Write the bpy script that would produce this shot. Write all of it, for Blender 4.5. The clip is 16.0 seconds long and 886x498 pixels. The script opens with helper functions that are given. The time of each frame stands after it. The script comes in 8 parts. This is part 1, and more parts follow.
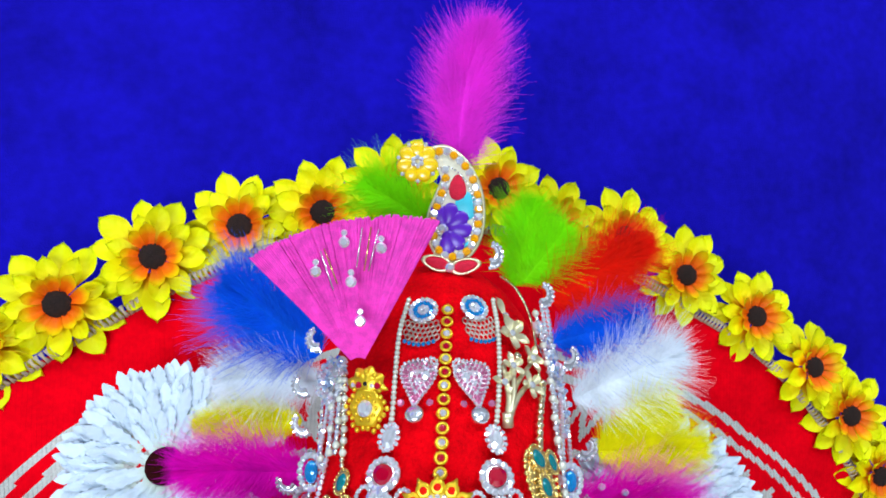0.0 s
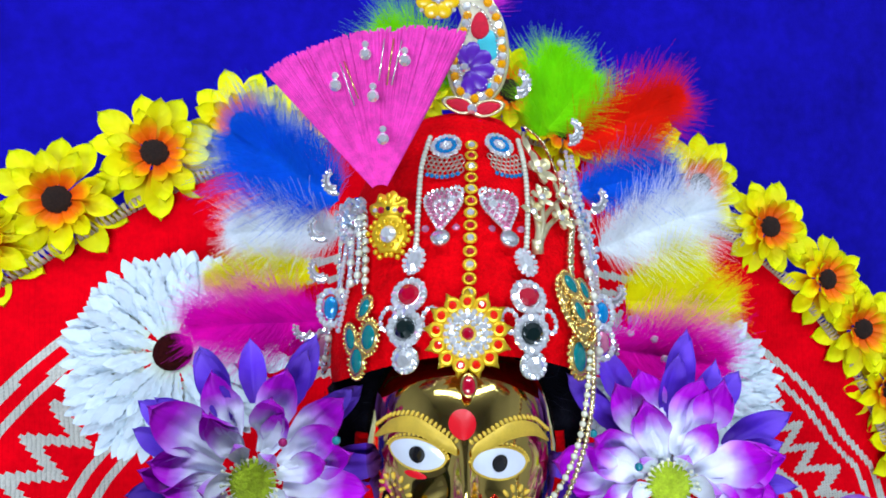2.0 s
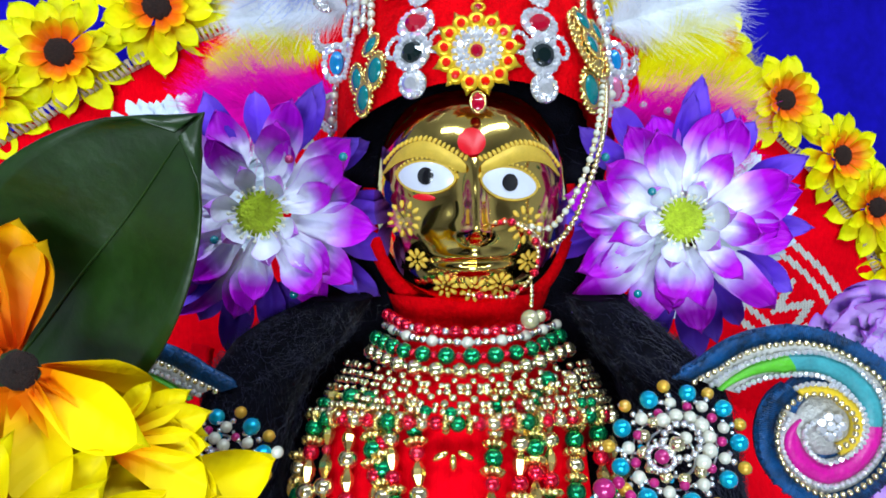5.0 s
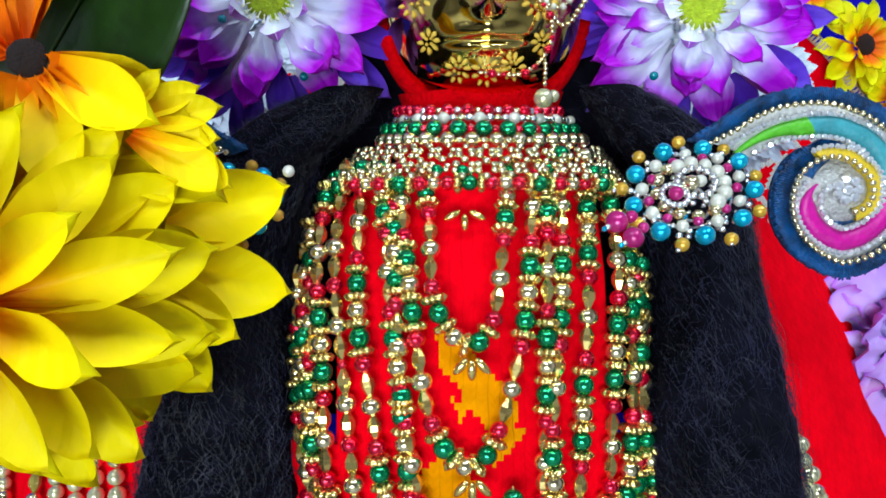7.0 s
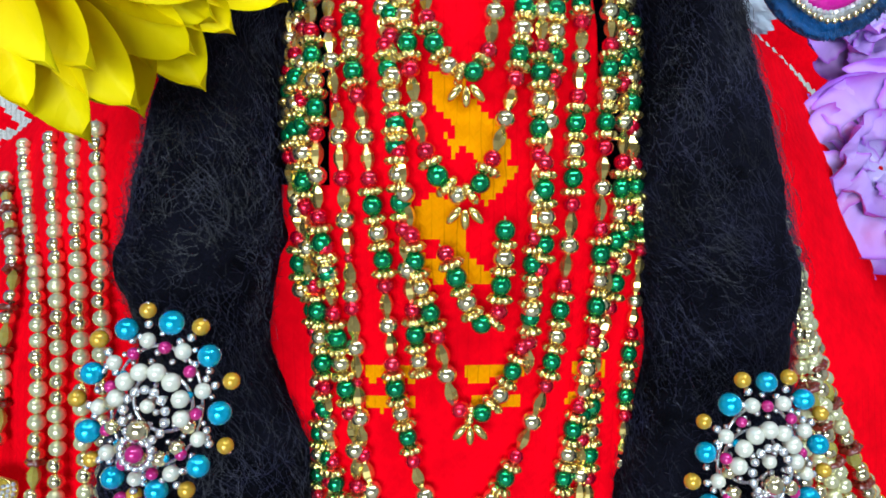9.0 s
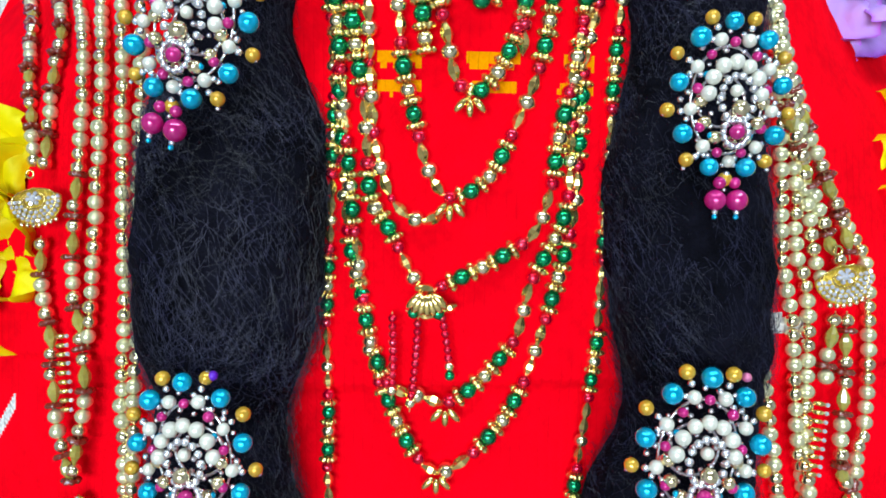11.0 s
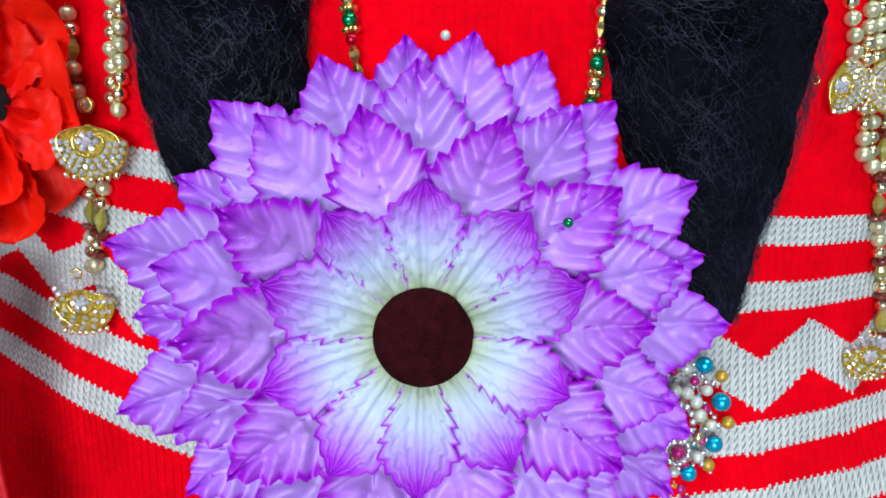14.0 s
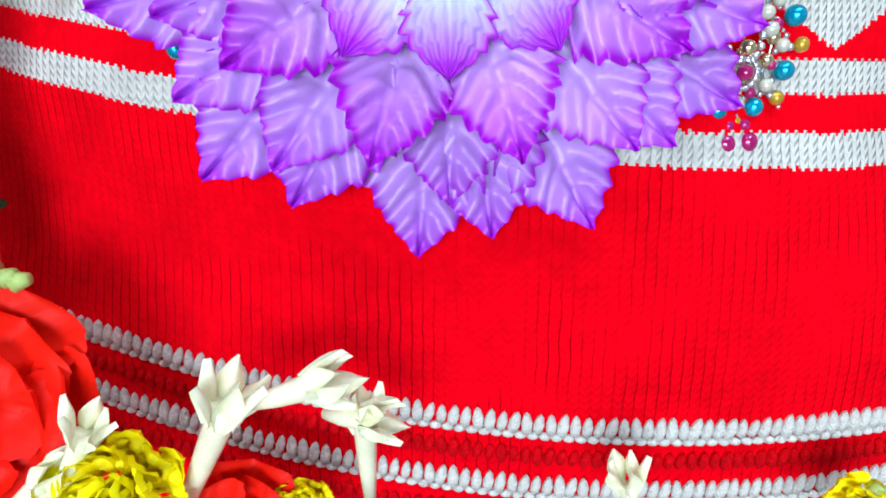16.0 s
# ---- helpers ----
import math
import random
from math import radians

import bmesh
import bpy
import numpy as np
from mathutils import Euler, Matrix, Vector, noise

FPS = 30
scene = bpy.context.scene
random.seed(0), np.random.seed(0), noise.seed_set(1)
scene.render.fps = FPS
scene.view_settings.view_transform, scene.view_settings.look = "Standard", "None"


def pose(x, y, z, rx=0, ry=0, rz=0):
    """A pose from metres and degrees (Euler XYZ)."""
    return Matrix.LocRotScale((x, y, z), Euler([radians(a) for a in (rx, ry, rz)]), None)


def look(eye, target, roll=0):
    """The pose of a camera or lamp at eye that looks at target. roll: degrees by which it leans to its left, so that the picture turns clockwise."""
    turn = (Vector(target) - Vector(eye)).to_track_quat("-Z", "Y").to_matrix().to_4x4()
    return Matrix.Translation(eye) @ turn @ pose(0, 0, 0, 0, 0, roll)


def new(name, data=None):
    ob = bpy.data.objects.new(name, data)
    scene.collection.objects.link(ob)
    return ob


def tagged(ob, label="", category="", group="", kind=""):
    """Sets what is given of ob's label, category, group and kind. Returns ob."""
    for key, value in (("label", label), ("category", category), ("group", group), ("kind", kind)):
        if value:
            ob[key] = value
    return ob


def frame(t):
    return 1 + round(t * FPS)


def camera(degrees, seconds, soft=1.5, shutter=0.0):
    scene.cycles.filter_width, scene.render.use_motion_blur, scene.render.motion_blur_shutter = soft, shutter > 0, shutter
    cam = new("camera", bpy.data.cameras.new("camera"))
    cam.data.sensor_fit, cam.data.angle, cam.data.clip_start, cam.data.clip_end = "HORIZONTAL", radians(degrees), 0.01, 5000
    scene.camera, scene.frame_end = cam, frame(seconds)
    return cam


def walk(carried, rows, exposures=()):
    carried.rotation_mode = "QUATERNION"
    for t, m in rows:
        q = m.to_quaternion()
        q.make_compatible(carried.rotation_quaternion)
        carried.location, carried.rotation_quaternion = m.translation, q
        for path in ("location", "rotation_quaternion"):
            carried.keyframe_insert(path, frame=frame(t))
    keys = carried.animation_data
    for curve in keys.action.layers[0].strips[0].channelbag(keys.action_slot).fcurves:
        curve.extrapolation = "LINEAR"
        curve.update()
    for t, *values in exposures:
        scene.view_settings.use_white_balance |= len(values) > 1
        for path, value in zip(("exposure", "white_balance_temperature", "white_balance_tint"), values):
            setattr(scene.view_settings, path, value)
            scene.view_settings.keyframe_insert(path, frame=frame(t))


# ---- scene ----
cam = camera(65.0, 16.0, soft=1.7)
# seconds, place, turn (degrees, Euler XYZ)
PATH = [
    (0, 0.01900, 0.03006, 1.03448, 92.201, 0.522, -0.429),
    (0.5, 0.01553, 0.04211, 1.01602, 90.986, 0.698, -0.478),
    (1, 0.00943, 0.04175, 1.00000, 90.119, 0.658, -0.057),
    (1.5, 0.00733, 0.04421, 0.98347, 89.577, 1.066, -0.380),
    (2, 0.00425, 0.04893, 0.96483, 89.607, 0.708, -0.719),
    (2.5, 0.00516, 0.05198, 0.94467, 89.234, 0.533, -0.393),
    (3, 0.00783, 0.05443, 0.92824, 88.669, 0.461, -0.329),
    (3.2, 0.00668, 0.05466, 0.92189, 88.327, 0.428, -0.343),
    (5.3, 0.00272, 0.05205, 0.85100, 85.402, 1.213, -0.103),
    (5.5, 0.00285, 0.05258, 0.84184, 83.723, 1.207, -0.225),
    (6, 0.00161, 0.05059, 0.82773, 81.428, 1.141, -0.242),
    (6.5, -0.00025, 0.04798, 0.81209, 81.212, 0.954, 0.395),
    (7, 0.00103, 0.04821, 0.79384, 82.388, 1.006, 0.851),
    (7.5, 0.00162, 0.04870, 0.77581, 82.430, 0.296, 0.344),
    (8, -0.00258, 0.04800, 0.75350, 80.813, -0.259, 0.025),
    (8.2, -0.00691, 0.04732, 0.74668, 80.658, -0.401, -0.880),
    (10.3, -0.00704, 0.00133, 0.61087, 84.542, 0.318, -1.102),
    (10.5, -0.00567, -0.00314, 0.59989, 83.849, -0.111, -0.502),
    (11, -0.00058, -0.00976, 0.57303, 83.569, -0.907, 0.346),
    (11.5, 0.00005, -0.01025, 0.53789, 82.442, -1.488, 0.257),
    (12, -0.00063, -0.01105, 0.50750, 81.109, -1.156, 0.409),
    (12.5, -0.00264, -0.01094, 0.47671, 79.788, -0.941, 0.610),
    (13, -0.00476, -0.00962, 0.44215, 78.636, -1.272, 0.726),
    (13.5, -0.00426, -0.01043, 0.40175, 77.082, -1.432, 0.841),
    (14, -0.00445, -0.01035, 0.36688, 75.272, -1.391, 1.003),
    (14.5, -0.00815, -0.00880, 0.33009, 73.219, -1.296, 1.086),
    (15, -0.00959, -0.00799, 0.29467, 71.348, -1.131, 0.958),
    (15.5, -0.01176, -0.00655, 0.26659, 70.005, -0.612, 0.401),
    (16, -0.01581, -0.00489, 0.24296, 68.899, -0.254, -0.030),
]
EXPOSURE = [(0.0, -0.1), (3.0, -0.15), (5.5, 0.0), (7.0, -0.12), (8.0, -0.08), (10.5, 0.12), (12.5, 0.2), (13.5, 0.0), (14.5, -0.28), (15.5, 0.0), (16.0, 0.08)]
walk(cam, [(row[0], pose(*row[1:])) for row in PATH], EXPOSURE)

# ---- world and lights ----
world = bpy.data.worlds.new("room_air")
scene.world = world
world.use_nodes = True
world.node_tree.nodes["Background"].inputs[0].default_value = (0.9, 0.95, 1.0, 1)
world.node_tree.nodes["Background"].inputs[1].default_value = 0.35


def area_lamp(name, eye, target, sx, sy, power, colour):
    data = bpy.data.lights.new(name, "AREA")
    data.shape, data.size, data.size_y = "RECTANGLE", sx, sy
    data.energy, data.color = power, colour
    ob = new(name, data)
    ob.matrix_world = look(eye, target)
    return ob


COOL = (0.73, 0.86, 1.0)
area_lamp("tube_or_fill_light", (-0.55, -0.75, 2.35), (0.0, 0.4, 0.7), 1.2, 0.12, 16, COOL)
area_lamp("tube_or_fill_light", (0.85, -0.55, 2.35), (0.0, 0.4, 0.7), 1.2, 0.12, 24, COOL)
# Low panel behind the camera, added as unseen fill to brighten the lower figure.
area_lamp("tube_or_fill_light", (-0.35, -2.0, 0.60), (0.0, 0.4, 0.30), 1.4, 0.6, 57, COOL)

# ---- small helpers ----
def rnd(a, b):
    return random.uniform(a, b)


def interp(v, xs, ys):
    return float(np.interp(v, xs, ys))


def mesh_of(name, bm, smooth=True):
    me = bpy.data.meshes.new(name)
    bmesh.ops.recalc_face_normals(bm, faces=bm.faces)
    bm.to_mesh(me)
    bm.free()
    if smooth:
        me.shade_smooth()
    return me


def from_lists(name, verts, faces, smooth=True, slots=None):
    me = bpy.data.meshes.new(name)
    me.from_pydata(verts, [], faces)
    if slots is not None:
        me.polygons.foreach_set("material_index", slots)
    me.update()
    if smooth:
        me.shade_smooth()
    return me


def part(name, me, material, parent, label="", m=None):
    """One mesh object under a thing or a part."""
    ob = new(name, me)
    if material is not None and len(me.materials) == 0:
        me.materials.append(material)
    ob.parent = parent
    if m is not None:
        if name in ("crystal", "stone"):
            m = m @ pose(0, 0, 0, rnd(-26, 26), rnd(-26, 26), rnd(0, 90))
        ob.matrix_basis = m
    if label:
        ob["label"] = label
    return ob


def thing(name, m, label, category, group="", kind=""):
    ob = new(name)
    ob.empty_display_size = 0.01
    ob.matrix_basis = m
    return tagged(ob, label, category, group, kind)


def solid(name, me, material, label, category, group="", kind="", m=None):
    """A thing that is one mesh."""
    ob = new(name, me)
    for one in material if isinstance(material, (list, tuple)) else [material]:
        me.materials.append(one)
    if m is not None:
        ob.matrix_basis = m
    return tagged(ob, label, category, group, kind)


def frame_at(p, ahead, up=(0, 0, 1)):
    """A pose at p with +Y along ahead and +Z as near to up as can be."""
    y = Vector(ahead).normalized()
    x = y.cross(Vector(up))
    x = x.normalized() if x.length > 1e-5 else Vector((1, 0, 0))
    z = x.cross(y)
    m = Matrix((x, y, z)).transposed().to_4x4()
    m.translation = Vector(p)
    return m


def catmull(points, n=12):
    """A smooth line through points."""
    pts = [Vector(p) for p in points]
    pts = [pts[0] * 2 - pts[1]] + pts + [pts[-1] * 2 - pts[-2]]
    out = []
    for a, b, c, d in zip(pts, pts[1:], pts[2:], pts[3:]):
        for k in range(n):
            t = k / n
            out.append(0.5 * (2 * b + (c - a) * t + (2 * a - 5 * b + 4 * c - d) * t * t + (3 * b - a - 3 * c + d) * t ** 3))
    return out + [pts[-2]]


def tube(points, radius, sides=6):
    """Vertices and faces of a tube; radius is a number or a function of 0..1."""
    pts = [Vector(p) for p in points]
    n, verts, faces = len(pts), [], []
    side = None
    for i, p in enumerate(pts):
        t = (pts[min(i + 1, n - 1)] - pts[max(i - 1, 0)]).normalized()
        if side is None:
            side = t.cross(Vector((0.3, 0.9, 0.2))).normalized()
        side = (side - t * side.dot(t)).normalized()
        other = t.cross(side)
        r = radius(i / max(n - 1, 1)) if callable(radius) else radius
        for k in range(sides):
            a = 2 * math.pi * k / sides
            verts.append(p + r * (math.cos(a) * side + math.sin(a) * other))
    for i in range(n - 1):
        for k in range(sides):
            faces.append((i * sides + k, i * sides + (k + 1) % sides, (i + 1) * sides + (k + 1) % sides, (i + 1) * sides + k))
    faces += [tuple(range(sides))[::-1], tuple(range((n - 1) * sides, n * sides))]
    return verts, faces


def add(to, more):
    """Join vertices and faces."""
    base = len(to[0])
    to[0].extend(more[0])
    to[1].extend(tuple(i + base for i in f) for f in more[1])


def moved(vf, m):
    return [m @ Vector(v) for v in vf[0]], vf[1]


def ball(sides=12, rings=8, sx=1.0, sy=1.0, sz=1.0):
    """Vertices and faces of a ball whose poles lie on the Y axis."""
    verts, faces = [Vector((0, -sy, 0))], []
    for i in range(1, rings):
        a = math.pi * i / rings
        for k in range(sides):
            b = 2 * math.pi * k / sides
            verts.append(Vector((sx * math.sin(a) * math.cos(b), -sy * math.cos(a), sz * math.sin(a) * math.sin(b))))
    verts.append(Vector((0, sy, 0)))
    last = len(verts) - 1
    for k in range(sides):
        n = (k + 1) % sides
        faces.append((0, 1 + k, 1 + n))
        faces.append((last, last - sides + n, last - sides + k))
        for i in range(rings - 2):
            a = 1 + i * sides
            faces.append((a + k, a + sides + k, a + sides + n, a + n))
    return verts, faces


def ring(major, minor, n=24, sides=8, sz=1.0):
    """A torus round the Y axis."""
    verts, faces = [], []
    for i in range(n):
        a = 2 * math.pi * i / n
        for k in range(sides):
            b = 2 * math.pi * k / sides
            r = major + minor * math.cos(b)
            verts.append(Vector((r * math.cos(a), minor * math.sin(b), r * math.sin(a) * sz)))
    for i in range(n):
        for k in range(sides):
            j, l = (i + 1) % n, (k + 1) % sides
            faces.append((i * sides + k, i * sides + l, j * sides + l, j * sides + k))
    return verts, faces


def lathe(profile, n=24):
    """Turn (radius, height) pairs round the Y axis; the front is -Y."""
    verts, faces = [], []
    for r, h in profile:
        for k in range(n):
            a = 2 * math.pi * k / n
            verts.append(Vector((r * math.cos(a), h, r * math.sin(a))))
    for i in range(len(profile) - 1):
        for k in range(n):
            l = (k + 1) % n
            faces.append((i * n + k, i * n + l, (i + 1) * n + l, (i + 1) * n + k))
    faces += [tuple(range(n)), tuple(range((len(profile) - 1) * n, len(profile) * n))[::-1]]
    return verts, faces


SHARED = {}


def shared(key, make, material, smooth=True):
    """A mesh that alike pieces share."""
    if key not in SHARED:
        me = from_lists(key, *make(), smooth=smooth)
        me.materials.append(material)
        SHARED[key] = me
    return SHARED[key]


# ---- materials ----
def material(name, colour, rough=0.5, metal=0.0, vary=0.12, scale=60.0, bump=0.0, bump_scale=300.0, sheen=0.0, coat=0.0, trans=0.0, sub=0.0, per_piece=0.0, spec=0.5):
    """A procedural surface: colour that varies at two scales, with fine relief."""
    mat = bpy.data.materials.new(name)
    mat.use_nodes = True
    nt = mat.node_tree
    n, l = nt.nodes, nt.links
    b = n["Principled BSDF"]
    b.inputs["Roughness"].default_value, b.inputs["Metallic"].default_value = rough, metal
    b.inputs["Specular IOR Level"].default_value = spec
    b.inputs["Sheen Weight"].default_value, b.inputs["Coat Weight"].default_value = sheen, coat
    b.inputs["Transmission Weight"].default_value = trans
    if sub:
        b.inputs["Subsurface Weight"].default_value, b.inputs["Subsurface Scale"].default_value = sub, 0.004
        b.inputs["Subsurface Radius"].default_value = (1, 0.6, 0.6)
    co = n.new("ShaderNodeTexCoord")
    big, fine = n.new("ShaderNodeTexNoise"), n.new("ShaderNodeTexNoise")
    big.inputs["Scale"].default_value, fine.inputs["Scale"].default_value = scale, scale * 7
    l.new(co.outputs["Object"], big.inputs["Vector"])
    l.new(co.outputs["Object"], fine.inputs["Vector"])
    mix = n.new("ShaderNodeMath")
    mix.operation = "MULTIPLY_ADD"
    l.new(fine.outputs["Fac"], mix.inputs[0])
    mix.inputs[1].default_value = 0.6
    l.new(big.outputs["Fac"], mix.inputs[2])
    hsv = n.new("ShaderNodeHueSaturation")
    hsv.inputs["Color"].default_value = (*colour, 1)
    val = n.new("ShaderNodeMapRange")
    val.inputs["From Min"].default_value, val.inputs["From Max"].default_value = 0.45, 1.15
    val.inputs["To Min"].default_value, val.inputs["To Max"].default_value = 1 - vary * 1.6, 1 + vary
    l.new(mix.outputs[0], val.inputs["Value"])
    out = val.outputs["Result"]
    if per_piece:
        info = n.new("ShaderNodeObjectInfo")
        more = n.new("ShaderNodeMath")
        more.operation = "MULTIPLY_ADD"
        l.new(info.outputs["Random"], more.inputs[0])
        more.inputs[1].default_value = per_piece
        l.new(out, more.inputs[2])
        out = more.outputs[0]
    l.new(out, hsv.inputs["Value"])
    l.new(hsv.outputs["Color"], b.inputs["Base Color"])
    if bump:
        tex, bm = n.new("ShaderNodeTexNoise"), n.new("ShaderNodeBump")
        tex.inputs["Scale"].default_value, tex.inputs["Detail"].default_value = bump_scale, 4
        l.new(co.outputs["Object"], tex.inputs["Vector"])
        l.new(tex.outputs["Fac"], bm.inputs["Height"])
        bm.inputs["Strength"].default_value, bm.inputs["Distance"].default_value = bump, 0.002
        l.new(bm.outputs["Normal"], b.inputs["Normal"])
    return mat


def petal_material(name, stops, length, rough=0.55, veins=0.13, width=0.02, spec=0.18):
    """Cloth petals: colours run along the petal (its own Y), veins as relief, edge: a second colour at the rim (own X)."""
    mat = bpy.data.materials.new(name)
    mat.use_nodes = True
    nt = mat.node_tree
    n, l = nt.nodes, nt.links
    b = n["Principled BSDF"]
    b.inputs["Roughness"].default_value = rough
    b.inputs["Specular IOR Level"].default_value = spec
    co, sep = n.new("ShaderNodeTexCoord"), n.new("ShaderNodeSeparateXYZ")
    l.new(co.outputs["Object"], sep.inputs[0])
    noise_tex = n.new("ShaderNodeTexNoise")
    noise_tex.inputs["Scale"].default_value, noise_tex.inputs["Detail"].default_value = 2.2 / length, 5
    l.new(co.outputs["Object"], noise_tex.inputs["Vector"])
    along = n.new("ShaderNodeMath")
    along.operation = "DIVIDE"
    l.new(sep.outputs["Y"], along.inputs[0])
    along.inputs[1].default_value = length
    wob = n.new("ShaderNodeMath")
    wob.operation = "MULTIPLY_ADD"
    l.new(noise_tex.outputs["Fac"], wob.inputs[0])
    wob.inputs[1].default_value = 0.3
    l.new(along.outputs[0], wob.inputs[2])
    less = n.new("ShaderNodeMath")
    less.operation = "SUBTRACT"
    l.new(wob.outputs[0], less.inputs[0])
    less.inputs[1].default_value = 0.15
    ramp = n.new("ShaderNodeValToRGB")
    el = ramp.color_ramp.elements
    while len(el) < len(stops):
        el.new(0.5)
    for e, (p, c) in zip(el, stops):
        e.position, e.color = p, (*c, 1)
    l.new(less.outputs[0], ramp.inputs["Fac"])
    col = ramp.outputs["Color"]
    info, hsv = n.new("ShaderNodeObjectInfo"), n.new("ShaderNodeHueSaturation")
    rng = n.new("ShaderNodeMapRange")
    rng.inputs["To Min"].default_value, rng.inputs["To Max"].default_value = 0.86, 1.1
    l.new(info.outputs["Random"], rng.inputs["Value"])
    l.new(rng.outputs["Result"], hsv.inputs["Value"])
    l.new(col, hsv.inputs["Color"])
    l.new(hsv.outputs["Color"], b.inputs["Base Color"])
    # side veins that run up from the midrib
    absx, veer, wave = n.new("ShaderNodeMath"), n.new("ShaderNodeMath"), n.new("ShaderNodeMath")
    absx.operation, veer.operation, wave.operation = "ABSOLUTE", "MULTIPLY_ADD", "PINGPONG"
    l.new(sep.outputs["X"], absx.inputs[0])
    l.new(absx.outputs[0], veer.inputs[0])
    veer.inputs[1].default_value = -0.9
    l.new(sep.outputs["Y"], veer.inputs[2])
    jit = n.new("ShaderNodeMath")
    jit.operation = "MULTIPLY_ADD"
    l.new(noise_tex.outputs["Fac"], jit.inputs[0])
    jit.inputs[1].default_value = width * 0.7
    l.new(veer.outputs[0], jit.inputs[2])
    l.new(jit.outputs[0], wave.inputs[0])
    wave.inputs[1].default_value = width * 0.32
    rib = n.new("ShaderNodeMath")
    rib.operation = "MINIMUM"
    l.new(absx.outputs[0], rib.inputs[0])
    rib.inputs[1].default_value = width * 0.12
    both = n.new("ShaderNodeMath")
    both.operation = "ADD"
    l.new(wave.outputs[0], both.inputs[0])
    l.new(rib.outputs[0], both.inputs[1])
    bm = n.new("ShaderNodeBump")
    l.new(both.outputs[0], bm.inputs["Height"])
    bm.inputs["Strength"].default_value, bm.inputs["Distance"].default_value = veins, 0.6
    l.new(bm.outputs["Normal"], b.inputs["Normal"])
    return mat


def knit_material(name, colour, pitch=0.0044, row=0.0036, depth=0.32, dark=0.6):
    """Knitted wool: columns of slanted stitches in the cloth's own X and Z. dark: shade painted between columns."""
    mat = material(name, colour, rough=0.95, vary=0.14, scale=25, spec=0.03)
    nt = mat.node_tree
    n, l = nt.nodes, nt.links
    b = n["Principled BSDF"]
    co, sep = n.new("ShaderNodeTexCoord"), n.new("ShaderNodeSeparateXYZ")
    warp, addv = n.new("ShaderNodeTexNoise"), n.new("ShaderNodeVectorMath")
    warp.inputs["Scale"].default_value = 90
    l.new(co.outputs["Object"], warp.inputs["Vector"])
    sc = n.new("ShaderNodeVectorMath")
    sc.operation = "SCALE"
    sc.inputs["Scale"].default_value = 0.0022
    l.new(warp.outputs["Color"], sc.inputs[0])
    l.new(co.outputs["Object"], addv.inputs[0])
    l.new(sc.outputs[0], addv.inputs[1])
    l.new(addv.outputs[0], sep.inputs[0])

    def op(kind, a, second=None):
        m = n.new("ShaderNodeMath")
        m.operation = kind
        for i, v in enumerate((a, second)):
            if v is None:
                continue
            if isinstance(v, (int, float)):
                m.inputs[i].default_value = v
            else:
                l.new(v, m.inputs[i])
        return m.outputs[0]

    u = op("DIVIDE", sep.outputs["X"], pitch)
    tri = op("PINGPONG", u, 0.5)
    col = op("POWER", op("MULTIPLY", tri, 2.0), 0.5)
    v = op("ADD", op("DIVIDE", sep.outputs["Z"], row), op("MULTIPLY", tri, 1.5))
    rows = op("PINGPONG", v, 0.5)
    height = op("ADD", op("MULTIPLY", col, 0.7), op("MULTIPLY", rows, 0.8))
    bm = n.new("ShaderNodeBump")
    bm.inputs["Strength"].default_value, bm.inputs["Distance"].default_value = depth, 0.0018
    l.new(height, bm.inputs["Height"])
    l.new(bm.outputs["Normal"], b.inputs["Normal"])
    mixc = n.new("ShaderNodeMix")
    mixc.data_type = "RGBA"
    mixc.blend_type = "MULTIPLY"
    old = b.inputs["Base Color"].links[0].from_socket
    # Shade in the grooves between columns goes into the colour, uneven by noise.
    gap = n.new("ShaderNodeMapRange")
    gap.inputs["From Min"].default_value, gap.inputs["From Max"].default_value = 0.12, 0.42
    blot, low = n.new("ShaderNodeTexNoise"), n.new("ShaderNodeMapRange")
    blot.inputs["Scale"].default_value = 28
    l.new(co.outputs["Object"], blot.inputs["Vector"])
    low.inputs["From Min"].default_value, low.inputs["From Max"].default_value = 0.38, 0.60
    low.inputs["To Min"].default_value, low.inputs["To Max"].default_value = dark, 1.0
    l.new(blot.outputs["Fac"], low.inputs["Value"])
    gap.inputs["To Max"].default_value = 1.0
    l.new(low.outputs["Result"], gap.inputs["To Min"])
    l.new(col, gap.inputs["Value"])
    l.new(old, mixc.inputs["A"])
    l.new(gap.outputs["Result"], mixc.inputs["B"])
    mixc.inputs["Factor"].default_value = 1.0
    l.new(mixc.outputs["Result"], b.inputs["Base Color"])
    return mat


RED = (0.92, 0.0, 0.008)
M_BLUE = material("blue_velvet", (0.009, 0.005, 0.44), rough=0.85, vary=0.25, scale=9, bump=0.5, bump_scale=500, sheen=0.02, spec=0.05)
M_KNIT = knit_material("red_knit", RED, depth=0.22, dark=0.85)
# Skirt wool is the same red with deeper shade painted between its columns.
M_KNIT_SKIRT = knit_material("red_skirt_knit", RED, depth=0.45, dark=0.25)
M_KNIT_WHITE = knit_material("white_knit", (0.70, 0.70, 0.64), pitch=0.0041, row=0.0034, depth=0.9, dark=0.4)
M_FELT = material("red_felt", (0.76, 0.0, 0.004), rough=0.95, vary=0.22, scale=70, bump=0.9, bump_scale=420, spec=0.05)
M_ORANGE_KNIT = knit_material("orange_knit", (0.85, 0.30, 0.0))
M_GOLD = material("gold_metal", (0.90, 0.67, 0.22), rough=0.15, metal=0.92, vary=0.1, scale=200)
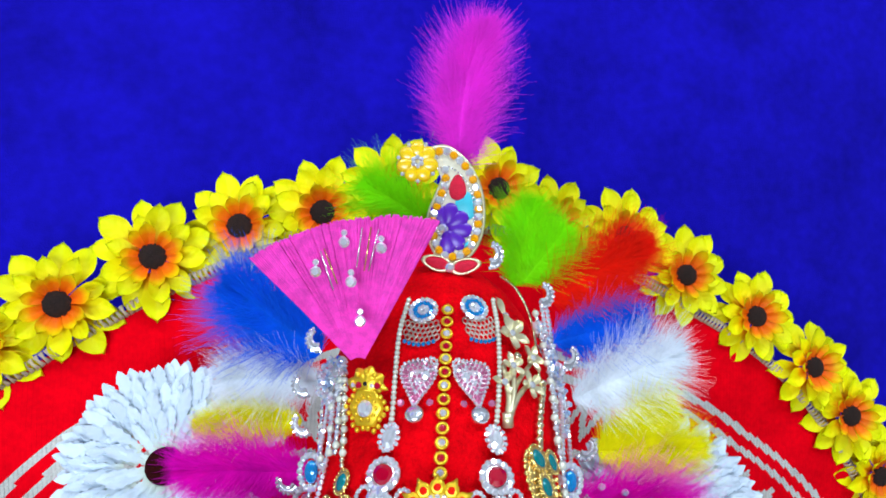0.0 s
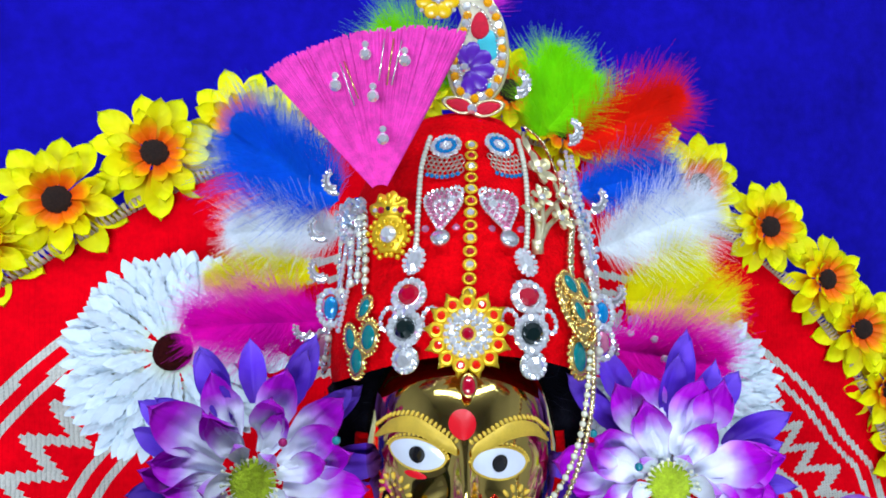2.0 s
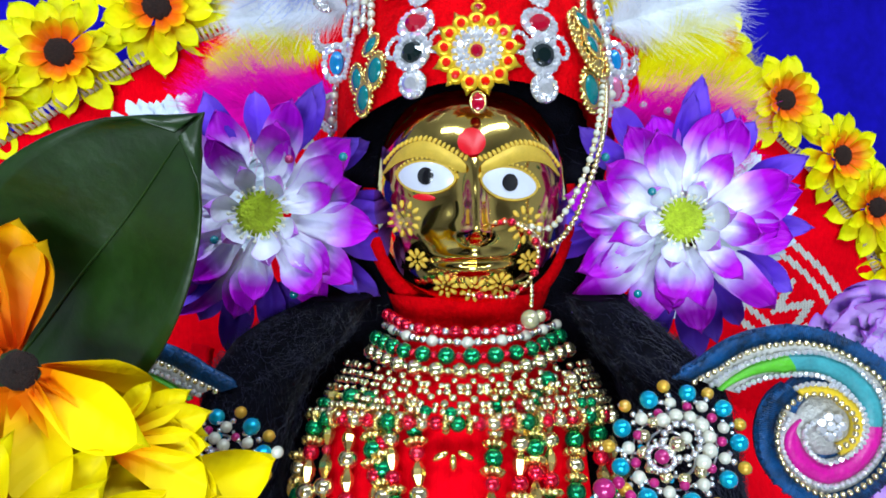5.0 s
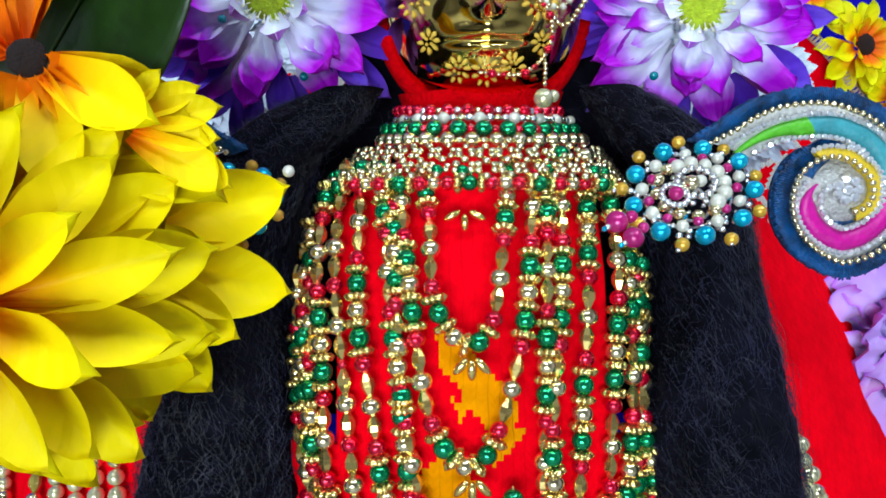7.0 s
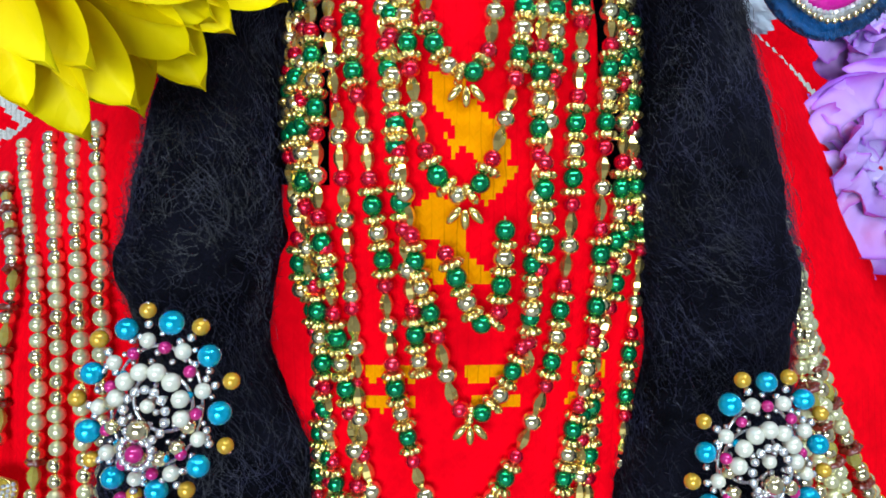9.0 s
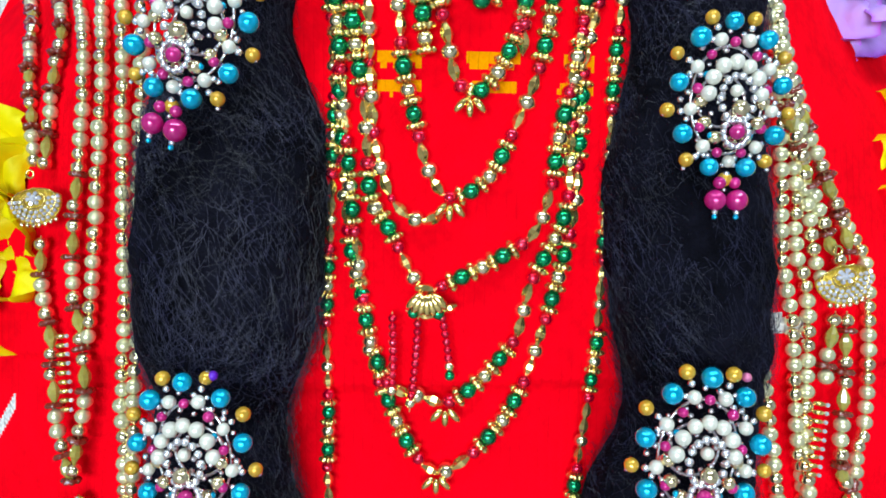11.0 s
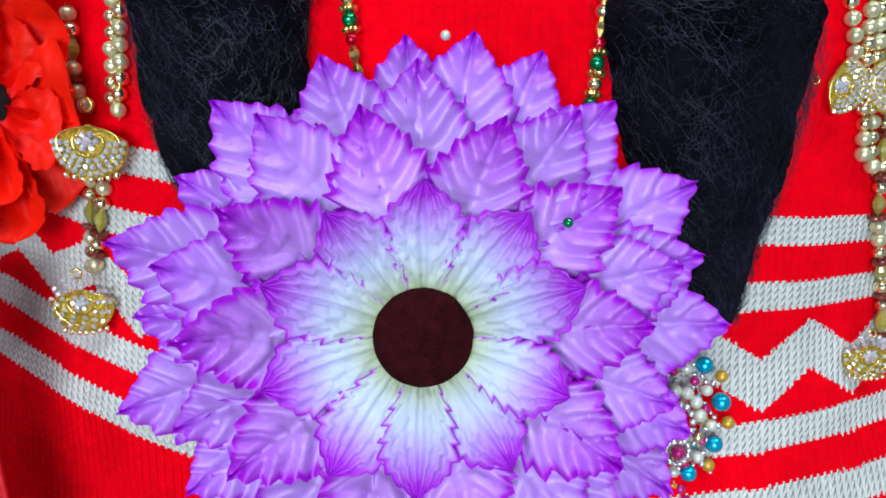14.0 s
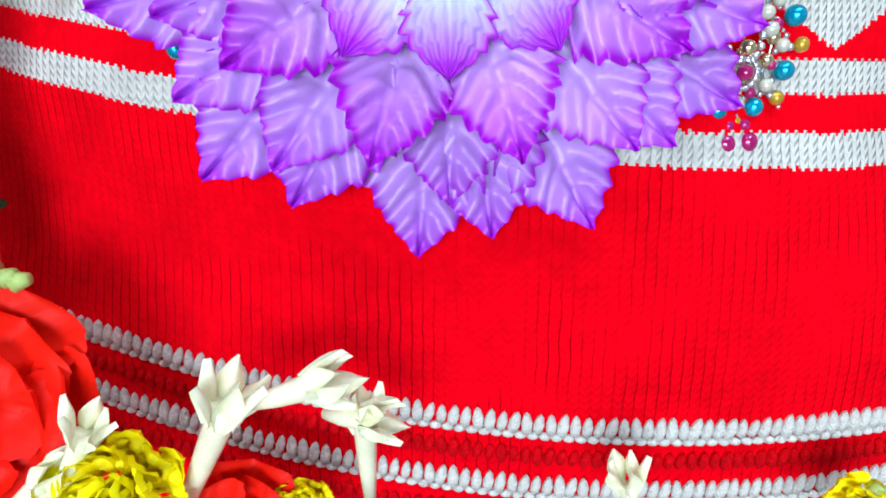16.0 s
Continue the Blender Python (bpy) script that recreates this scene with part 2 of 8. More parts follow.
M_GOLD_FACE = material("polished_gold", (0.84, 0.62, 0.17), rough=0.09, metal=1.0, vary=0.05, scale=40, bump=0.03, bump_scale=60)
M_GOLD_MATT = material("matt_gold_paint", (0.70, 0.47, 0.05), rough=0.5, metal=0.25, vary=0.1, scale=200)
M_SILVER = material("silver_metal", (0.85, 0.86, 0.88), rough=0.24, metal=0.9, vary=0.08, scale=300)
M_CRYSTAL = material("cut_crystal", (0.94, 0.96, 1.0), rough=0.08, metal=0.66, vary=0.15, scale=500, per_piece=0.15)
M_PEARL = material("cream_pearl", (0.70, 0.68, 0.40), rough=0.2, metal=0.6, vary=0.06, scale=200, coat=0.4, per_piece=0.12)
M_PEARL_WHITE = material("white_pearl", (0.66, 0.66, 0.54), metal=0.2, rough=0.25, vary=0.05, scale=200, coat=0.5, per_piece=0.1)
M_CHAMPAGNE = material("champagne_bead", (0.88, 0.76, 0.46), rough=0.12, metal=0.95, vary=0.08, scale=300, per_piece=0.12)
M_RED_BEAD = material("red_bead", (0.74, 0.0, 0.03), rough=0.14, metal=0.7, vary=0.1, scale=300, coat=0.8, per_piece=0.2)
M_GREEN_BEAD = material("green_bead", (0.0, 0.28, 0.10), rough=0.13, metal=0.8, vary=0.1, scale=300, coat=0.4, per_piece=0.3)
M_BLUE_BEAD = material("turquoise_bead", (0.0, 0.46, 0.70), rough=0.18, metal=0.65, vary=0.08, scale=300, coat=0.3, per_piece=0.2)
M_PINK_BEAD = material("magenta_bead", (0.48, 0.01, 0.16), rough=0.2, metal=0.3, vary=0.08, scale=300, coat=0.7, per_piece=0.2)
M_AMBER_BEAD = material("gold_pearl_bead", (0.62, 0.36, 0.03), rough=0.25, metal=0.4, vary=0.08, scale=300, coat=0.6, per_piece=0.2)
M_BROWN_BEAD = material("brown_glass_bead", (0.16, 0.02, 0.01), rough=0.1, vary=0.1, scale=300, coat=0.8, per_piece=0.2)
M_OLIVE_BEAD = material("olive_glass_bead", (0.30, 0.26, 0.05), rough=0.1, vary=0.1, scale=300, coat=0.8, per_piece=0.3)
# Uneven tone stands in for the broad sheen and lit strands of the hair.
M_HAIR = material("black_hair", (0.005, 0.005, 0.009), rough=0.8, vary=0.55, scale=30, bump=0.6, bump_scale=700, spec=0.03)
M_HAIR_STRAND = material("black_hair_strand", (0.010, 0.010, 0.027), rough=0.42, vary=0.95, scale=38, spec=0.26)
M_DARK = material("brown_velvet", (0.045, 0.005, 0.006), rough=0.95, vary=0.4, scale=200, bump=1.0, bump_scale=900, spec=0.05)
M_WHITE_PAINT = material("grey_wall_paint", (0.42, 0.42, 0.42), rough=0.8, vary=0.05, scale=2)
M_FLOOR = material("grey_floor_stone", (0.30, 0.30, 0.29), rough=0.4, vary=0.12, scale=6)

# ---- unseen room added round the place, greys set for bounce and reflections ----
def wall(name, lo, hi, mat):
    bm = bmesh.new()
    bmesh.ops.create_cube(bm, size=1, matrix=Matrix.Translation((Vector(lo) + Vector(hi)) / 2) @ Matrix.Diagonal((*(Vector(hi) - Vector(lo)), 1)))
    solid(name, mesh_of(name, bm, False), mat, "unseen plain grey wall added to close the shrine room" if "wall" in name else "unseen plain surface added to close the shrine room", "wall", kind="structure")


wall("wall_back", (-2.1, 1.5, 0), (2.1, 1.6, 2.6), M_WHITE_PAINT)
wall("wall_front", (-2.1, -3.1, 0), (2.1, -3.0, 2.6), M_WHITE_PAINT)
wall("wall_left", (-2.1, -3.0, 0), (-2.0, 1.5, 2.6), M_WHITE_PAINT)
wall("wall_right", (2.0, -3.0, 0), (2.1, 1.5, 2.6), M_WHITE_PAINT)
wall("floor", (-2.1, -3.1, -0.1), (2.1, 1.6, 0.0), M_FLOOR)
wall("ceiling", (-2.1, -3.1, 2.6), (2.1, 1.6, 2.7), M_WHITE_PAINT)

# ---- blue curtain ----
SLANT = 0.25


def curtain():
    verts, faces, nx, nz = [], [], 160, 40
    for j in range(nz + 1):
        for i in range(nx + 1):
            x, z = -1.2 + 2.9 * i / nx, 2.0 * j / nz
            y = 1.0 + SLANT * x + 0.006 * math.sin(5.2 * x + 0.6 * z) + 0.01 * noise.noise((x * 3, z * 1.2, 0)) + 0.003 * noise.noise((x * 14, z * 6, 4))
            verts.append((x, y, z))
    for j in range(nz):
        for i in range(nx):
            a = j * (nx + 1) + i
            faces.append((a, a + 1, a + nx + 2, a + nx + 1))
    ob = solid("backdrop_curtain", from_lists("backdrop_curtain", verts, faces), M_BLUE, "deep blue velvet curtain hanging behind the idol", "curtain")
    mod = ob.modifiers.new("thickness", "SOLIDIFY")
    mod.thickness, mod.offset = 0.003, 1


curtain()

# ---- red knitted fan behind the head ----
FAN_C = Vector((0.04, 0.81, 0.53))
FAN_U = Vector((1, SLANT, 0)).normalized()


def fan_edge(deg):
    """How far the cloth reaches from its middle: it spreads wider to the left."""
    return interp(deg, (-8, 15, 23, 30, 43, 57, 75, 95, 118, 127, 135, 138, 150, 188), (0.605, 0.59, 0.5825, 0.577, 0.564, 0.546, 0.552, 0.563, 0.5745, 0.585, 0.598, 0.608, 0.635, 0.66))


def fan_point(r, deg, off=0.0):
    a = radians(deg)
    return FAN_C + r * math.cos(a) * FAN_U + Vector((0, 0, r * math.sin(a))) + off * Vector((SLANT, -1, 0)).normalized()


def knit_fan():
    verts, faces, slots = [], [], []
    na, nr = 440, 110
    r0 = 0.2
    for i in range(na + 1):
        deg = -8 + 196 * i / na
        r1 = fan_edge(deg)
        for j in range(nr + 1):
            r = r0 + (r1 - r0) * j / nr
            p = fan_point(r, deg, 0.004 * math.sin(radians(deg) * 16) * (r / r1) + 0.004 * noise.noise((deg * 0.1, r * 9, 2)))
            verts.append(p)
    for i in range(na):
        deg = -8 + 196 * (i + 0.5) / na
        edge = interp(deg, (-8, 0, 15, 20, 30, 39, 47, 70, 110, 139, 147, 160, 188), (0.60, 0.585, 0.565, 0.540, 0.511, 0.486, 0.470, 0.43, 0.45, 0.537, 0.549, 0.56, 0.57))
        r1 = fan_edge(deg)
        for j in range(nr):
            r = r0 + (r1 - r0) * (j + 0.5) / nr
            s = edge - r
            zig = abs(((deg / 4.6) % 1) - 0.5) * 2
            white = 0 < s < 0.009 or 0.021 < s < 0.029 or 0.107 < s < 0.115 or 0.127 < s < 0.136 or (0.04 < s < 0.098 and abs(s - 0.069 - 0.02 * (zig - 0.5) * 2) < 0.012)
            a = i * (nr + 1) + j
            faces.append((a, a + 1, a + nr + 2, a + nr + 1))
            slots.append(1 if white else 0)
    me = from_lists("knit_fan", verts, faces, slots=slots)
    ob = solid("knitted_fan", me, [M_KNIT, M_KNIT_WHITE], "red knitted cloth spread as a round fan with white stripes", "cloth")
    mod = ob.modifiers.new("thickness", "SOLIDIFY")
    mod.thickness, mod.offset = 0.004, -1
    trim = [[], []]
    for i in range(330):
        deg = 3 + 174 * i / 330
        for k in range(2):
            p, q = fan_point(fan_edge(deg) - 0.006, deg + (0.26 if k else 0), 0.004), fan_point(fan_edge(deg) + 0.006, deg + (0 if k else 0.26), 0.006)
            add(trim, tube([p, p.lerp(q, 0.5) + Vector((0, -0.002, 0)), q], 0.0013, 5))
    part("braided_trim", from_lists("braided_trim", *trim), M_TRIM, ob, "beige braided zigzag edging")


M_TRIM = material("beige_braid", (0.62, 0.50, 0.34), rough=0.6, vary=0.15, scale=200)
knit_fan()

# ---- the dress ----
DZ = (0.03, 0.1, 0.2, 0.25, 0.3, 0.4, 0.5, 0.6, 0.7, 0.75, 0.8)
DY = (0.226, 0.230, 0.243, 0.2565, 0.270, 0.29, 0.295, 0.292, 0.288, 0.30, 0.335)
DA = (0.03, 0.034, 0.062, 0.066, 0.055, 0.036, 0.04, 0.06, 0.11, 0.135, 0.15)


def dress_y(x, z):
    """The front of the dress; near the hem its middle lies to one side."""
    k = abs(x - interp(z, (0.13, 0.2), (0.045, 0.0))) / 0.2
    k = k * k if k < 1 else 2 * k - 1
    return interp(z, DZ, DY) + interp(z, DZ, DA) * k


def sag(x, level):
    """How far a knitted row lies above its level: the rows tilt and sag below the waist."""
    fade = 1 - min(1.0, max(0.0, (level - 0.33) / 0.2))
    return fade * (-0.079 * x + interp(level, (0.08, 0.19), (0.28, 0.095)) * min(x * x, 0.06))


def dress():
    verts, faces, slots = [], [], []
    nx = 480
    levels = list(np.concatenate([np.arange(-0.04, 0.178, 0.0026), np.arange(0.178, 0.325, 0.00105), np.arange(0.325, 0.802, 0.0024)]))
    nz = len(levels) - 1
    for level in levels:
        for i in range(nx + 1):
            x = -0.32 + 0.64 * i / nx
            z = max(0.0, level + sag(x, level))
            fold = 0.002 * noise.noise((x * 12, z * 3, 7)) * min(1, z * 4) + 0.0008 * noise.noise((x * 40, z * 25, 1))
            hem = min(1.0, max(0.0, (z - 0.4757 - 0.002 * math.sin(x * 30)) / 0.0025))
            verts.append((x, dress_y(x, z) + fold - 0.0035 * hem * hem * (3 - 2 * hem), z))
    for j in range(nz):
        s = (levels[j] + levels[j + 1]) / 2
        for i in range(nx):
            x = -0.32 + 0.64 * (i + 0.5) / nx
            z = s + sag(x, s)
            if z > 0.775 - 0.45 * max(0.0, abs(x) - 0.12) and abs(x) > 0.12 or z > 0.69 and 0.050 < abs(x - 0.007) < 0.11 or z > 0.795 - 0.6 * max(0.0, abs(x - 0.007) - 0.02) and abs(x) < 0.11:
                continue
            zig = abs((((x - 0.139) / 0.0575) % 1) - 0.5) * 2
            saw = 0.0034 * abs((x / 0.0041) % 1 - 0.5)
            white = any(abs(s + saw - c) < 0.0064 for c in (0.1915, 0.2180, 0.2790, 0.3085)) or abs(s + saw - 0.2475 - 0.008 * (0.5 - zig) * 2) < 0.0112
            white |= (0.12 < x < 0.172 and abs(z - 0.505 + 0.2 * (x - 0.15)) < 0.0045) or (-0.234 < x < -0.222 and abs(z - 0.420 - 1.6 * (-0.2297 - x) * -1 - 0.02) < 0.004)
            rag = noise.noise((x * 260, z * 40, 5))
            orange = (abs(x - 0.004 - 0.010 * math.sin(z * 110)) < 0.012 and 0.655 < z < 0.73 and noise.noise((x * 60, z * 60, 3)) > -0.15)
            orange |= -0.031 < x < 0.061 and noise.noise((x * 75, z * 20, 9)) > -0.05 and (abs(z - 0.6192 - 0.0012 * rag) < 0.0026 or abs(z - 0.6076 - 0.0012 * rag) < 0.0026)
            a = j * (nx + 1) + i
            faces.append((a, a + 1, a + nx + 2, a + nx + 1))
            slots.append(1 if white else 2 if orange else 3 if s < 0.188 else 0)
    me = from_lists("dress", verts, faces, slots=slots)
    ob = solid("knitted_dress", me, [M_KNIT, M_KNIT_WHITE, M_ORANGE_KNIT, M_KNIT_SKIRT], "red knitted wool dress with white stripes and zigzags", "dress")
    mod = ob.modifiers.new("thickness", "SOLIDIFY")
    mod.thickness, mod.offset = 0.004, -1
    return ob


DRESS = dress()

# ---- hat ----
HAT_C = (0.02, 0.418)
HZ = (0.885, 0.90, 0.93, 0.96, 0.985, 1.006, 1.024, 1.037, 1.043)
HR = (0.069, 0.0705, 0.0705, 0.067, 0.062, 0.053, 0.040, 0.024, 0.0)
HC = (0.415, 0.416, 0.420, 0.436, 0.450, 0.457, 0.460, 0.460, 0.460)


def hat_y(x, z, off=0.0):
    """The front of the hat."""
    r, c = interp(z, HZ, HR), interp(z, HZ, HC)
    d = max(-1.0, min(1.0, (x - HAT_C[0]) / max(r, 1e-4)))
    return c - r * math.sqrt(max(0.0, 1 - d * d)) - off


def hat():
    verts, faces, n, m = [], [], 72, 40
    for j in range(m + 1):
        for k in range(n):
            a = 2 * math.pi * k / n
            low = HZ[0] + 0.010 + 0.022 * max(0, -math.sin(a)) ** 2
            z = low + (HZ[-1] - low) * (1 - (1 - j / m) ** 1.6)
            r, c = interp(z, HZ, HR), interp(z, HZ, HC)
            w = 1 + 0.010 * noise.noise((math.cos(a) * 4, math.sin(a) * 4, z * 60))
            verts.append((HAT_C[0] + r * w * math.cos(a), c + r * w * math.sin(a), z))
    for j in range(m):
        for k in range(n):
            l = (k + 1) % n
            faces.append((j * n + k, j * n + l, (j + 1) * n + l, (j + 1) * n + k))
    solid("turban_hat", from_lists("turban_hat", verts, faces), M_FELT, "tall red fuzzy felt hat covered with pinned jewellery", "hat")


hat()

# ---- petals and flowers ----
def petal(length, width, point=0.55, teeth=0, tooth=0.1, cup=0.0, bend=0.0, ruffle=0.0, crease=0.0, base=0.3, nx=8, ny=12, seed=0, tip=0.0, sharp=2.0, ribs=0.0):
    """A cloth petal along +Y that faces +Z. point: where it is widest; teeth: saw teeth on each side."""
    verts, faces, rim = [], [], []
    ny = max(ny, teeth * 4)
    for j in range(ny + 1):
        t = j / ny
        w = base + (1 - base) * (t / point) ** 0.8 if t < point else (max(0.0, 1 - ((t - point) / (1 - point)) ** sharp)) ** (0.6 if sharp > 1.5 else 0.9)
        if teeth:
            w = w * (1.08 - tooth * ((t * teeth) % 1) * (1 if t > 0.12 else 0))
        w = max(w, 0.02) * width / 2
        for i in range(nx + 1):
            u = 2 * i / nx - 1
            x = u * w
            z = cup * width * u * u + bend * length * t * t - crease * width * (1 - abs(u)) ** 2 * math.sin(math.pi * min(1, t * 1.1))
            z += ruffle * width * noise.noise((x * 3 / width + seed, t * 3, seed * 1.7))
            z += ribs * width * abs(math.sin(3 * math.pi * u + 0.8 * t + seed)) * min(1.0, 1.8 * t)
            if tip and t > 0.7:
                z += tip * length * (t - 0.7) ** 2 * 10
            verts.append((x, t * length * (1 - 0.06 * u * u * (teeth == 0)), z))
            rim.append(min(1.0, max(abs(u) ** 2.5, (max(0.0, t - 0.55) / 0.45) ** 1.5)))
    for j in range(ny):
        for i in range(nx):
            a = j * (nx + 1) + i
            faces.append((a, a + 1, a + nx + 2, a + nx + 1))
    return verts, faces, rim


def petal_mesh(key, mat, **kw):
    verts, faces, rim = petal(**kw)
    me = from_lists(key, verts, faces)
    att = me.attributes.new("rim", "FLOAT", "POINT")
    att.data.foreach_set("value", rim)
    me.materials.append(mat)
    return me


def rim_colour(mat, colour, low=0.35, high=0.95):
    """Dye the rim of a petal."""
    nt = mat.node_tree
    n, l = nt.nodes, nt.links
    b = n["Principled BSDF"]
    old = b.inputs["Base Color"].links[0].from_socket
    at, rng, mix = n.new("ShaderNodeAttribute"), n.new("ShaderNodeMapRange"), n.new("ShaderNodeMix")
    at.attribute_name = "rim"
    rng.inputs["From Min"].default_value, rng.inputs["From Max"].default_value = low, high
    rng.interpolation_type = "SMOOTHSTEP"
    mix.data_type = "RGBA"
    l.new(at.outputs["Fac"], rng.inputs["Value"])
    l.new(rng.outputs["Result"], mix.inputs["Factor"])
    l.new(old, mix.inputs["A"])
    mix.inputs["B"].default_value = (*colour, 1)
    l.new(mix.outputs["Result"], b.inputs["Base Color"])
    return mat


def facing(p, normal=(0, -1, 0), spin=0.0):
    """A pose at p whose +Z looks along normal."""
    z = Vector(normal).normalized()
    y = Vector((0, 0, 1)) - z * z.z
    y = y.normalized() if y.length > 1e-4 else Vector((0, 1, 0))
    x = y.cross(z)
    m = Matrix((x, y, z)).transposed().to_4x4()
    m.translation = Vector(p)
    return m @ Matrix.Rotation(radians(spin), 4, "Z")


def put_petals(parent, meshes, n, r, tilt, z=0.0, phase=0.0, jitter=6.0, scale=(0.92, 1.08), name="petal", top=0.0):
    """A ring of petals round a flower's middle."""
    for i in range(n):
        a = 360 * i / n + phase + rnd(-jitter, jitter)
        less = 1 - top * max(0.0, math.cos(radians(a))) ** 4 + 0.35 * top * abs(math.sin(radians(a)))
        m = Matrix.Rotation(radians(a), 4, "Z") @ pose(0, r * less, z + rnd(-0.0006, 0.0006), tilt + rnd(-jitter, jitter), rnd(-jitter, jitter) * 1.2, 0)
        s = rnd(*scale) * less
        part(name, random.choice(meshes), None, parent, m=m @ Matrix.Diagonal((s, s, s, 1)))


def dome(r, h, bumps=0.12, n=20, m=8, seed=0):
    """A rough flower middle, facing +Z."""
    verts, faces = [], []
    for j in range(m + 1):
        a = math.pi / 2 * j / m
        for k in range(n):
            b = 2 * math.pi * k / n
            w = 1 + bumps * noise.noise((math.cos(b) * 3 + seed, math.sin(b) * 3, a * 4))
            verts.append((r * w * math.cos(a) * math.cos(b), r * w * math.cos(a) * math.sin(b), h * math.sin(a) * w))
    for j in range(m):
        for k in range(n):
            l = (k + 1) % n
            faces.append((j * n + k, j * n + l, (j + 1) * n + l, (j + 1) * n + k))
    return verts, faces


YEL = (0.96, 0.82, 0.0)
M_SUN = petal_material("sunflower_petal", [(0.0, (0.85, 0.10, 0.0)), (0.20, (0.93, 0.42, 0.0)), (0.40, YEL), (1.0, (0.88, 0.93, 0.0))], 0.040, width=0.012)
M_SUN_IN = petal_material("sunflower_inner_petal", [(0.0, (0.80, 0.05, 0.0)), (0.5, (0.95, 0.22, 0.0)), (0.9, YEL)], 0.024, width=0.008)
SUN_OUT = [petal_mesh("sunflower_petal", M_SUN, length=0.042, width=0.023, point=0.56, cup=0.12, bend=b, ruffle=0.10, crease=0.13, sharp=2.0, seed=k) for k, b in enumerate((-0.12, 0.02, -0.2))]
SUN_IN = [petal_mesh("sunflower_inner_petal", M_SUN_IN, length=0.025, width=0.013, point=0.6, cup=0.16, bend=0.15, ruffle=0.08, crease=0.1, seed=k, nx=6, ny=8) for k in range(2)]
ME_SUN_MID = from_lists("sunflower_middle", *dome(0.0118, 0.006, 0.10, 24, 6))
M_SUN_MID = material("dark_brown_plush", (0.022, 0.008, 0.005), rough=0.95, vary=0.5, scale=400, bump=1.0, bump_scale=900)
ME_SUN_MID.materials.append(M_SUN_MID)


def sunflower(p, normal, spin):
    f = thing("sunflower", facing(p, normal, spin) @ Matrix.Scale(1.12, 4), "yellow cloth sunflower with orange heart and brown plush middle", "flower", "sunflowers along the fan's rim")
    put_petals(f, SUN_OUT, 10, 0.014, rnd(-6, 6), 0.0)
    put_petals(f, SUN_OUT, 9, 0.011, rnd(8, 20), 0.004, phase=17, scale=(0.68, 0.92), jitter=9)
    put_petals(f, SUN_IN, 10, 0.009, 28, 0.006, scale=(0.85, 1.1), name="inner_petal")
    part("middle", ME_SUN_MID, None, f, "dark brown plush middle", pose(0, 0, 0.007))
    return f


for px, py, pz in ((-0.4180, 0.698, 0.9700), (-0.347, 0.71, 1.011), (-0.2655, 0.731, 1.055), (-0.1891, 0.768, 1.088), (-0.105, 0.78, 1.104), (-0.0250, 0.79, 1.130), (0.0861, 0.82, 1.131), (0.1500, 0.84, 1.093), (0.2388, 0.86, 1.079), (0.3180, 0.88, 1.032), (0.4085, 0.895, 0.9805), (0.4879, 0.915, 0.915), (0.542, 0.93, 0.8514), (0.5864, 0.945, 0.7714), (0.6163, 0.95, 0.6961)):
    sunflower((px, py - 0.004, pz), (SLANT * 0.9 + rnd(-0.12, 0.12), -1, rnd(-0.12, 0.15)), rnd(0, 60))

# white chrysanthemums behind the feathers
M_WHITE_PETAL = petal_material("white_silk_petal", [(0.0, (0.66, 0.74, 0.62)), (0.3, (0.66, 0.77, 0.86)), (1.0, (0.70, 0.80, 0.90))], 0.05, veins=0.10, width=0.012)
WHITE_P = [petal_mesh("white_petal", M_WHITE_PETAL, length=0.045, width=0.0125, point=0.66, teeth=5, tooth=0.34, sharp=1.7, base=0.6, cup=0.04, bend=b, ruffle=0.26, crease=0.12, seed=k + 4, nx=6) for k, b in enumerate((0.0, 0.08, -0.06))]
ME_PLUSH = from_lists("plush_middle", *dome(0.018, 0.008, 0.02, 72, 8, 3))
ME_PLUSH.materials.append(M_DARK)


def chrysanthemum(p, normal, size):
    f = thing("white_chrysanthemum", facing(p, normal, rnd(0, 40)), "white silk chrysanthemum with serrated petals and brown middle", "flower", "white flowers beside the hat")
    for n, r, tilt, z, sc in ((72, 0.055, -2, 0.0, (0.92, 1.08)), (66, 0.050, -1, 0.0014, (0.86, 1.06)), (54, 0.043, 1, 0.0028, (0.88, 1.08)), (38, 0.036, 2, 0.0042, (0.86, 1.06)), (30, 0.027, 4, 0.0056, (0.84, 1.04)), (22, 0.016, 7, 0.0070, (0.78, 1.0))):
        put_petals(f, WHITE_P, n, r * size, tilt, z, rnd(0, 20), 6.5, (sc[0] * size * 0.94, sc[1] * size))
    part("middle", ME_PLUSH, None, f, "brown plush middle", pose(0, 0, 0.009) @ Matrix.Scale(0.85, 4))


chrysanthemum((-0.2050, 0.61, 0.8790), (0.15, -1, 0.40), 0.90)
chrysanthemum((0.1999, 0.6, 0.8432), (-0.1, -1, 0.05), 0.78)

# violet and white flowers beside the face
VIO = (0.12, 0.03, 0.62)
M_VIO = petal_material("violet_petal", [(0.0, (0.10, 0.03, 0.40)), (0.5, VIO), (1.0, (0.22, 0.10, 0.75))], 0.036, width=0.009)
M_MAGWHITE = rim_colour(petal_material("magenta_white_petal", [(0.0, (0.84, 0.90, 0.98)), (0.44, (0.80, 0.80, 0.98)), (0.60, (0.60, 0.26, 0.88)), (0.76, (0.50, 0.0, 0.66))], 0.034, width=0.01, spec=0.3), (0.48, 0.04, 0.74), 0.78, 1.25)
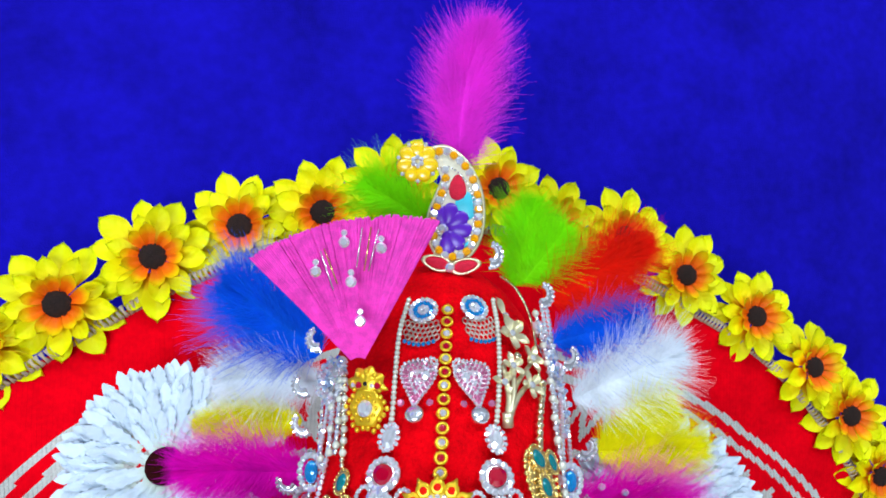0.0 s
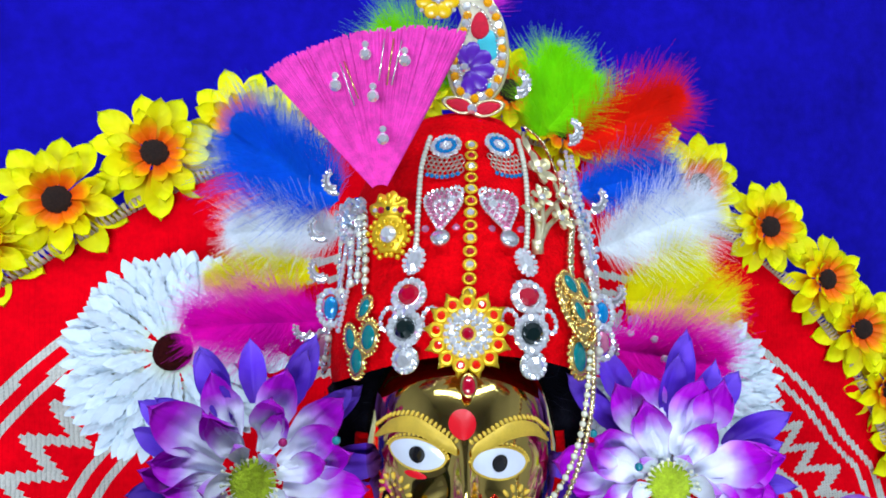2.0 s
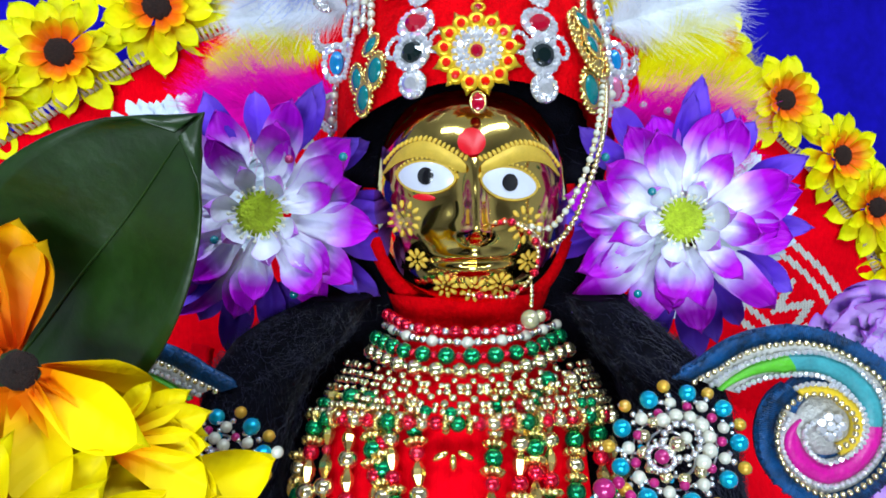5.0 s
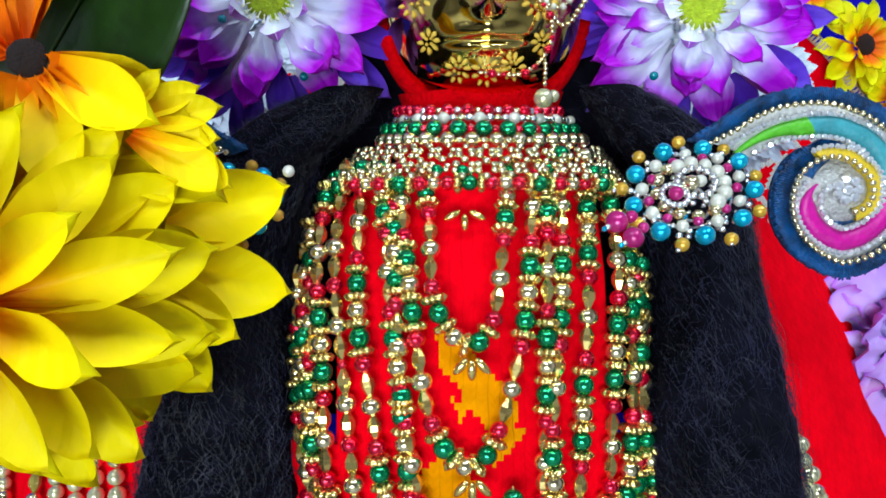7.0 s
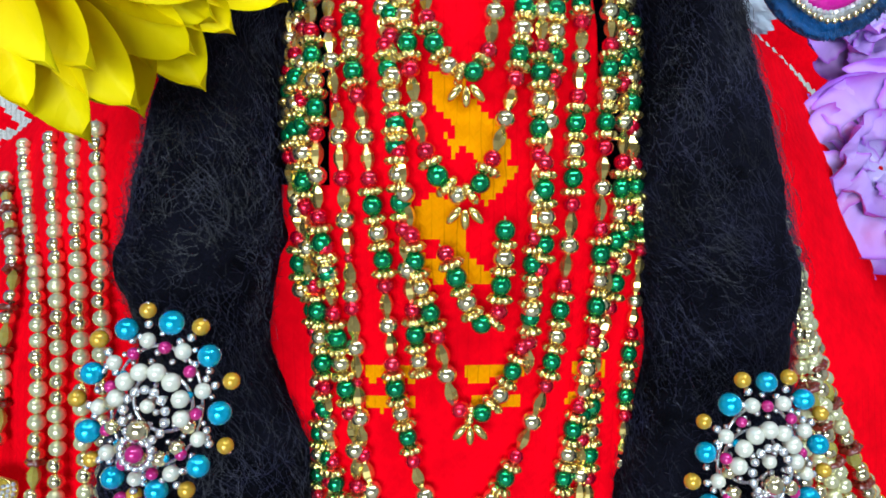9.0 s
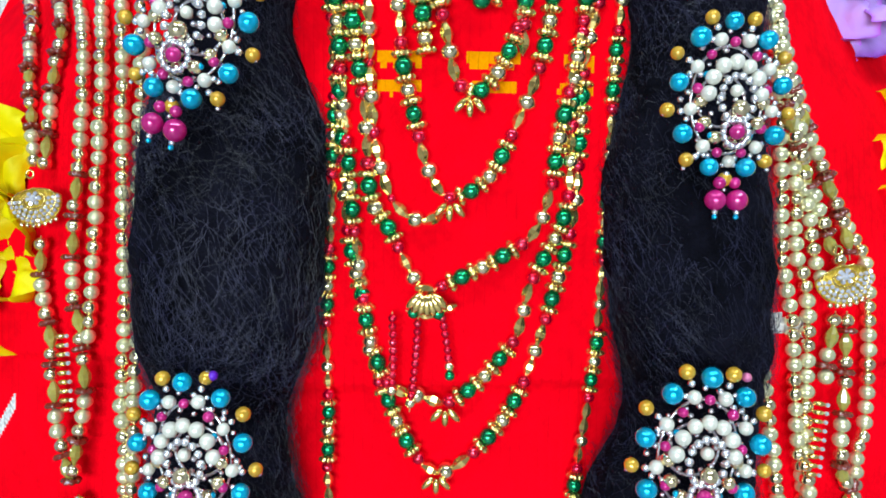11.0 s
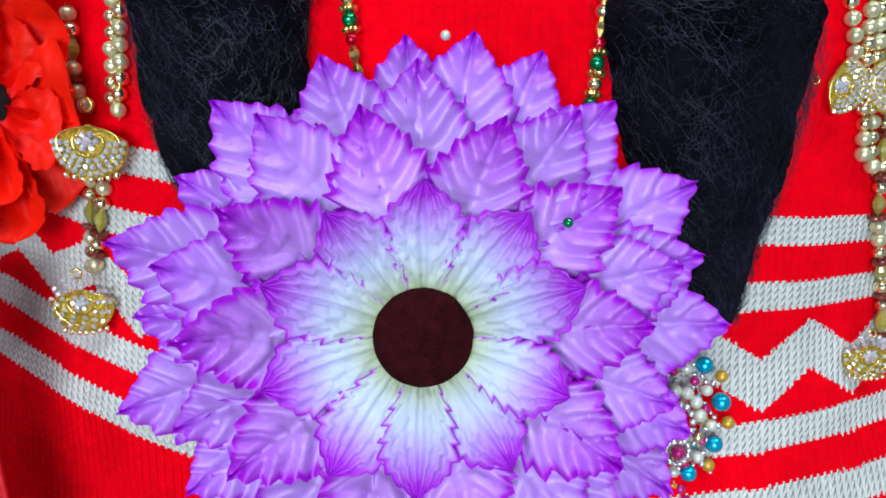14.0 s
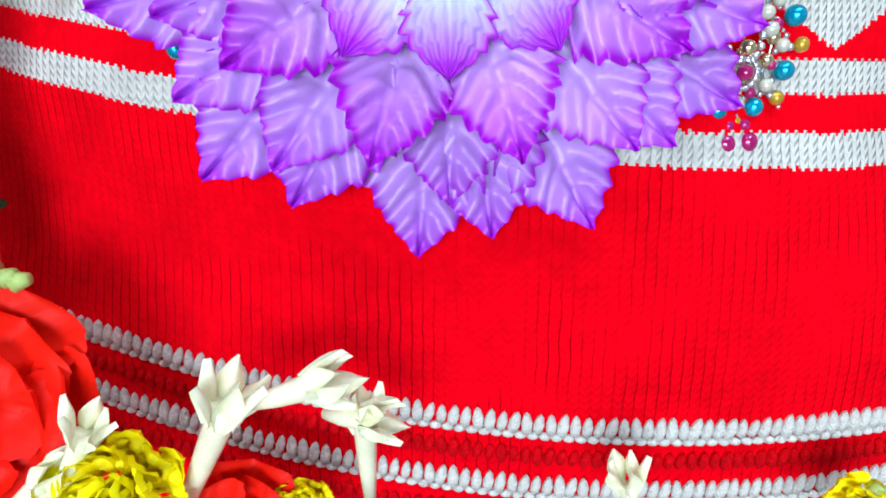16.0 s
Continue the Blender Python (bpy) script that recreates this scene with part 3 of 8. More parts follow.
VIO_P = [petal_mesh("violet_petal", M_VIO, length=0.033, width=0.0135, point=0.4, cup=0.12, bend=b, ruffle=0.2, crease=0.26, seed=k, nx=12, ribs=0.05) for k, b in enumerate((-0.15, 0.1, -0.3))]
MAG_P = [petal_mesh("magenta_white_petal", M_MAGWHITE, length=0.036, width=0.0190, point=0.56, sharp=1.75, cup=0.18, bend=b, ruffle=0.34, crease=0.20, seed=k, nx=18, ribs=0.055) for k, b in enumerate((0.05, 0.2, -0.1, 0.12))]
MAG_S = [petal_mesh("magenta_inner_petal", M_MAGWHITE, length=0.021, width=0.013, point=0.55, sharp=1.7, cup=0.3, bend=0.35, ruffle=0.1, seed=k + 3) for k in range(2)]
M_LIME_MID = material("lime_felt", (0.52, 0.70, 0.02), rough=0.9, vary=0.25, scale=300, bump=1.0, bump_scale=700)
M_STAMEN = material("cream_stamen", (0.85, 0.85, 0.62), rough=0.5, vary=0.1, scale=400)
ME_LIME = from_lists("lime_middle", *dome(0.0100, 0.0055, 0.15, 24, 6))
ME_LIME.materials.append(M_LIME_MID)


def stamens():
    out = [[], []]
    for k in range(26):
        a, r = 2 * math.pi * k / 26, rnd(0.0105, 0.0135)
        p = Vector((r * math.cos(a), r * math.sin(a), rnd(0.003, 0.006)))
        add(out, tube([p * 0.7, p], 0.0003, 4))
        add(out, moved(ball(6, 4, 0.0009, 0.0009, 0.0009), Matrix.Translation(p)))
    return from_lists("stamen_ring", *out)


ME_STAMENS = stamens()
ME_STAMENS.materials.append(M_STAMEN)
ME_PIN = from_lists("pin_head", *ball(12, 8, 0.0016, 0.0016, 0.0016))
M_TEAL_PIN = material("teal_pin_head", (0.0, 0.20, 0.26), rough=0.2, vary=0.05, coat=0.6)
ME_PIN.materials.append(M_TEAL_PIN)


def dahlia(p, normal, spin):
    f = thing("violet_dahlia", facing(p, normal, spin), "violet and white silk dahlia with a lime middle", "flower", "violet flowers beside the face")
    put_petals(f, VIO_P, 13, 0.031, -10, -0.012, 0, 10, (0.9, 1.2), "violet_petal")
    put_petals(f, VIO_P, 9, 0.027, 2, -0.008, 20, 11, (0.8, 1.1), "violet_petal")
    put_petals(f, MAG_P, 11, 0.016, 2, -0.004, 10, 15, (0.85, 1.18))
    put_petals(f, MAG_P, 9, 0.013, 12, 0.000, 25, 16, (0.78, 1.08))
    put_petals(f, MAG_P, 7, 0.011, 20, 0.002, 30, 15, (0.66, 0.95))
    put_petals(f, MAG_S, 6, 0.010, 40, 0.005, 15, 10, (0.7, 1.0), "inner_petal")
    middle = part("middle", ME_LIME, None, f, "lime green felt middle", pose(0, 0, 0.005))
    part("stamen_ring", ME_STAMENS, None, middle, "ring of cream stamens")["kind"] = "stuff"
    return f


dahlia((-0.0771, 0.358, 0.862), (0.12, -1, 0.05), 0)
dahlia((0.1092, 0.365, 0.8551), (-0.12, -1, 0.08), 25)

# big lilac flower on the skirt
def leaf_petal(length, width, teeth=8, tooth=0.20, point=0.45, acute=1.15, pleat=0.13, veins=5, cup=0.0, bend=0.0, base=0.35, ruffle=0.03, seed=0, nx=16, ribs=0.0):
    """A pressed cloth petal along +Y: small saw teeth that point to the tip, and pressed veins that run up and out from the midrib."""
    rows = [(k + f) / teeth for k in range(teeth) for f in (0.0, 0.25, 0.5, 0.75, 0.95)] + [1.0]
    verts, faces, rim = [], [], []
    for t in rows:
        f = (t * teeth + 1e-6) % 1
        w = base + (1 - base) * math.sin(math.pi / 2 * t / point) if t < point else max(0.0, 1 - ((t - point) / (1 - point)) ** acute)
        w *= 1 - tooth * (1 - f) * min(1, t / 0.2) + 0.06 * noise.noise((t * 5, seed, 3))
        w = max(w, 0.025) * width / 2
        for i in range(nx + 1):
            u = 2 * i / nx - 1
            a = abs(u)
            y = t * length + 0.10 * length * a * a * min(1, (1 - t) * 3) - 0.02 * length
            v = (veins * (t - 0.34 * a * w / length * 2) + (0.5 if u < 0 else 0) + 0.12 * noise.noise((t * 3, u * 2, seed))) % 1
            ridge = v / 0.7 if v < 0.7 else (1 - v) / 0.3
            ridge = ridge * ridge * (3 - 2 * ridge)
            z = cup * width * a * a + bend * length * t * t + pleat * width * ridge * min(1, a * 3) * min(1, t * 4) - 0.05 * width * math.exp(-(a / 0.10) ** 2)
            z += ruffle * width * noise.noise((u * 1.5 + seed, t * 3, seed * 1.7))
            z += ribs * width * abs(math.sin(3 * math.pi * u + t)) * min(1.0, 1.6 * t)
            verts.append((u * w, y, z))
            rim.append(min(1.0, max(a ** 3, (max(0.0, t - 0.6) / 0.4) ** 1.5)))
    for j in range(len(rows) - 1):
        for i in range(nx):
            k = j * (nx + 1) + i
            faces.append((k, k + 1, k + nx + 2, k + nx + 1))
    return verts, faces, rim


def leaf_mesh(key, mat, **kw):
    verts, faces, rim = leaf_petal(**kw)
    me = from_lists(key, verts, faces)
    att = me.attributes.new("rim", "FLOAT", "POINT")
    att.data.foreach_set("value", rim)
    me.materials.append(mat)
    return me


M_LILAC = rim_colour(petal_material("lilac_petal", [(0.0, (0.62, 0.46, 0.84)), (0.35, (0.62, 0.40, 0.84)), (0.8, (0.54, 0.25, 0.81)), (1.0, (0.46, 0.08, 0.74))], 0.078, rough=0.36, veins=0.06, width=0.02, spec=0.5), (0.40, 0.0, 0.66), 0.45, 1.0)
M_LILAC_MID = rim_colour(petal_material("purple_edged_petal", [(0.0, (0.70, 0.60, 0.86)), (0.45, (0.58, 0.29, 0.80)), (0.8, (0.50, 0.12, 0.74)), (1.0, (0.45, 0.0, 0.64))], 0.060, rough=0.36, veins=0.06, width=0.02, spec=0.5), (0.40, 0.0, 0.60), 0.32, 0.80)
M_LILAC_IN = rim_colour(petal_material("white_lilac_petal", [(0.0, (0.34, 0.44, 0.05)), (0.16, (0.48, 0.55, 0.40)), (0.44, (0.56, 0.60, 0.79)), (0.66, (0.50, 0.32, 0.78)), (0.86, (0.43, 0.03, 0.65))], 0.049, rough=0.42, veins=0.04, width=0.016, spec=0.35), (0.42, 0.01, 0.64), 0.42, 0.92)
BIG_OUT = [leaf_mesh("lilac_petal", M_LILAC, length=0.080, width=0.049, bend=b, seed=k * 3 + 1, point=0.50, acute=1.3, pleat=0.10, veins=6, ruffle=0.012, teeth=10, tooth=0.17) for k, b in enumerate((-0.03, 0.03, -0.06, 0.0))]
BIG_MID = [leaf_mesh("purple_edged_petal", M_LILAC_MID, length=0.060, width=0.044, teeth=9, bend=b, seed=k * 5 + 2, point=0.45, veins=5) for k, b in enumerate((0.02, 0.10, -0.04))]
BIG_IN = [leaf_mesh("white_lilac_petal", M_LILAC_IN, length=0.049, width=0.033, teeth=8, tooth=0.20, acute=1.5, bend=b, seed=k * 7 + 3, point=0.58, base=0.34, pleat=0.03, ribs=0.08, nx=24) for k, b in enumerate((0.05, 0.0))]


def big_flower(p, normal):
    f = thing("lilac_flower", facing(p, normal), "large lilac silk flower with serrated petals and brown plush middle", "flower")
    put_petals(f, BIG_OUT, 11, 0.041, 1, -0.0110, 8, 4, (0.97, 1.04), top=0.05)
    put_petals(f, BIG_OUT, 11, 0.036, 3.5, -0.0070, 24, 4, (0.94, 1.03), top=0.01)
    put_petals(f, BIG_OUT, 10, 0.027, 6, -0.0030, 2, 4, (0.92, 0.99))
    put_petals(f, BIG_MID, 10, 0.030, 10, 0.0020, 18, 4, (0.95, 1.05))
    put_petals(f, BIG_IN, 10, 0.012, 9, 0.0068, 0, 3, (0.95, 1.05), "inner_petal")
    part("middle", ME_PLUSH, None, f, "dark brown plush middle", pose(0, 0, 0.0095) @ Matrix.Scale(1.03, 4))
    return f


big_flower((-0.0139, 0.2375, 0.2688), (0.03, -1, 0.16))

# ---- feathers ----


def feather(name_label, base, tip, width, colour, n=900, curl=0.1, stiff=0.35, bow=0.0, taper=0.7, thick=0.00013):
    """A marabou feather: a bowed quill and many loose barbs."""
    mat = FEATHER_M.get(colour)
    if mat is None:
        mat = material("feather_barbs", colour, rough=0.75, vary=0.12, scale=60, sheen=0.1, spec=0.1)
        nt = mat.node_tree
        b, end = nt.nodes["Principled BSDF"], nt.nodes["Material Output"]
        thin, mix = nt.nodes.new("ShaderNodeBsdfTranslucent"), nt.nodes.new("ShaderNodeMixShader")
        nt.links.new(b.inputs["Base Color"].links[0].from_socket, thin.inputs["Color"])
        mix.inputs[0].default_value = 0.35
        nt.links.new(b.outputs[0], mix.inputs[1])
        nt.links.new(thin.outputs[0], mix.inputs[2])
        nt.links.new(mix.outputs[0], end.inputs["Surface"])
        FEATHER_M[colour] = mat
    base, tip = Vector(base), Vector(tip)
    d = tip - base
    length = d.length
    across = d.normalized().cross(Vector((0, -1, 0))).normalized()
    line = catmull([base, base + d * 0.35 + across * bow * length * 0.8, base + d * 0.7 + across * bow * length, tip], 10)
    f = thing("feather", Matrix.Identity(4), name_label, "feather", "feathers round the hat")
    part("quill", from_lists("quill", *tube(line, lambda t: 0.0005 * (1.05 - t), 6)), mat, f)
    verts, faces = [], []
    for k in range(int(n * 3.0)):
        s = rnd(0, 1) ** 0.85
        i = min(int(s * (len(line) - 1)), len(line) - 2)
        p = line[i].lerp(line[i + 1], s * (len(line) - 1) - i)
        along = (line[i + 1] - line[i]).normalized()
        side = across * random.choice((-1, 1))
        wide = width * 0.62 * (math.sin(math.pi * min(1, 0.12 + s * 0.95)) ** taper) * rnd(0.45, 1.15)
        lean = stiff + 0.9 * s * s + rnd(-0.35, 0.4)
        way = (side * math.cos(lean) + along * math.sin(lean) + Vector((0, rnd(-0.7, 0.5), 0))).normalized()
        swirl = Vector((rnd(-1, 1), rnd(-1, 1), rnd(-1, 1))) * (curl + 0.15)
        flat = way.cross(Vector((rnd(-0.4, 0.4), -1, rnd(-0.4, 0.4)))).normalized() * thick
        a = len(verts)
        for j in range(5):
            q = p + way * wide * j / 4 + (swirl + along * 0.25) * wide * (j / 4) ** 2
            w = flat * (1.25 - j / 4)
            verts += [q - w, q + w]
        faces += [(a + 2 * j, a + 2 * j + 1, a + 2 * j + 3, a + 2 * j + 2) for j in range(4)]
    barbs = part("vane", from_lists("vane", verts, faces), mat, f)
    barbs["kind"] = "stuff"
    return f


FEATHER_M = {}
PINK, GREEN, REDF, BLUEF, WHITEF, YELF, MAGF = (1.0, 0.05, 0.85), (0.30, 0.90, 0.0), (0.95, 0.012, 0.0), (0.0, 0.14, 0.84), (0.90, 0.94, 0.98), (0.96, 0.92, 0.0), (0.98, 0.0, 0.64)
feather("tall fluffy pink ostrich feather standing over the hat", (0.033, 0.47, 1.102), (0.0570, 0.47, 1.2), 0.048, PINK, 3000, 0.3, 0.55, -0.08, 0.62, 0.00013)
feather("green marabou feather pinned beside the hat", (0.0216, 0.47, 1.063), (-0.0302, 0.47, 1.097), 0.045, GREEN, 900, 0.35)
feather("green marabou feather pinned beside the hat", (0.0669, 0.46, 1.028), (0.0812, 0.47, 1.084), 0.038, GREEN, 1300, 0.35)
feather("green marabou feather pinned beside the hat", (0.0707, 0.45, 1.03), (0.0998, 0.46, 1.065), 0.036, GREEN, 900, 0.3)
feather("red marabou feather pinned beside the hat", (0.0822, 0.45, 1.02), (0.1576, 0.47, 1.055), 0.046, REDF, 1500, 0.25, 0.5)
feather("bright blue marabou feather pinned beside the hat", (0.0875, 0.445, 0.9939), (0.1534, 0.47, 1.008), 0.036, BLUEF, 1300, 0.3)
feather("white marabou feather pinned beside the hat", (0.0975, 0.44, 0.9617), (0.1760, 0.47, 0.9870), 0.050, WHITEF, 1500, 0.22, 0.4)
feather("yellow marabou feather pinned beside the hat", (0.1116, 0.44, 0.9324), (0.1663, 0.46, 0.955), 0.036, YELF, 1000, 0.3)
feather("yellow marabou feather pinned beside the hat", (0.1111, 0.438, 0.9312), (0.1842, 0.455, 0.9286), 0.036, YELF, 1200, 0.25)
feather("magenta marabou feather pinned beside the hat", (0.0930, 0.425, 0.9080), (0.1700, 0.44, 0.8950), 0.050, MAGF, 1500, 0.25)
feather("bright blue marabou feather pinned beside the hat", (-0.0492, 0.44, 0.9900), (-0.1147, 0.46, 1.033), 0.056, BLUEF, 2200, 0.3)
feather("white marabou feather pinned beside the hat", (-0.0478, 0.44, 0.9731), (-0.1202, 0.46, 0.9739), 0.040, WHITEF, 1300, 0.25)
feather("yellow marabou feather pinned beside the hat", (-0.0609, 0.44, 0.9508), (-0.1322, 0.455, 0.9461), 0.028, YELF, 1200, 0.15, 0.5)
feather("magenta marabou feather pinned beside the hat", (-0.0546, 0.43, 0.9239), (-0.1441, 0.455, 0.9195), 0.046, MAGF, 1800, 0.25)

# ---- pink bristle fan ----
M_BRISTLE = material("pink_bristles", (0.95, 0.06, 0.52), rough=0.55, vary=0.2, scale=200, spec=0.15)


def bristle_fan():
    base = Vector((-0.021, 0.383, 0.9878))
    left, right = Vector((-0.0712, 0.388, 1.044)), Vector((0.0201, 0.388, 1.061))
    f = thing("bristle_fan", Matrix.Identity(4), "pink nylon bristle fan with silver threads pinned to the hat", "fan")
    verts, faces = [], []
    a0, a1 = math.atan2((left - base).z, (left - base).x), math.atan2((right - base).z, (right - base).x)
    r0, r1 = (left - base).length, (right - base).length
    n = 420
    for layer in range(2):
        for k in range(n):
            u = k / (n - 1)
            a = a0 + (a1 - a0) * u + rnd(-0.006, 0.006)
            r = (r0 + (r1 - r0) * u - 0.0055 * math.sin(math.pi * u)) * rnd(0.965, 1.0)
            if 0.66 < u < 0.69:
                r *= 0.97
            y0 = -0.004 + 0.006 * layer + rnd(-0.001, 0.001)
            way = Vector((math.cos(a), 0, math.sin(a)))
            side = Vector((-math.sin(a), 0, math.cos(a)))
            b = len(verts)
            for t in (0.0, 0.5, 1.0):
                q = base + way * (0.006 + (r - 0.006) * t) + Vector((0, (y0 - 0.010 * t) * (0.3 + t), 0))
                w = side * (0.0001 + 0.00036 * t)
                verts += [q - w, q + w, q + Vector((0, -0.0003, 0))]
            for j in (0, 3):
                faces += [(b + j, b + j + 2, b + j + 5, b + j + 3), (b + j + 2, b + j + 1, b + j + 4, b + j + 5)]
    br = part("bristle_sheet", from_lists("bristle_sheet", verts, faces), M_BRISTLE, f, "pink translucent bristles")
    br["kind"] = "stuff"
    for p in ((-0.0395, 0.364, 1.039), (-0.0258, 0.364, 1.053), (-0.008, 0.364, 1.05), (-0.0226, 0.364, 1.034), (-0.0185, 0.366, 1.015)):
        part("gem", GEM_ROUND, None, f, "clear crystal drop", facing(Vector(p) + Vector((0, 0, -0.002))) @ Matrix.Scale(1.0, 4))
        part("gem", GEM_ROUND, None, f, "clear crystal drop", facing(Vector(p) + Vector((0, 0, 0.0025))) @ Matrix.Scale(0.6, 4))
    for a, b, mat in (((-0.0373, 0.364, 1.047), (-0.031, 0.364, 1.028), M_SILVER), ((-0.0355, 0.364, 1.048), (-0.0291, 0.364, 1.031), M_GOLD), ((-0.0171, 0.364, 1.058), (-0.0199, 0.364, 1.039), M_SILVER), ((-0.0129, 0.364, 1.058), (-0.0163, 0.364, 1.037), M_GOLD), ((-0.0092, 0.364, 1.057), (-0.0142, 0.364, 1.037), M_SILVER)):
        part("thread", from_lists("thread", *tube([a, b], 0.0004, 5)), mat, f)


def gem_mesh(key, r, h, mat, n=10):
    """A faceted stone facing +Z."""
    me = from_lists(key, *[x for x in lathe_z([(r, 0), (r, h * 0.35), (r * 0.62, h), (0.0001, h)], n)], smooth=False)
    me.materials.append(mat)
    return me


def lathe_z(profile, n):
    v, f = lathe(profile, n)
    return [(p.x, p.z, p.y) for p in v], f


GEM_ROUND = gem_mesh("round_gem", 0.0028, 0.0022, M_CRYSTAL)
bristle_fan()

# ---- the idol: one plain gilded figure ----
M_EYE_WHITE = material("white_enamel", (0.66, 0.70, 0.80), rough=0.2, vary=0.03, coat=0.5)
M_EYE_BLACK = material("black_enamel", (0.01, 0.01, 0.012), rough=0.15, vary=0.05, coat=0.6)
M_RED_ENAMEL = material("red_enamel", (0.70, 0.0, 0.01), rough=0.35, vary=0.05)


def idol():
    """A stylised gilded head on a plain core, all one mesh."""
    verts, faces, slots = [], [], []
    cx, cy, cz = 0.0160, 0.394, 0.8665
    up, down, wide = 0.0500, 0.0480, 0.0468

    def relief(x, z):
        g = lambda px, pz, sx, sz: math.exp(-((x - px) / sx) ** 2 - ((z - pz) / sz) ** 2)
        y = -0.0075 * g(0, -0.006, 0.0040, 0.012) - 0.0045 * g(0, -0.0125, 0.0075, 0.0040) - 0.003 * g(0, 0.010, 0.004, 0.012)
        y += -0.0026 * (g(0, -0.0235, 0.011, 0.0024) + g(0, -0.0290, 0.009, 0.0026)) + 0.0026 * g(0, -0.0262, 0.013, 0.0012)
        y += 0.0030 * (g(0.017, 0.006, 0.011, 0.006) + g(-0.017, 0.008, 0.011, 0.006))
        return y - 0.0035 * g(0, -0.0385, 0.010, 0.006) - 0.002 * (g(0.024, -0.014, 0.010, 0.010) + g(-0.024, -0.014, 0.010, 0.010))

    def front(x, z):
        """The depth of the face at a place."""
        s = max(-0.999, min(0.999, (z - cz) / (up if z > cz else down)))
        c = math.sqrt(1 - s * s)
        q = max(-0.999, min(0.999, (x - cx) / (wide * c ** 0.6)))
        return cy - 0.058 * math.sqrt(1 - q * q) ** 0.9 * c ** 0.45 + relief(x - cx, z - cz)

    nu, nv = 150, 130
    for j in range(nv + 1):
        b = (-1 + 2 * j / nv) * math.pi / 2 * 0.985
        for i in range(nu + 1):
            a = (-1 + 2 * i / nu) * math.pi / 2 * 0.98
            x, z = cx + wide * math.sin(a) * math.cos(b) ** 0.6, cz + (up if b > 0 else down) * math.sin(b)
            verts.append((x, front(x, z), z))
    for j in range(nv):
        for i in range(nu):
            a = j * (nu + 1) + i
            faces.append((a, a + 1, a + nu + 2, a + nu + 1))
            slots.append(0)

    def lay(vf, slot):
        base = len(verts)
        verts.extend(vf[0])
        faces.extend(tuple(k + base for k in f) for f in vf[1])
        slots.extend([slot] * len(vf[1]))

    def almond(px, pz, wide, high, slot, off, turn, point=1.15, lift=0.0006, n=32):
        vs, fs, rows = [], [], 7
        for r in range(rows + 1):
            k = r / rows
            for i in range(n):
                a = 2 * math.pi * i / n
                dx, dz = wide * k * math.cos(a), high * k * math.copysign(abs(math.sin(a)) ** point, math.sin(a))
                x, z = px + dx * math.cos(turn) - dz * math.sin(turn), pz + dx * math.sin(turn) + dz * math.cos(turn)
                vs.append((x, front(x, z) - lift - off * (1 - k * k), z))
        for r in range(rows):
            for i in range(n):
                l = (i + 1) % n
                fs.append((r * n + i, (r + 1) * n + i, (r + 1) * n + l, r * n + l))
        lay((vs, fs), slot)

    def dot(x, z, r, slot=1, long=1.0, turn=0.0):
        m = Matrix.Translation((x, front(x, z) - 0.0003, z)) @ Matrix.Rotation(turn, 4, "Y")
        lay(moved(ball(8, 6, r, r * 0.7, r * long), m), slot)

    def brow(pts, thick):
        line = catmull([Vector(p) for p in pts], 12)
        vs, fs, m, across = [], [], len(line), 6
        for i, p in enumerate(line):
            t = i / (m - 1)
            h = thick * math.sin(math.pi * min(1.0, 0.10 + 0.88 * t)) ** 0.7
            for k in range(across + 1):
                u = 2 * k / across - 1
                z = p.z + h * u
                vs.append((p.x, front(p.x, z) - 0.0004 - 0.0009 * (1 - u * u), z))
        for i in range(m - 1):
            for k in range(across):
                a = i * (across + 1) + k
                fs.append((a, a + across + 1, a + across + 2, a + 1))
        lay((vs, fs), 1)
        for p, t in spaced_line(line, 0.0021):
            dot(p.x, p.z + thick * 1.25, 0.0008, 1, 1.9, 0.6 if p.x < cx else -0.6)

    def spaced_line(line, gap):
        out, left = [], 0.0
        for a, b in zip(line, line[1:]):
            d = (b - a).length
            while left < d:
                out.append((a.lerp(b, left / d), b - a))
                left += gap
            left -= d
        return out

    brow([(0.0125, 0, 0.8790), (0.0085, 0, 0.8815), (-0.004, 0, 0.8878), (-0.015, 0, 0.8860), (-0.0235, 0, 0.8790)], 0.0036)
    brow([(0.0185, 0, 0.8785), (0.0225, 0, 0.8800), (0.035, 0, 0.8852), (0.0465, 0, 0.8838), (0.0545, 0, 0.8765)], 0.0036)
    for px, pz, turn in ((-0.0042, 0.8762, -0.10), (0.0306, 0.8728, -0.16)):
        almond(px, pz, 0.0128, 0.0071, 1, 0.0003, turn, 1.2)
        almond(px, pz, 0.0118, 0.0062, 2, 0.0020, turn, 1.15, 0.0009)
        almond(px, pz + 0.0003, 0.0034, 0.0036, 3, 0.0006, 0, 1.0, 0.0029)
        for k in range(19):
            a = math.pi * (0.04 + 0.92 * k / 18)
            dx, dz = 0.0132 * math.cos(a), 0.0079 * math.sin(a) ** 1.2
            dot(px + dx * math.cos(turn) - dz * math.sin(turn), pz + dx * math.sin(turn) + dz * math.cos(turn), 0.0007)
    almond(-0.0050, 0.8678, 0.0048, 0.0014, 4, 0.0003, -0.1)
    almond(0.0150, 0.8900, 0.0058, 0.0058, 4, 0.0006, 0, 1.0, 0.0016)
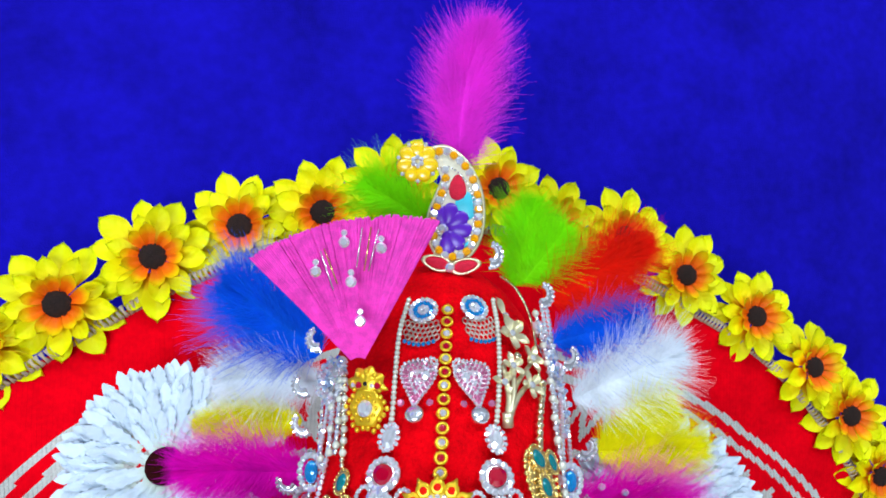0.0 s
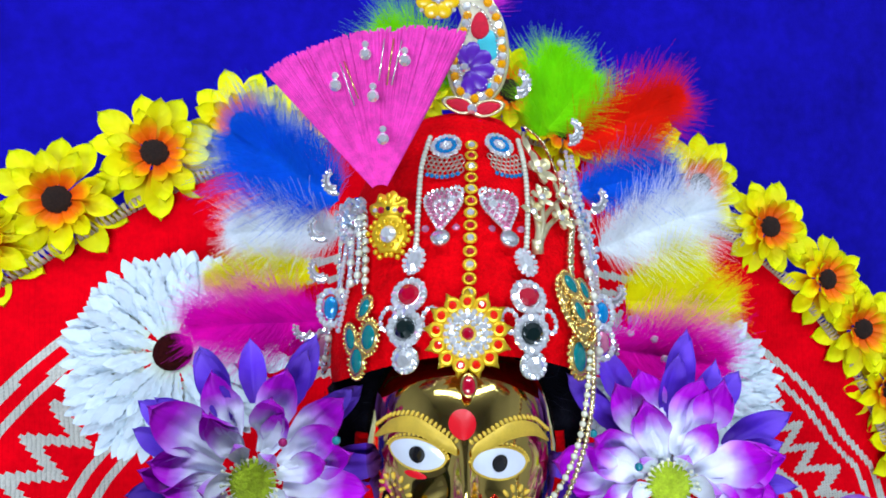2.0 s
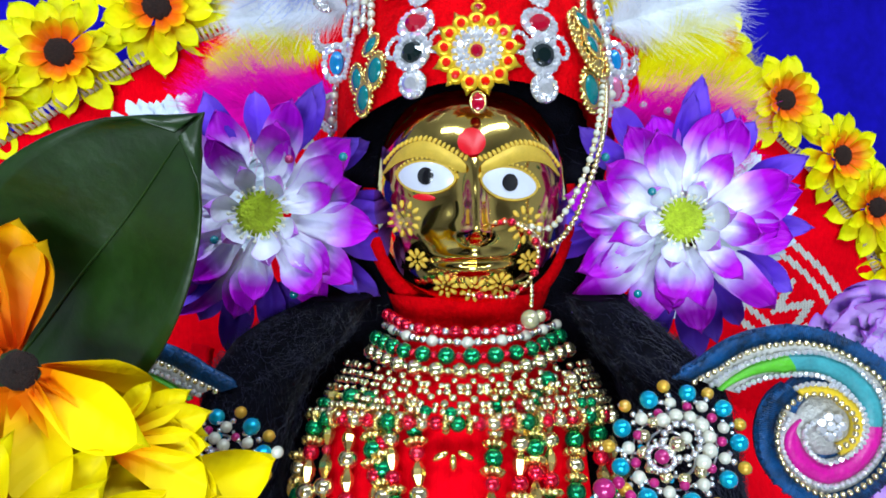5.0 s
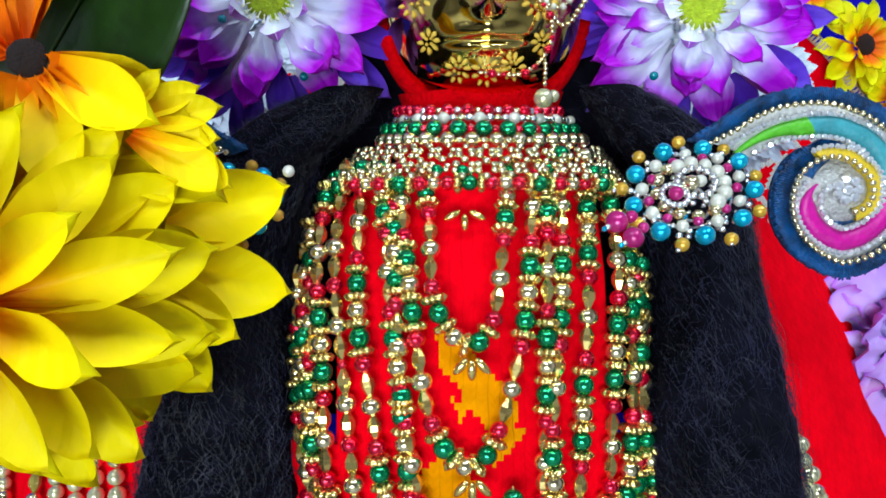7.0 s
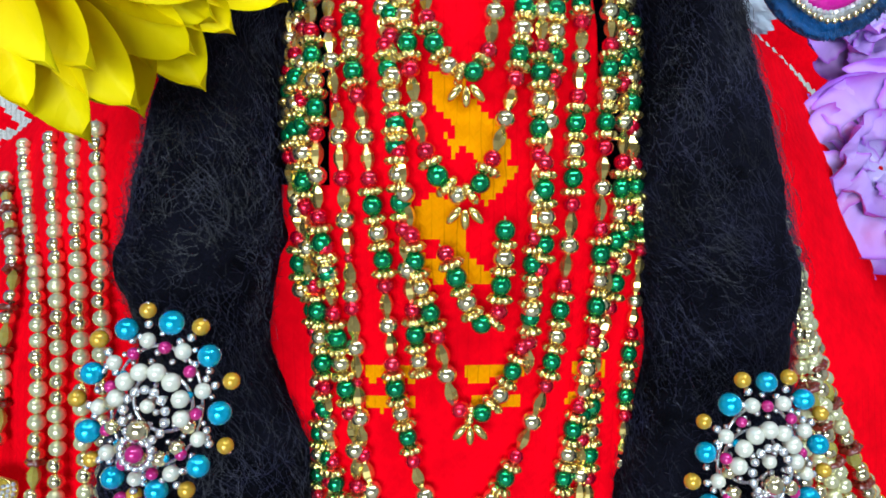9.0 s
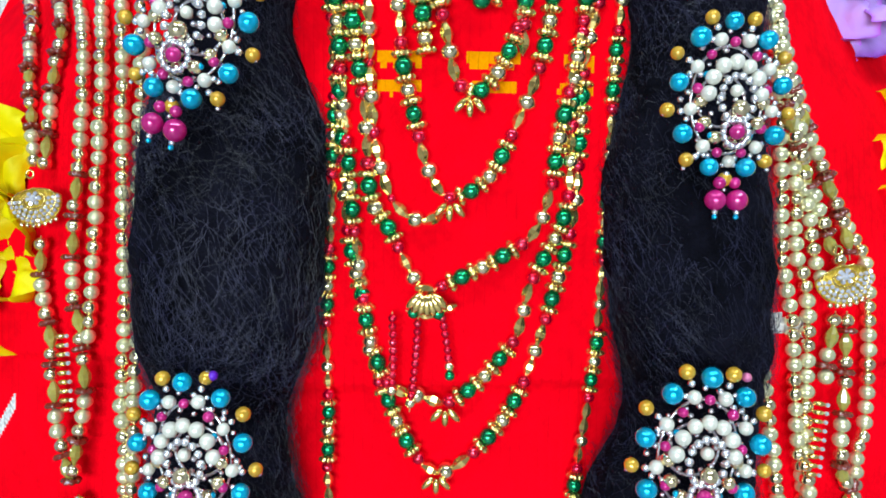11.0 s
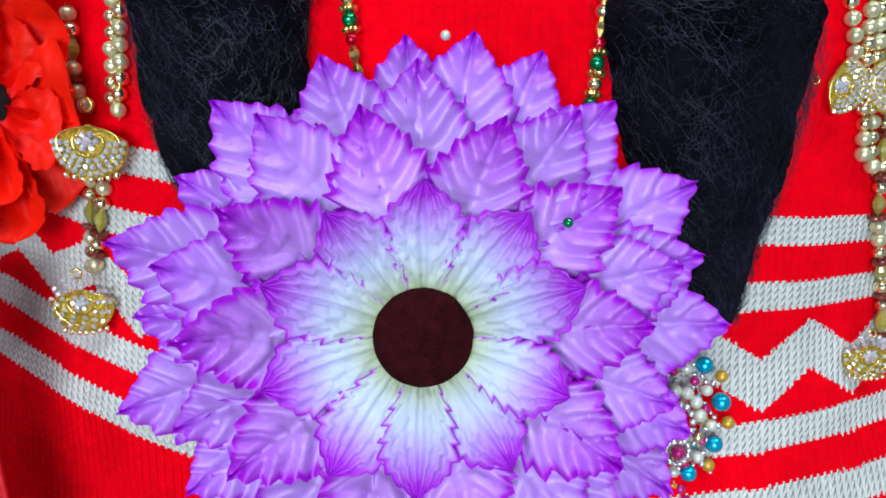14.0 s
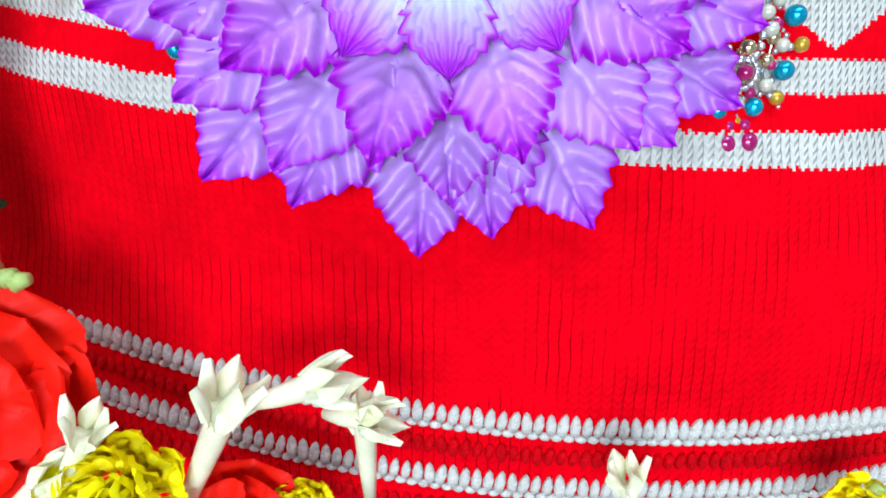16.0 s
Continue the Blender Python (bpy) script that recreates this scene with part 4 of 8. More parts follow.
    for fx, fz, r, n in ((-0.0138, 0.859, 0.0062, 11), (0.0370, 0.8555, 0.0062, 11), (-0.0085, 0.8415, 0.0034, 8), (0.0385, 0.8400, 0.0034, 8), (0.0035, 0.8300, 0.0040, 9), (0.0150, 0.8285, 0.0044, 9), (0.0265, 0.8305, 0.0040, 9)):
        for k in range(n):
            a = 2 * math.pi * k / n
            dot(fx + r * math.cos(a), fz + r * math.sin(a), 0.0010, 1, 1.9, math.pi / 2 - a)
            if k % 2:
                dot(fx + r * 0.42 * math.cos(a), fz + r * 0.42 * math.sin(a), 0.0008)
    core, fs, n = [], [], 32
    for z, r, y in ((0.83, 0.026, 0.40), (0.80, 0.028, 0.40), (0.77, 0.055, 0.40), (0.70, 0.07, 0.40), (0.5, 0.085, 0.42), (0.3, 0.11, 0.42), (0.0, 0.15, 0.45)):
        for k in range(n):
            a = 2 * math.pi * k / n
            core.append((0.01 + r * math.cos(a), y + r * 0.8 * math.sin(a), z))
    for j in range(6):
        for k in range(n):
            l = (k + 1) % n
            fs.append((j * n + k, j * n + l, (j + 1) * n + l, (j + 1) * n + k))
    lay((core, fs), 0)
    me = from_lists("idol", verts, faces, slots=slots)
    solid("idol_statue", me, [M_GOLD_FACE, M_GOLD_MATT, M_EYE_WHITE, M_EYE_BLACK, M_RED_ENAMEL], "polished gilded idol with enamelled face standing in the dress", "statue")


idol()


def swept(name, points, radius, mat, label, category, sides=16):
    v, f = tube(catmull(points, 10), radius, sides)
    return solid(name, from_lists(name, v, f), mat, label, category)


# red scarf round the face, and the collar under it
ring_pts = [(0.0155 + 0.0465 * math.sin(a), 0.388 - 0.012 * math.cos(a) ** 2, 0.864 - 0.0525 * math.cos(a)) for a in np.linspace(-1.75, 1.75, 13)]
swept("face_scarf", ring_pts, 0.0052, M_FELT, "red cloth roll wound round the idol's chin", "scarf")


def collar():
    verts, faces, n, m = [], [], 60, 14
    for j in range(m + 1):
        t = j / m
        z = 0.823 - 0.063 * t
        rx, ry = interp(t, (0, 0.3, 0.6, 1), (0.040, 0.034, 0.044, 0.060)), interp(t, (0, 0.3, 0.6, 1), (0.036, 0.034, 0.05, 0.085))
        for k in range(n):
            a = 2 * math.pi * k / n
            w = 1 + 0.03 * noise.noise((math.cos(a) * 3, math.sin(a) * 3, z * 70))
            verts.append((0.0145 + rx * w * math.cos(a), 0.395 + ry * w * math.sin(a), z))
    for j in range(m):
        for k in range(n):
            l = (k + 1) % n
            faces.append((j * n + k, j * n + l, (j + 1) * n + l, (j + 1) * n + k))
    solid("neck_cloth", from_lists("neck_cloth", verts, faces), M_FELT, "red cloth gathered round the neck", "scarf")


collar()


# ---- hair ----
def hair_mass(name, rows, label, strands=900, seed=1):
    """A fuzzy lock: rows of (middle x, y, z, half width, half depth) from the top down, with loose hairs."""
    line = catmull([Vector(r[:3]) for r in rows], 8)
    rad = catmull([Vector((r[3], r[4], 0)) for r in rows], 8)
    verts, faces, n = [], [], 36
    for p, q in zip(line, rad):
        for k in range(n):
            a = 2 * math.pi * k / n
            w = 1 + 0.10 * noise.noise((math.cos(a) * 2.5 + seed, math.sin(a) * 2.5, p.z * 45)) + 0.05 * noise.noise((math.cos(a) * 9, math.sin(a) * 9 + seed, p.z * 150))
            verts.append((p.x + max(q.x, 0.001) * w * math.cos(a), p.y + max(q.y, 0.001) * w * math.sin(a), p.z))
    for j in range(len(line) - 1):
        for k in range(n):
            l = (k + 1) % n
            faces.append((j * n + k, j * n + l, (j + 1) * n + l, (j + 1) * n + k))
    faces += [tuple(range(n)), tuple(range((len(line) - 1) * n, len(line) * n))]
    lock = thing(name, Matrix.Identity(4), label, "hair", "black hair of the idol")
    part("hair_body", from_lists("hair_body", verts, faces), M_HAIR, lock)
    hv, hf = [], []
    for s in range(strands):
        zz = rnd(line[-1].z, line[0].z)
        i = min(range(len(line) - 2), key=lambda q: abs(line[q].z - zz))
        a = -math.pi / 2 + rnd(-1.9, 1.9)
        lift = rnd(0.985, 1.05) if rnd(0, 1) < 0.86 else rnd(1.04, 1.14)
        steps = random.randrange(5, 10)
        drift, curl, ph, beat = rnd(-0.09, 0.09), rnd(0.0003, 0.0028), rnd(0, 6), rnd(0.8, 2.0)
        pts = []
        for k in range(steps):
            j = i + k * 0.45
            if j >= len(line) - 1:
                break
            j0 = int(j)
            p, q = line[j0].lerp(line[j0 + 1], j - j0), rad[j0].lerp(rad[j0 + 1], j - j0)
            b = a + drift * k
            pts.append(Vector((p.x + q.x * lift * math.cos(b) + curl * math.sin(k * beat + ph), p.y + q.y * lift * math.sin(b), p.z + curl * math.cos(k * beat * 1.2 + ph))))
        if len(pts) < 3:
            continue
        base = len(hv)
        for k, p in enumerate(pts):
            t = (pts[min(k + 1, len(pts) - 1)] - pts[max(k - 1, 0)]).normalized()
            w = t.cross(Vector((0, -1, 0))).normalized() * 0.00006
            hv += [p - w, p + w]
        hf += [(base + 2 * k, base + 2 * k + 1, base + 2 * k + 3, base + 2 * k + 2) for k in range(len(pts) - 1)]
    fuzz = part("loose_hairs", from_lists("loose_hairs", hv, hf), M_HAIR_STRAND, lock)
    fuzz["kind"] = "stuff"
    return lock


def lock_rows(edges):
    """Rows from pairs of left and right edges of a lock."""
    far = [(a[1] + 0.8 * d - 0.04) / (a[1] - 0.04) for a, b, d in edges]
    return [((a[0] + b[0]) / 2 * k, a[1] + d, (a[2] + b[2]) / 2, abs(b[0] - a[0]) / 2 * k, d) for (a, b, d), k in zip(edges, far)]


RIGHT_LOCK = lock_rows([
    ((0.0549, 0.344325, 0.8226), (0.0783, 0.344325, 0.8221), 0.02),
    ((0.059, 0.318169, 0.8071), (0.0913, 0.318169, 0.8064), 0.03),
    ((0.069, 0.305926, 0.7878), (0.1048, 0.305926, 0.7871), 0.03),
    ((0.0709, 0.290037, 0.7451), (0.1062, 0.290037, 0.7454), 0.035),
    ((0.0652, 0.273956, 0.7108), (0.1096, 0.273956, 0.7111), 0.035),
    ((0.0648, 0.266, 0.6746), (0.1141, 0.266, 0.6747), 0.035),
    ((0.0666, 0.266, 0.6569), (0.1188, 0.266, 0.6567), 0.035),
    ((0.0708, 0.27, 0.6242), (0.1195, 0.27, 0.624), 0.026),
    ((0.0621, 0.262, 0.59), (0.1192, 0.262, 0.5896), 0.032),
    ((0.0595, 0.252, 0.5532), (0.1179, 0.252, 0.5526), 0.036),
    ((0.0643, 0.252, 0.5055), (0.1217, 0.252, 0.5065), 0.034),
    ((0.071, 0.262, 0.4711), (0.1245, 0.262, 0.4722), 0.022),
    ((0.0578, 0.25, 0.4417), (0.1196, 0.25, 0.4431), 0.028),
    ((0.0504, 0.252, 0.3995), (0.1209, 0.252, 0.4011), 0.032),
    ((0.0506, 0.257, 0.382), (0.1263, 0.257, 0.384), 0.032),
    ((0.0591, 0.261, 0.3393), (0.1252, 0.261, 0.3412), 0.026),
    ((0.0754, 0.264, 0.3028), (0.1197, 0.264, 0.3042), 0.018),
    ((0.0992, 0.264, 0.2653), (0.1136, 0.264, 0.2657), 0.006),
])
LEFT_LOCK = lock_rows([
    ((-0.0543, 0.345, 0.8243), (-0.0282, 0.345, 0.8237), 0.02),
    ((-0.0794, 0.321375, 0.809), (-0.0377, 0.321375, 0.8083), 0.03),
    ((-0.0873, 0.3072, 0.7899), (-0.052, 0.3072, 0.7893), 0.03),
    ((-0.094, 0.289624, 0.7442), (-0.0596, 0.289624, 0.7444), 0.035),
    ((-0.1001, 0.273822, 0.7102), (-0.055, 0.273822, 0.7104), 0.035),
    ((-0.1062, 0.266, 0.6744), (-0.0531, 0.266, 0.6745), 0.035),
    ((-0.1094, 0.266, 0.6592), (-0.0566, 0.266, 0.6591), 0.032),
    ((-0.1056, 0.27, 0.6293), (-0.0633, 0.27, 0.6291), 0.024),
    ((-0.1168, 0.262, 0.5913), (-0.0479, 0.262, 0.5908), 0.032),
    ((-0.1168, 0.252, 0.555), (-0.0463, 0.252, 0.5543), 0.036),
    ((-0.1166, 0.252, 0.4978), (-0.0521, 0.252, 0.499), 0.034),
    ((-0.1161, 0.262, 0.4671), (-0.0633, 0.262, 0.4683), 0.022),
    ((-0.1166, 0.25, 0.4288), (-0.0578, 0.25, 0.4302), 0.028),
    ((-0.1208, 0.252, 0.3955), (-0.0564, 0.252, 0.397), 0.032),
    ((-0.1229, 0.257, 0.386), (-0.0585, 0.257, 0.3877), 0.032),
    ((-0.1216, 0.261, 0.3503), (-0.0607, 0.261, 0.352), 0.026),
    ((-0.1146, 0.264, 0.3168), (-0.0654, 0.264, 0.3183), 0.018),
    ((-0.1017, 0.264, 0.2924), (-0.0778, 0.264, 0.2932), 0.006),
])
hair_mass("hair_lock", RIGHT_LOCK, "long black hair lock tied with jewelled bands over the dress", 8000, 1)
hair_mass("hair_lock", LEFT_LOCK, "long black hair lock tied with jewelled bands over the dress", 8000, 5)
# hair round the face under the hat
hair_mass("head_hair", [(0.019, 0.43, 0.925, 0.055, 0.03), (0.019, 0.420, 0.90, 0.066, 0.030), (0.019, 0.408, 0.88, 0.067, 0.03), (0.018, 0.408, 0.85, 0.062, 0.022), (0.017, 0.41, 0.82, 0.075, 0.022), (0.016, 0.405, 0.79, 0.095, 0.02), (0.016, 0.40, 0.75, 0.10, 0.02), (0.016, 0.385, 0.67, 0.10, 0.02)], "black hair framing the gilded face under the hat", 300, 8)

# ---- spiral appliques at the shoulders ----
M_PEACOCK = material("peacock_fringe", (0.0, 0.075, 0.24), rough=0.4, vary=0.7, scale=160, bump=0.6, bump_scale=600)
M_SATIN = {c: material("satin", rgb, rough=0.4, vary=0.18, scale=120, bump=0.3, bump_scale=300) for c, rgb in (("green", (0.10, 0.50, 0.02)), ("teal", (0.05, 0.34, 0.38)), ("magenta", (0.62, 0.0, 0.28)), ("yellow", (0.75, 0.52, 0.02)))}
CENTRE = Vector((0.1466, 0.312, 0.7789))
# the coil of gold beads and the coil of satin: degrees turned from the tip, distance from the middle
BEAD_TURN = (-162, -152, -135, -121, -105, -90, -65, 0, 45, 90, 115, 149, 177, 208, 235, 260, 300, 354, 392, 443)
BEAD_R = (0.0550, 0.0475, 0.0416, 0.0367, 0.0325, 0.0290, 0.0254, 0.0248, 0.0258, 0.0273, 0.0244, 0.0220, 0.0199, 0.0178, 0.0147, 0.0118, 0.0088, 0.0094, 0.0099, 0.0084)
SATIN_TURN = (-163, -148, -130, -120, -110, -84, -54, 0, 45, 90, 130, 167, 192)
SATIN_R = (0.0439, 0.0372, 0.0298, 0.0273, 0.0252, 0.0210, 0.0183, 0.0170, 0.0181, 0.0193, 0.0164, 0.0141, 0.0105)
M_BRAID = material("silver_braid", (0.62, 0.62, 0.58), rough=0.5, metal=0.3, vary=0.25, scale=400, bump=0.6, bump_scale=900)
GEM_S = gem_mesh("small_gem", 0.0011, 0.0011, M_CRYSTAL, 8)
GEM_M = gem_mesh("gem", 0.0019, 0.0016, M_CRYSTAL, 9)
SMALL_GOLD = from_lists("gold_bead", *ball(8, 6, 0.00125, 0.00125, 0.00125))
SMALL_GOLD.materials.append(M_CHAMPAGNE)


def spaced(line, gap):
    """Points along a line at even steps, with the way on."""
    out, left = [], 0.0
    for a, b in zip(line, line[1:]):
        d = (b - a).length
        while left < d:
            out.append((a.lerp(b, left / d), (b - a).normalized()))
            left += gap
        left -= d
    return out


def coil(turns, radii, first, last, off=0.0, lift=0.0, steps=140):
    """Points along one of the coils, moved outwards by off."""
    out = []
    for i in range(steps + 1):
        a = first + (last - first) * i / steps
        r = interp(a, turns, radii) + off
        out.append(CENTRE + Vector((r * math.cos(radians(a)), -lift, -r * math.sin(radians(a)))))
    return out


def strip(outer, inner, thick, puff=0.0):
    """A cloth band between two lines, raised along its middle."""
    verts, faces, m = [], [], 5
    for p, q in zip(outer, inner):
        for k in range(m):
            u = k / (m - 1)
            verts.append(p.lerp(q, u) + Vector((0, -puff * math.sin(math.pi * u), 0)))
        verts += [q + Vector((0, thick, 0)), p + Vector((0, thick, 0))]
    w = m + 2
    for i in range(len(outer) - 1):
        for k in range(w):
            l = (k + 1) % w
            faces.append((i * w + k, i * w + l, (i + 1) * w + l, (i + 1) * w + k))
    return verts, faces


def spiral_patch(mirror):
    f = thing("spiral_applique", Matrix.Identity(4), "embroidered spiral applique with peacock fringe, gold beads and crystals", "ornament", "spiral appliques at the shoulders")

    def side(p):
        return Vector((2 * 0.006 - p[0], p[1], p[2])) if mirror else Vector(p)

    def fix(vf):
        return [side(v) for v in vf[0]], vf[1]

    def beads(first, last, off, lift, mesh, gap, satin=False):
        line = coil(SATIN_TURN if satin else BEAD_TURN, SATIN_R if satin else BEAD_R, first, last, off, lift, 300)
        for p, t in spaced(line, gap):
            part("bead" if mesh is SMALL_GOLD else "crystal", mesh, None, f, m=facing(side(p)))

    edge = coil(BEAD_TURN, BEAD_R, -162, 225, 0.0063, -0.001)
    part("fringe", from_lists("fringe", *fix(strip(edge, coil(BEAD_TURN, BEAD_R, -162, 225, -0.002, 0.0), 0.002))), M_PEACOCK, f, "dark blue-green peacock fringe")
    pile = [[], []]
    for p, t in spaced(coil(BEAD_TURN, BEAD_R, -162, 225, 0.0, 0.0012, 300), 0.0007):
        out = (p - CENTRE).normalized()
        add(pile, tube([p, p + out * 0.006 + Vector((0, -0.0012, 0)), p + out * (0.0063 + rnd(-0.0006, 0.0010)) + Vector((0, rnd(-0.001, 0.0008), 0))], 0.0004, 4))
    part("pile", from_lists("pile", *fix(pile)), M_PEACOCK, f)["kind"] = "stuff"
    part("backing", from_lists("backing", *fix(strip(coil(BEAD_TURN, BEAD_R, -150, 210, 0, 0.0004), [CENTRE.lerp(p, 0.05) if i > 55 else p.lerp(CENTRE, 0.28) for i, p in enumerate(coil(BEAD_TURN, BEAD_R, -150, 210, 0, 0.0004))], 0.002))), M_PEACOCK, f, "dark blue felt backing")
    part("felt_disc", from_lists("felt_disc", *fix(moved(lathe([(0.0001, 0.0), (0.0205, 0.0), (0.0205, 0.003), (0.0001, 0.003)], 40), Matrix.Translation(CENTRE + Vector((0, 0.0004, 0)))))), M_PEACOCK, f, "dark blue felt disc")
    part("braid_disc", from_lists("braid_disc", *fix(moved(lathe([(0.0001, 0.0), (0.0120, 0.0), (0.0120, 0.0015), (0.0001, 0.0015)], 32), Matrix.Translation(CENTRE + Vector((0, -0.0012, 0)))))), M_BRAID, f, "silver braid heart")
    part("silver_band", from_lists("silver_band", *fix(strip(coil(BEAD_TURN, BEAD_R, -160, 200, -0.0004, 0.0014), coil(SATIN_TURN, SATIN_R, -160, 192, -0.0055, 0.0014), 0.001))), M_BRAID, f, "silver braid under the crystals")
    for first, last, c in ((-161, -120, "green"), (-120, 3, "teal"), (3, 192, "magenta")):
        wide = [0.0036 * min(1.0, 0.25 + (t + 163) / 45, 0.05 + (192 - t) / 45) for t in (first + (last - first) * i / 140 for i in range(141))]
        mid = coil(SATIN_TURN, SATIN_R, first, last, 0.0, 0.0018)
        rim = [[p + (p - CENTRE).normalized() * w * d for p, w in zip(mid, wide)] for d in (1, -1)]
        part("satin_band", from_lists("satin_band", *fix(strip(*rim, 0.0012, 0.0014))), M_SATIN[c], f, c + " satin band")
    part("satin_heart", from_lists("satin_heart", *fix(strip(coil(BEAD_TURN, BEAD_R, 228, 430, 0.0036, 0.0030), coil(BEAD_TURN, BEAD_R, 228, 430, -0.001, 0.0030), 0.0025, 0.001))), M_SATIN["yellow"], f, "yellow satin curl")
    beads(-161, 440, 0.0, 0.0040, SMALL_GOLD, 0.0028)
    beads(-160, 192, 0.0046, 0.0026, GEM_S, 0.0022, True)
    beads(-158, 192, -0.0046, 0.0026, GEM_S, 0.0022, True)
    beads(228, 420, 0.0042, 0.0034, GEM_S, 0.0022)
    for k in range(8):
        r = 0.0 if k == 0 else 0.0040
        part("crystal", GEM_M, None, f, m=facing(side(CENTRE + Vector((r * math.cos(0.9 * k), -0.004, r * math.sin(0.9 * k))))))


spiral_patch(False)
spiral_patch(True)

# ---- flowers held in front, and silk flowers at the sides ----
M_NEAR = petal_material("near_yellow_petal", [(0.0, (0.85, 0.18, 0.0)), (0.22, (0.92, 0.48, 0.0)), (0.45, (0.93, 0.68, 0.0)), (1.0, (0.93, 0.80, 0.0))], 0.06, veins=0.10, width=0.014, spec=0.12)
NEAR_P = [petal_mesh("near_yellow_petal", M_NEAR, length=0.06, width=0.0235, point=0.55, sharp=2.0, cup=0.22, bend=b, ruffle=0.06, crease=0.14, base=0.35, seed=k + 2, nx=12, ny=18) for k, b in enumerate((-0.22, -0.05, -0.14, 0.08))]
# The orange puts light through the upright yellow petals into their colour.
M_BACKLIT_PETAL = petal_material("backlit_petal", [(0.0, (0.75, 0.10, 0.0)), (0.5, (0.85, 0.26, 0.0)), (1.0, (0.88, 0.50, 0.0))], 0.05, veins=0.12, width=0.014)
BACKLIT_P = [petal_mesh("backlit_petal", M_BACKLIT_PETAL, length=0.05, width=0.026, point=0.62, sharp=2.4, cup=0.26, bend=b, ruffle=0.05, crease=0.06, seed=k + 12, nx=12, ny=18) for k, b in enumerate((-0.1, 0.15))]
ME_NEAR_MID = from_lists("near_middle", *dome(0.012, 0.006, 0.15, 24, 6, 5))
ME_NEAR_MID.materials.append(M_SUN_MID)


def near_flower(p, normal, spin, size, rings, petals=NEAR_P):
    """A drooping cloth flower; rings: number of petals, radius, tilt, height, size."""
    f = thing("yellow_gerbera", facing(p, normal, spin), "large yellow cloth gerbera with orange heart held before the idol", "flower", "yellow flowers in front")
    for n, r, tilt, z, sc in rings:
        put_petals(f, petals, n, r * size, tilt, z, rnd(0, 30), 7, (sc * size * 0.92, sc * size * 1.08))
    part("middle", ME_NEAR_MID, None, f, "dark brown middle", pose(0, 0, 0.002) @ Matrix.Scale(0.6 * size, 4))
    return f


near_flower((-0.1180, 0.213, 0.7600), (-0.02, -1, 0.05), 8, 0.88, ((14, 0.010, -30, -0.005, 0.96), (13, 0.010, -18, -0.002, 0.92), (12, 0.009, -4, 0.001, 0.82), (8, 0.007, 16, 0.004, 0.72), (6, 0.004, 40, 0.007, 0.55)))
half = thing("yellow_gerbera", facing((-0.1129, 0.240, 0.8215), (0.1, -1, 0.15)), "yellow cloth gerbera hanging over with its dark middle at the top", "flower", "yellow flowers in front")
for turn, size, lean in ((-104, 0.55, -6), (-116, 0.80, -8), (-128, 1.0, -4), (-150, 1.0, -8), (-172, 0.98, -4), (-196, 0.95, -6), (-118, 0.66, 20), (-160, 0.66, 24)):
    part("petal", random.choice(NEAR_P), None, half, m=Matrix.Rotation(radians(turn), 4, "Z") @ pose(0, 0.005, 0, lean, rnd(-8, 8), 0) @ Matrix.Diagonal((size * 1.15, size, size, 1)))
part("middle", ME_NEAR_MID, None, half, "dark brown middle", pose(0, 0, 0.002) @ Matrix.Scale(0.45, 4))
upper = thing("yellow_gerbera", facing((-0.0885, 0.235, 0.8030), (0.15, -1, 0.1)), "yellow cloth gerbera half hidden among the others with orange-tinged petals", "flower", "yellow flowers in front")
for turn, size, lean in ((-60, 0.34, 0), (-78, 0.40, -4), (-97, 0.38, -8), (-38, 0.26, 4), (-120, 0.5, -6)):
    part("petal", random.choice(NEAR_P), None, upper, m=Matrix.Rotation(radians(turn), 4, "Z") @ pose(0, 0.004, 0, lean, rnd(-8, 8), 0) @ Matrix.Diagonal((size * 1.1, size, size, 1)))
lower = thing("yellow_gerbera", facing((-0.1030, 0.243, 0.7690), (0.1, -1, 0.0)), "yellow cloth gerbera drooping behind the front one with two long petals", "flower", "yellow flowers in front")
for turn, size, lean in ((-74, 0.96, -22), (-108, 0.96, -22), (-50, 0.7, -8), (-128, 0.78, -14), (-150, 0.90, -14), (-172, 0.92, -12)):
    part("petal", NEAR_P[1], None, lower, m=Matrix.Rotation(radians(turn), 4, "Z") @ pose(0, 0.004, 0, lean, rnd(-8, 8), 0) @ Matrix.Diagonal((size * 1.05, size, size, 1)))
bud = thing("backlit_gerbera", facing((-0.1200, 0.247, 0.8230), (0.0, -1, 0.2)), "upright petals behind the yellow gerbera, orange as if lit from behind", "flower", "yellow flowers in front")
for turn, size, lean in ((-22, 0.66, 6), (-4, 0.74, 2), (14, 0.76, 10), (34, 0.74, 4), (56, 0.70, 8), (80, 0.66, 0)):
    part("petal", random.choice(BACKLIT_P), None, bud, m=Matrix.Rotation(radians(turn), 4, "Z") @ pose(0, 0.003, rnd(-0.002, 0.002), lean, rnd(-10, 10), 0) @ Matrix.Scale(size, 4))
M_LEAF = material("dark_green_leaf", (0.010, 0.036, 0.003), rough=0.32, vary=0.3, scale=40, bump=0.2, bump_scale=120)


M_LEAF_RIB = material("leaf_midrib", (0.018, 0.055, 0.006), rough=0.35, vary=0.2, scale=60)


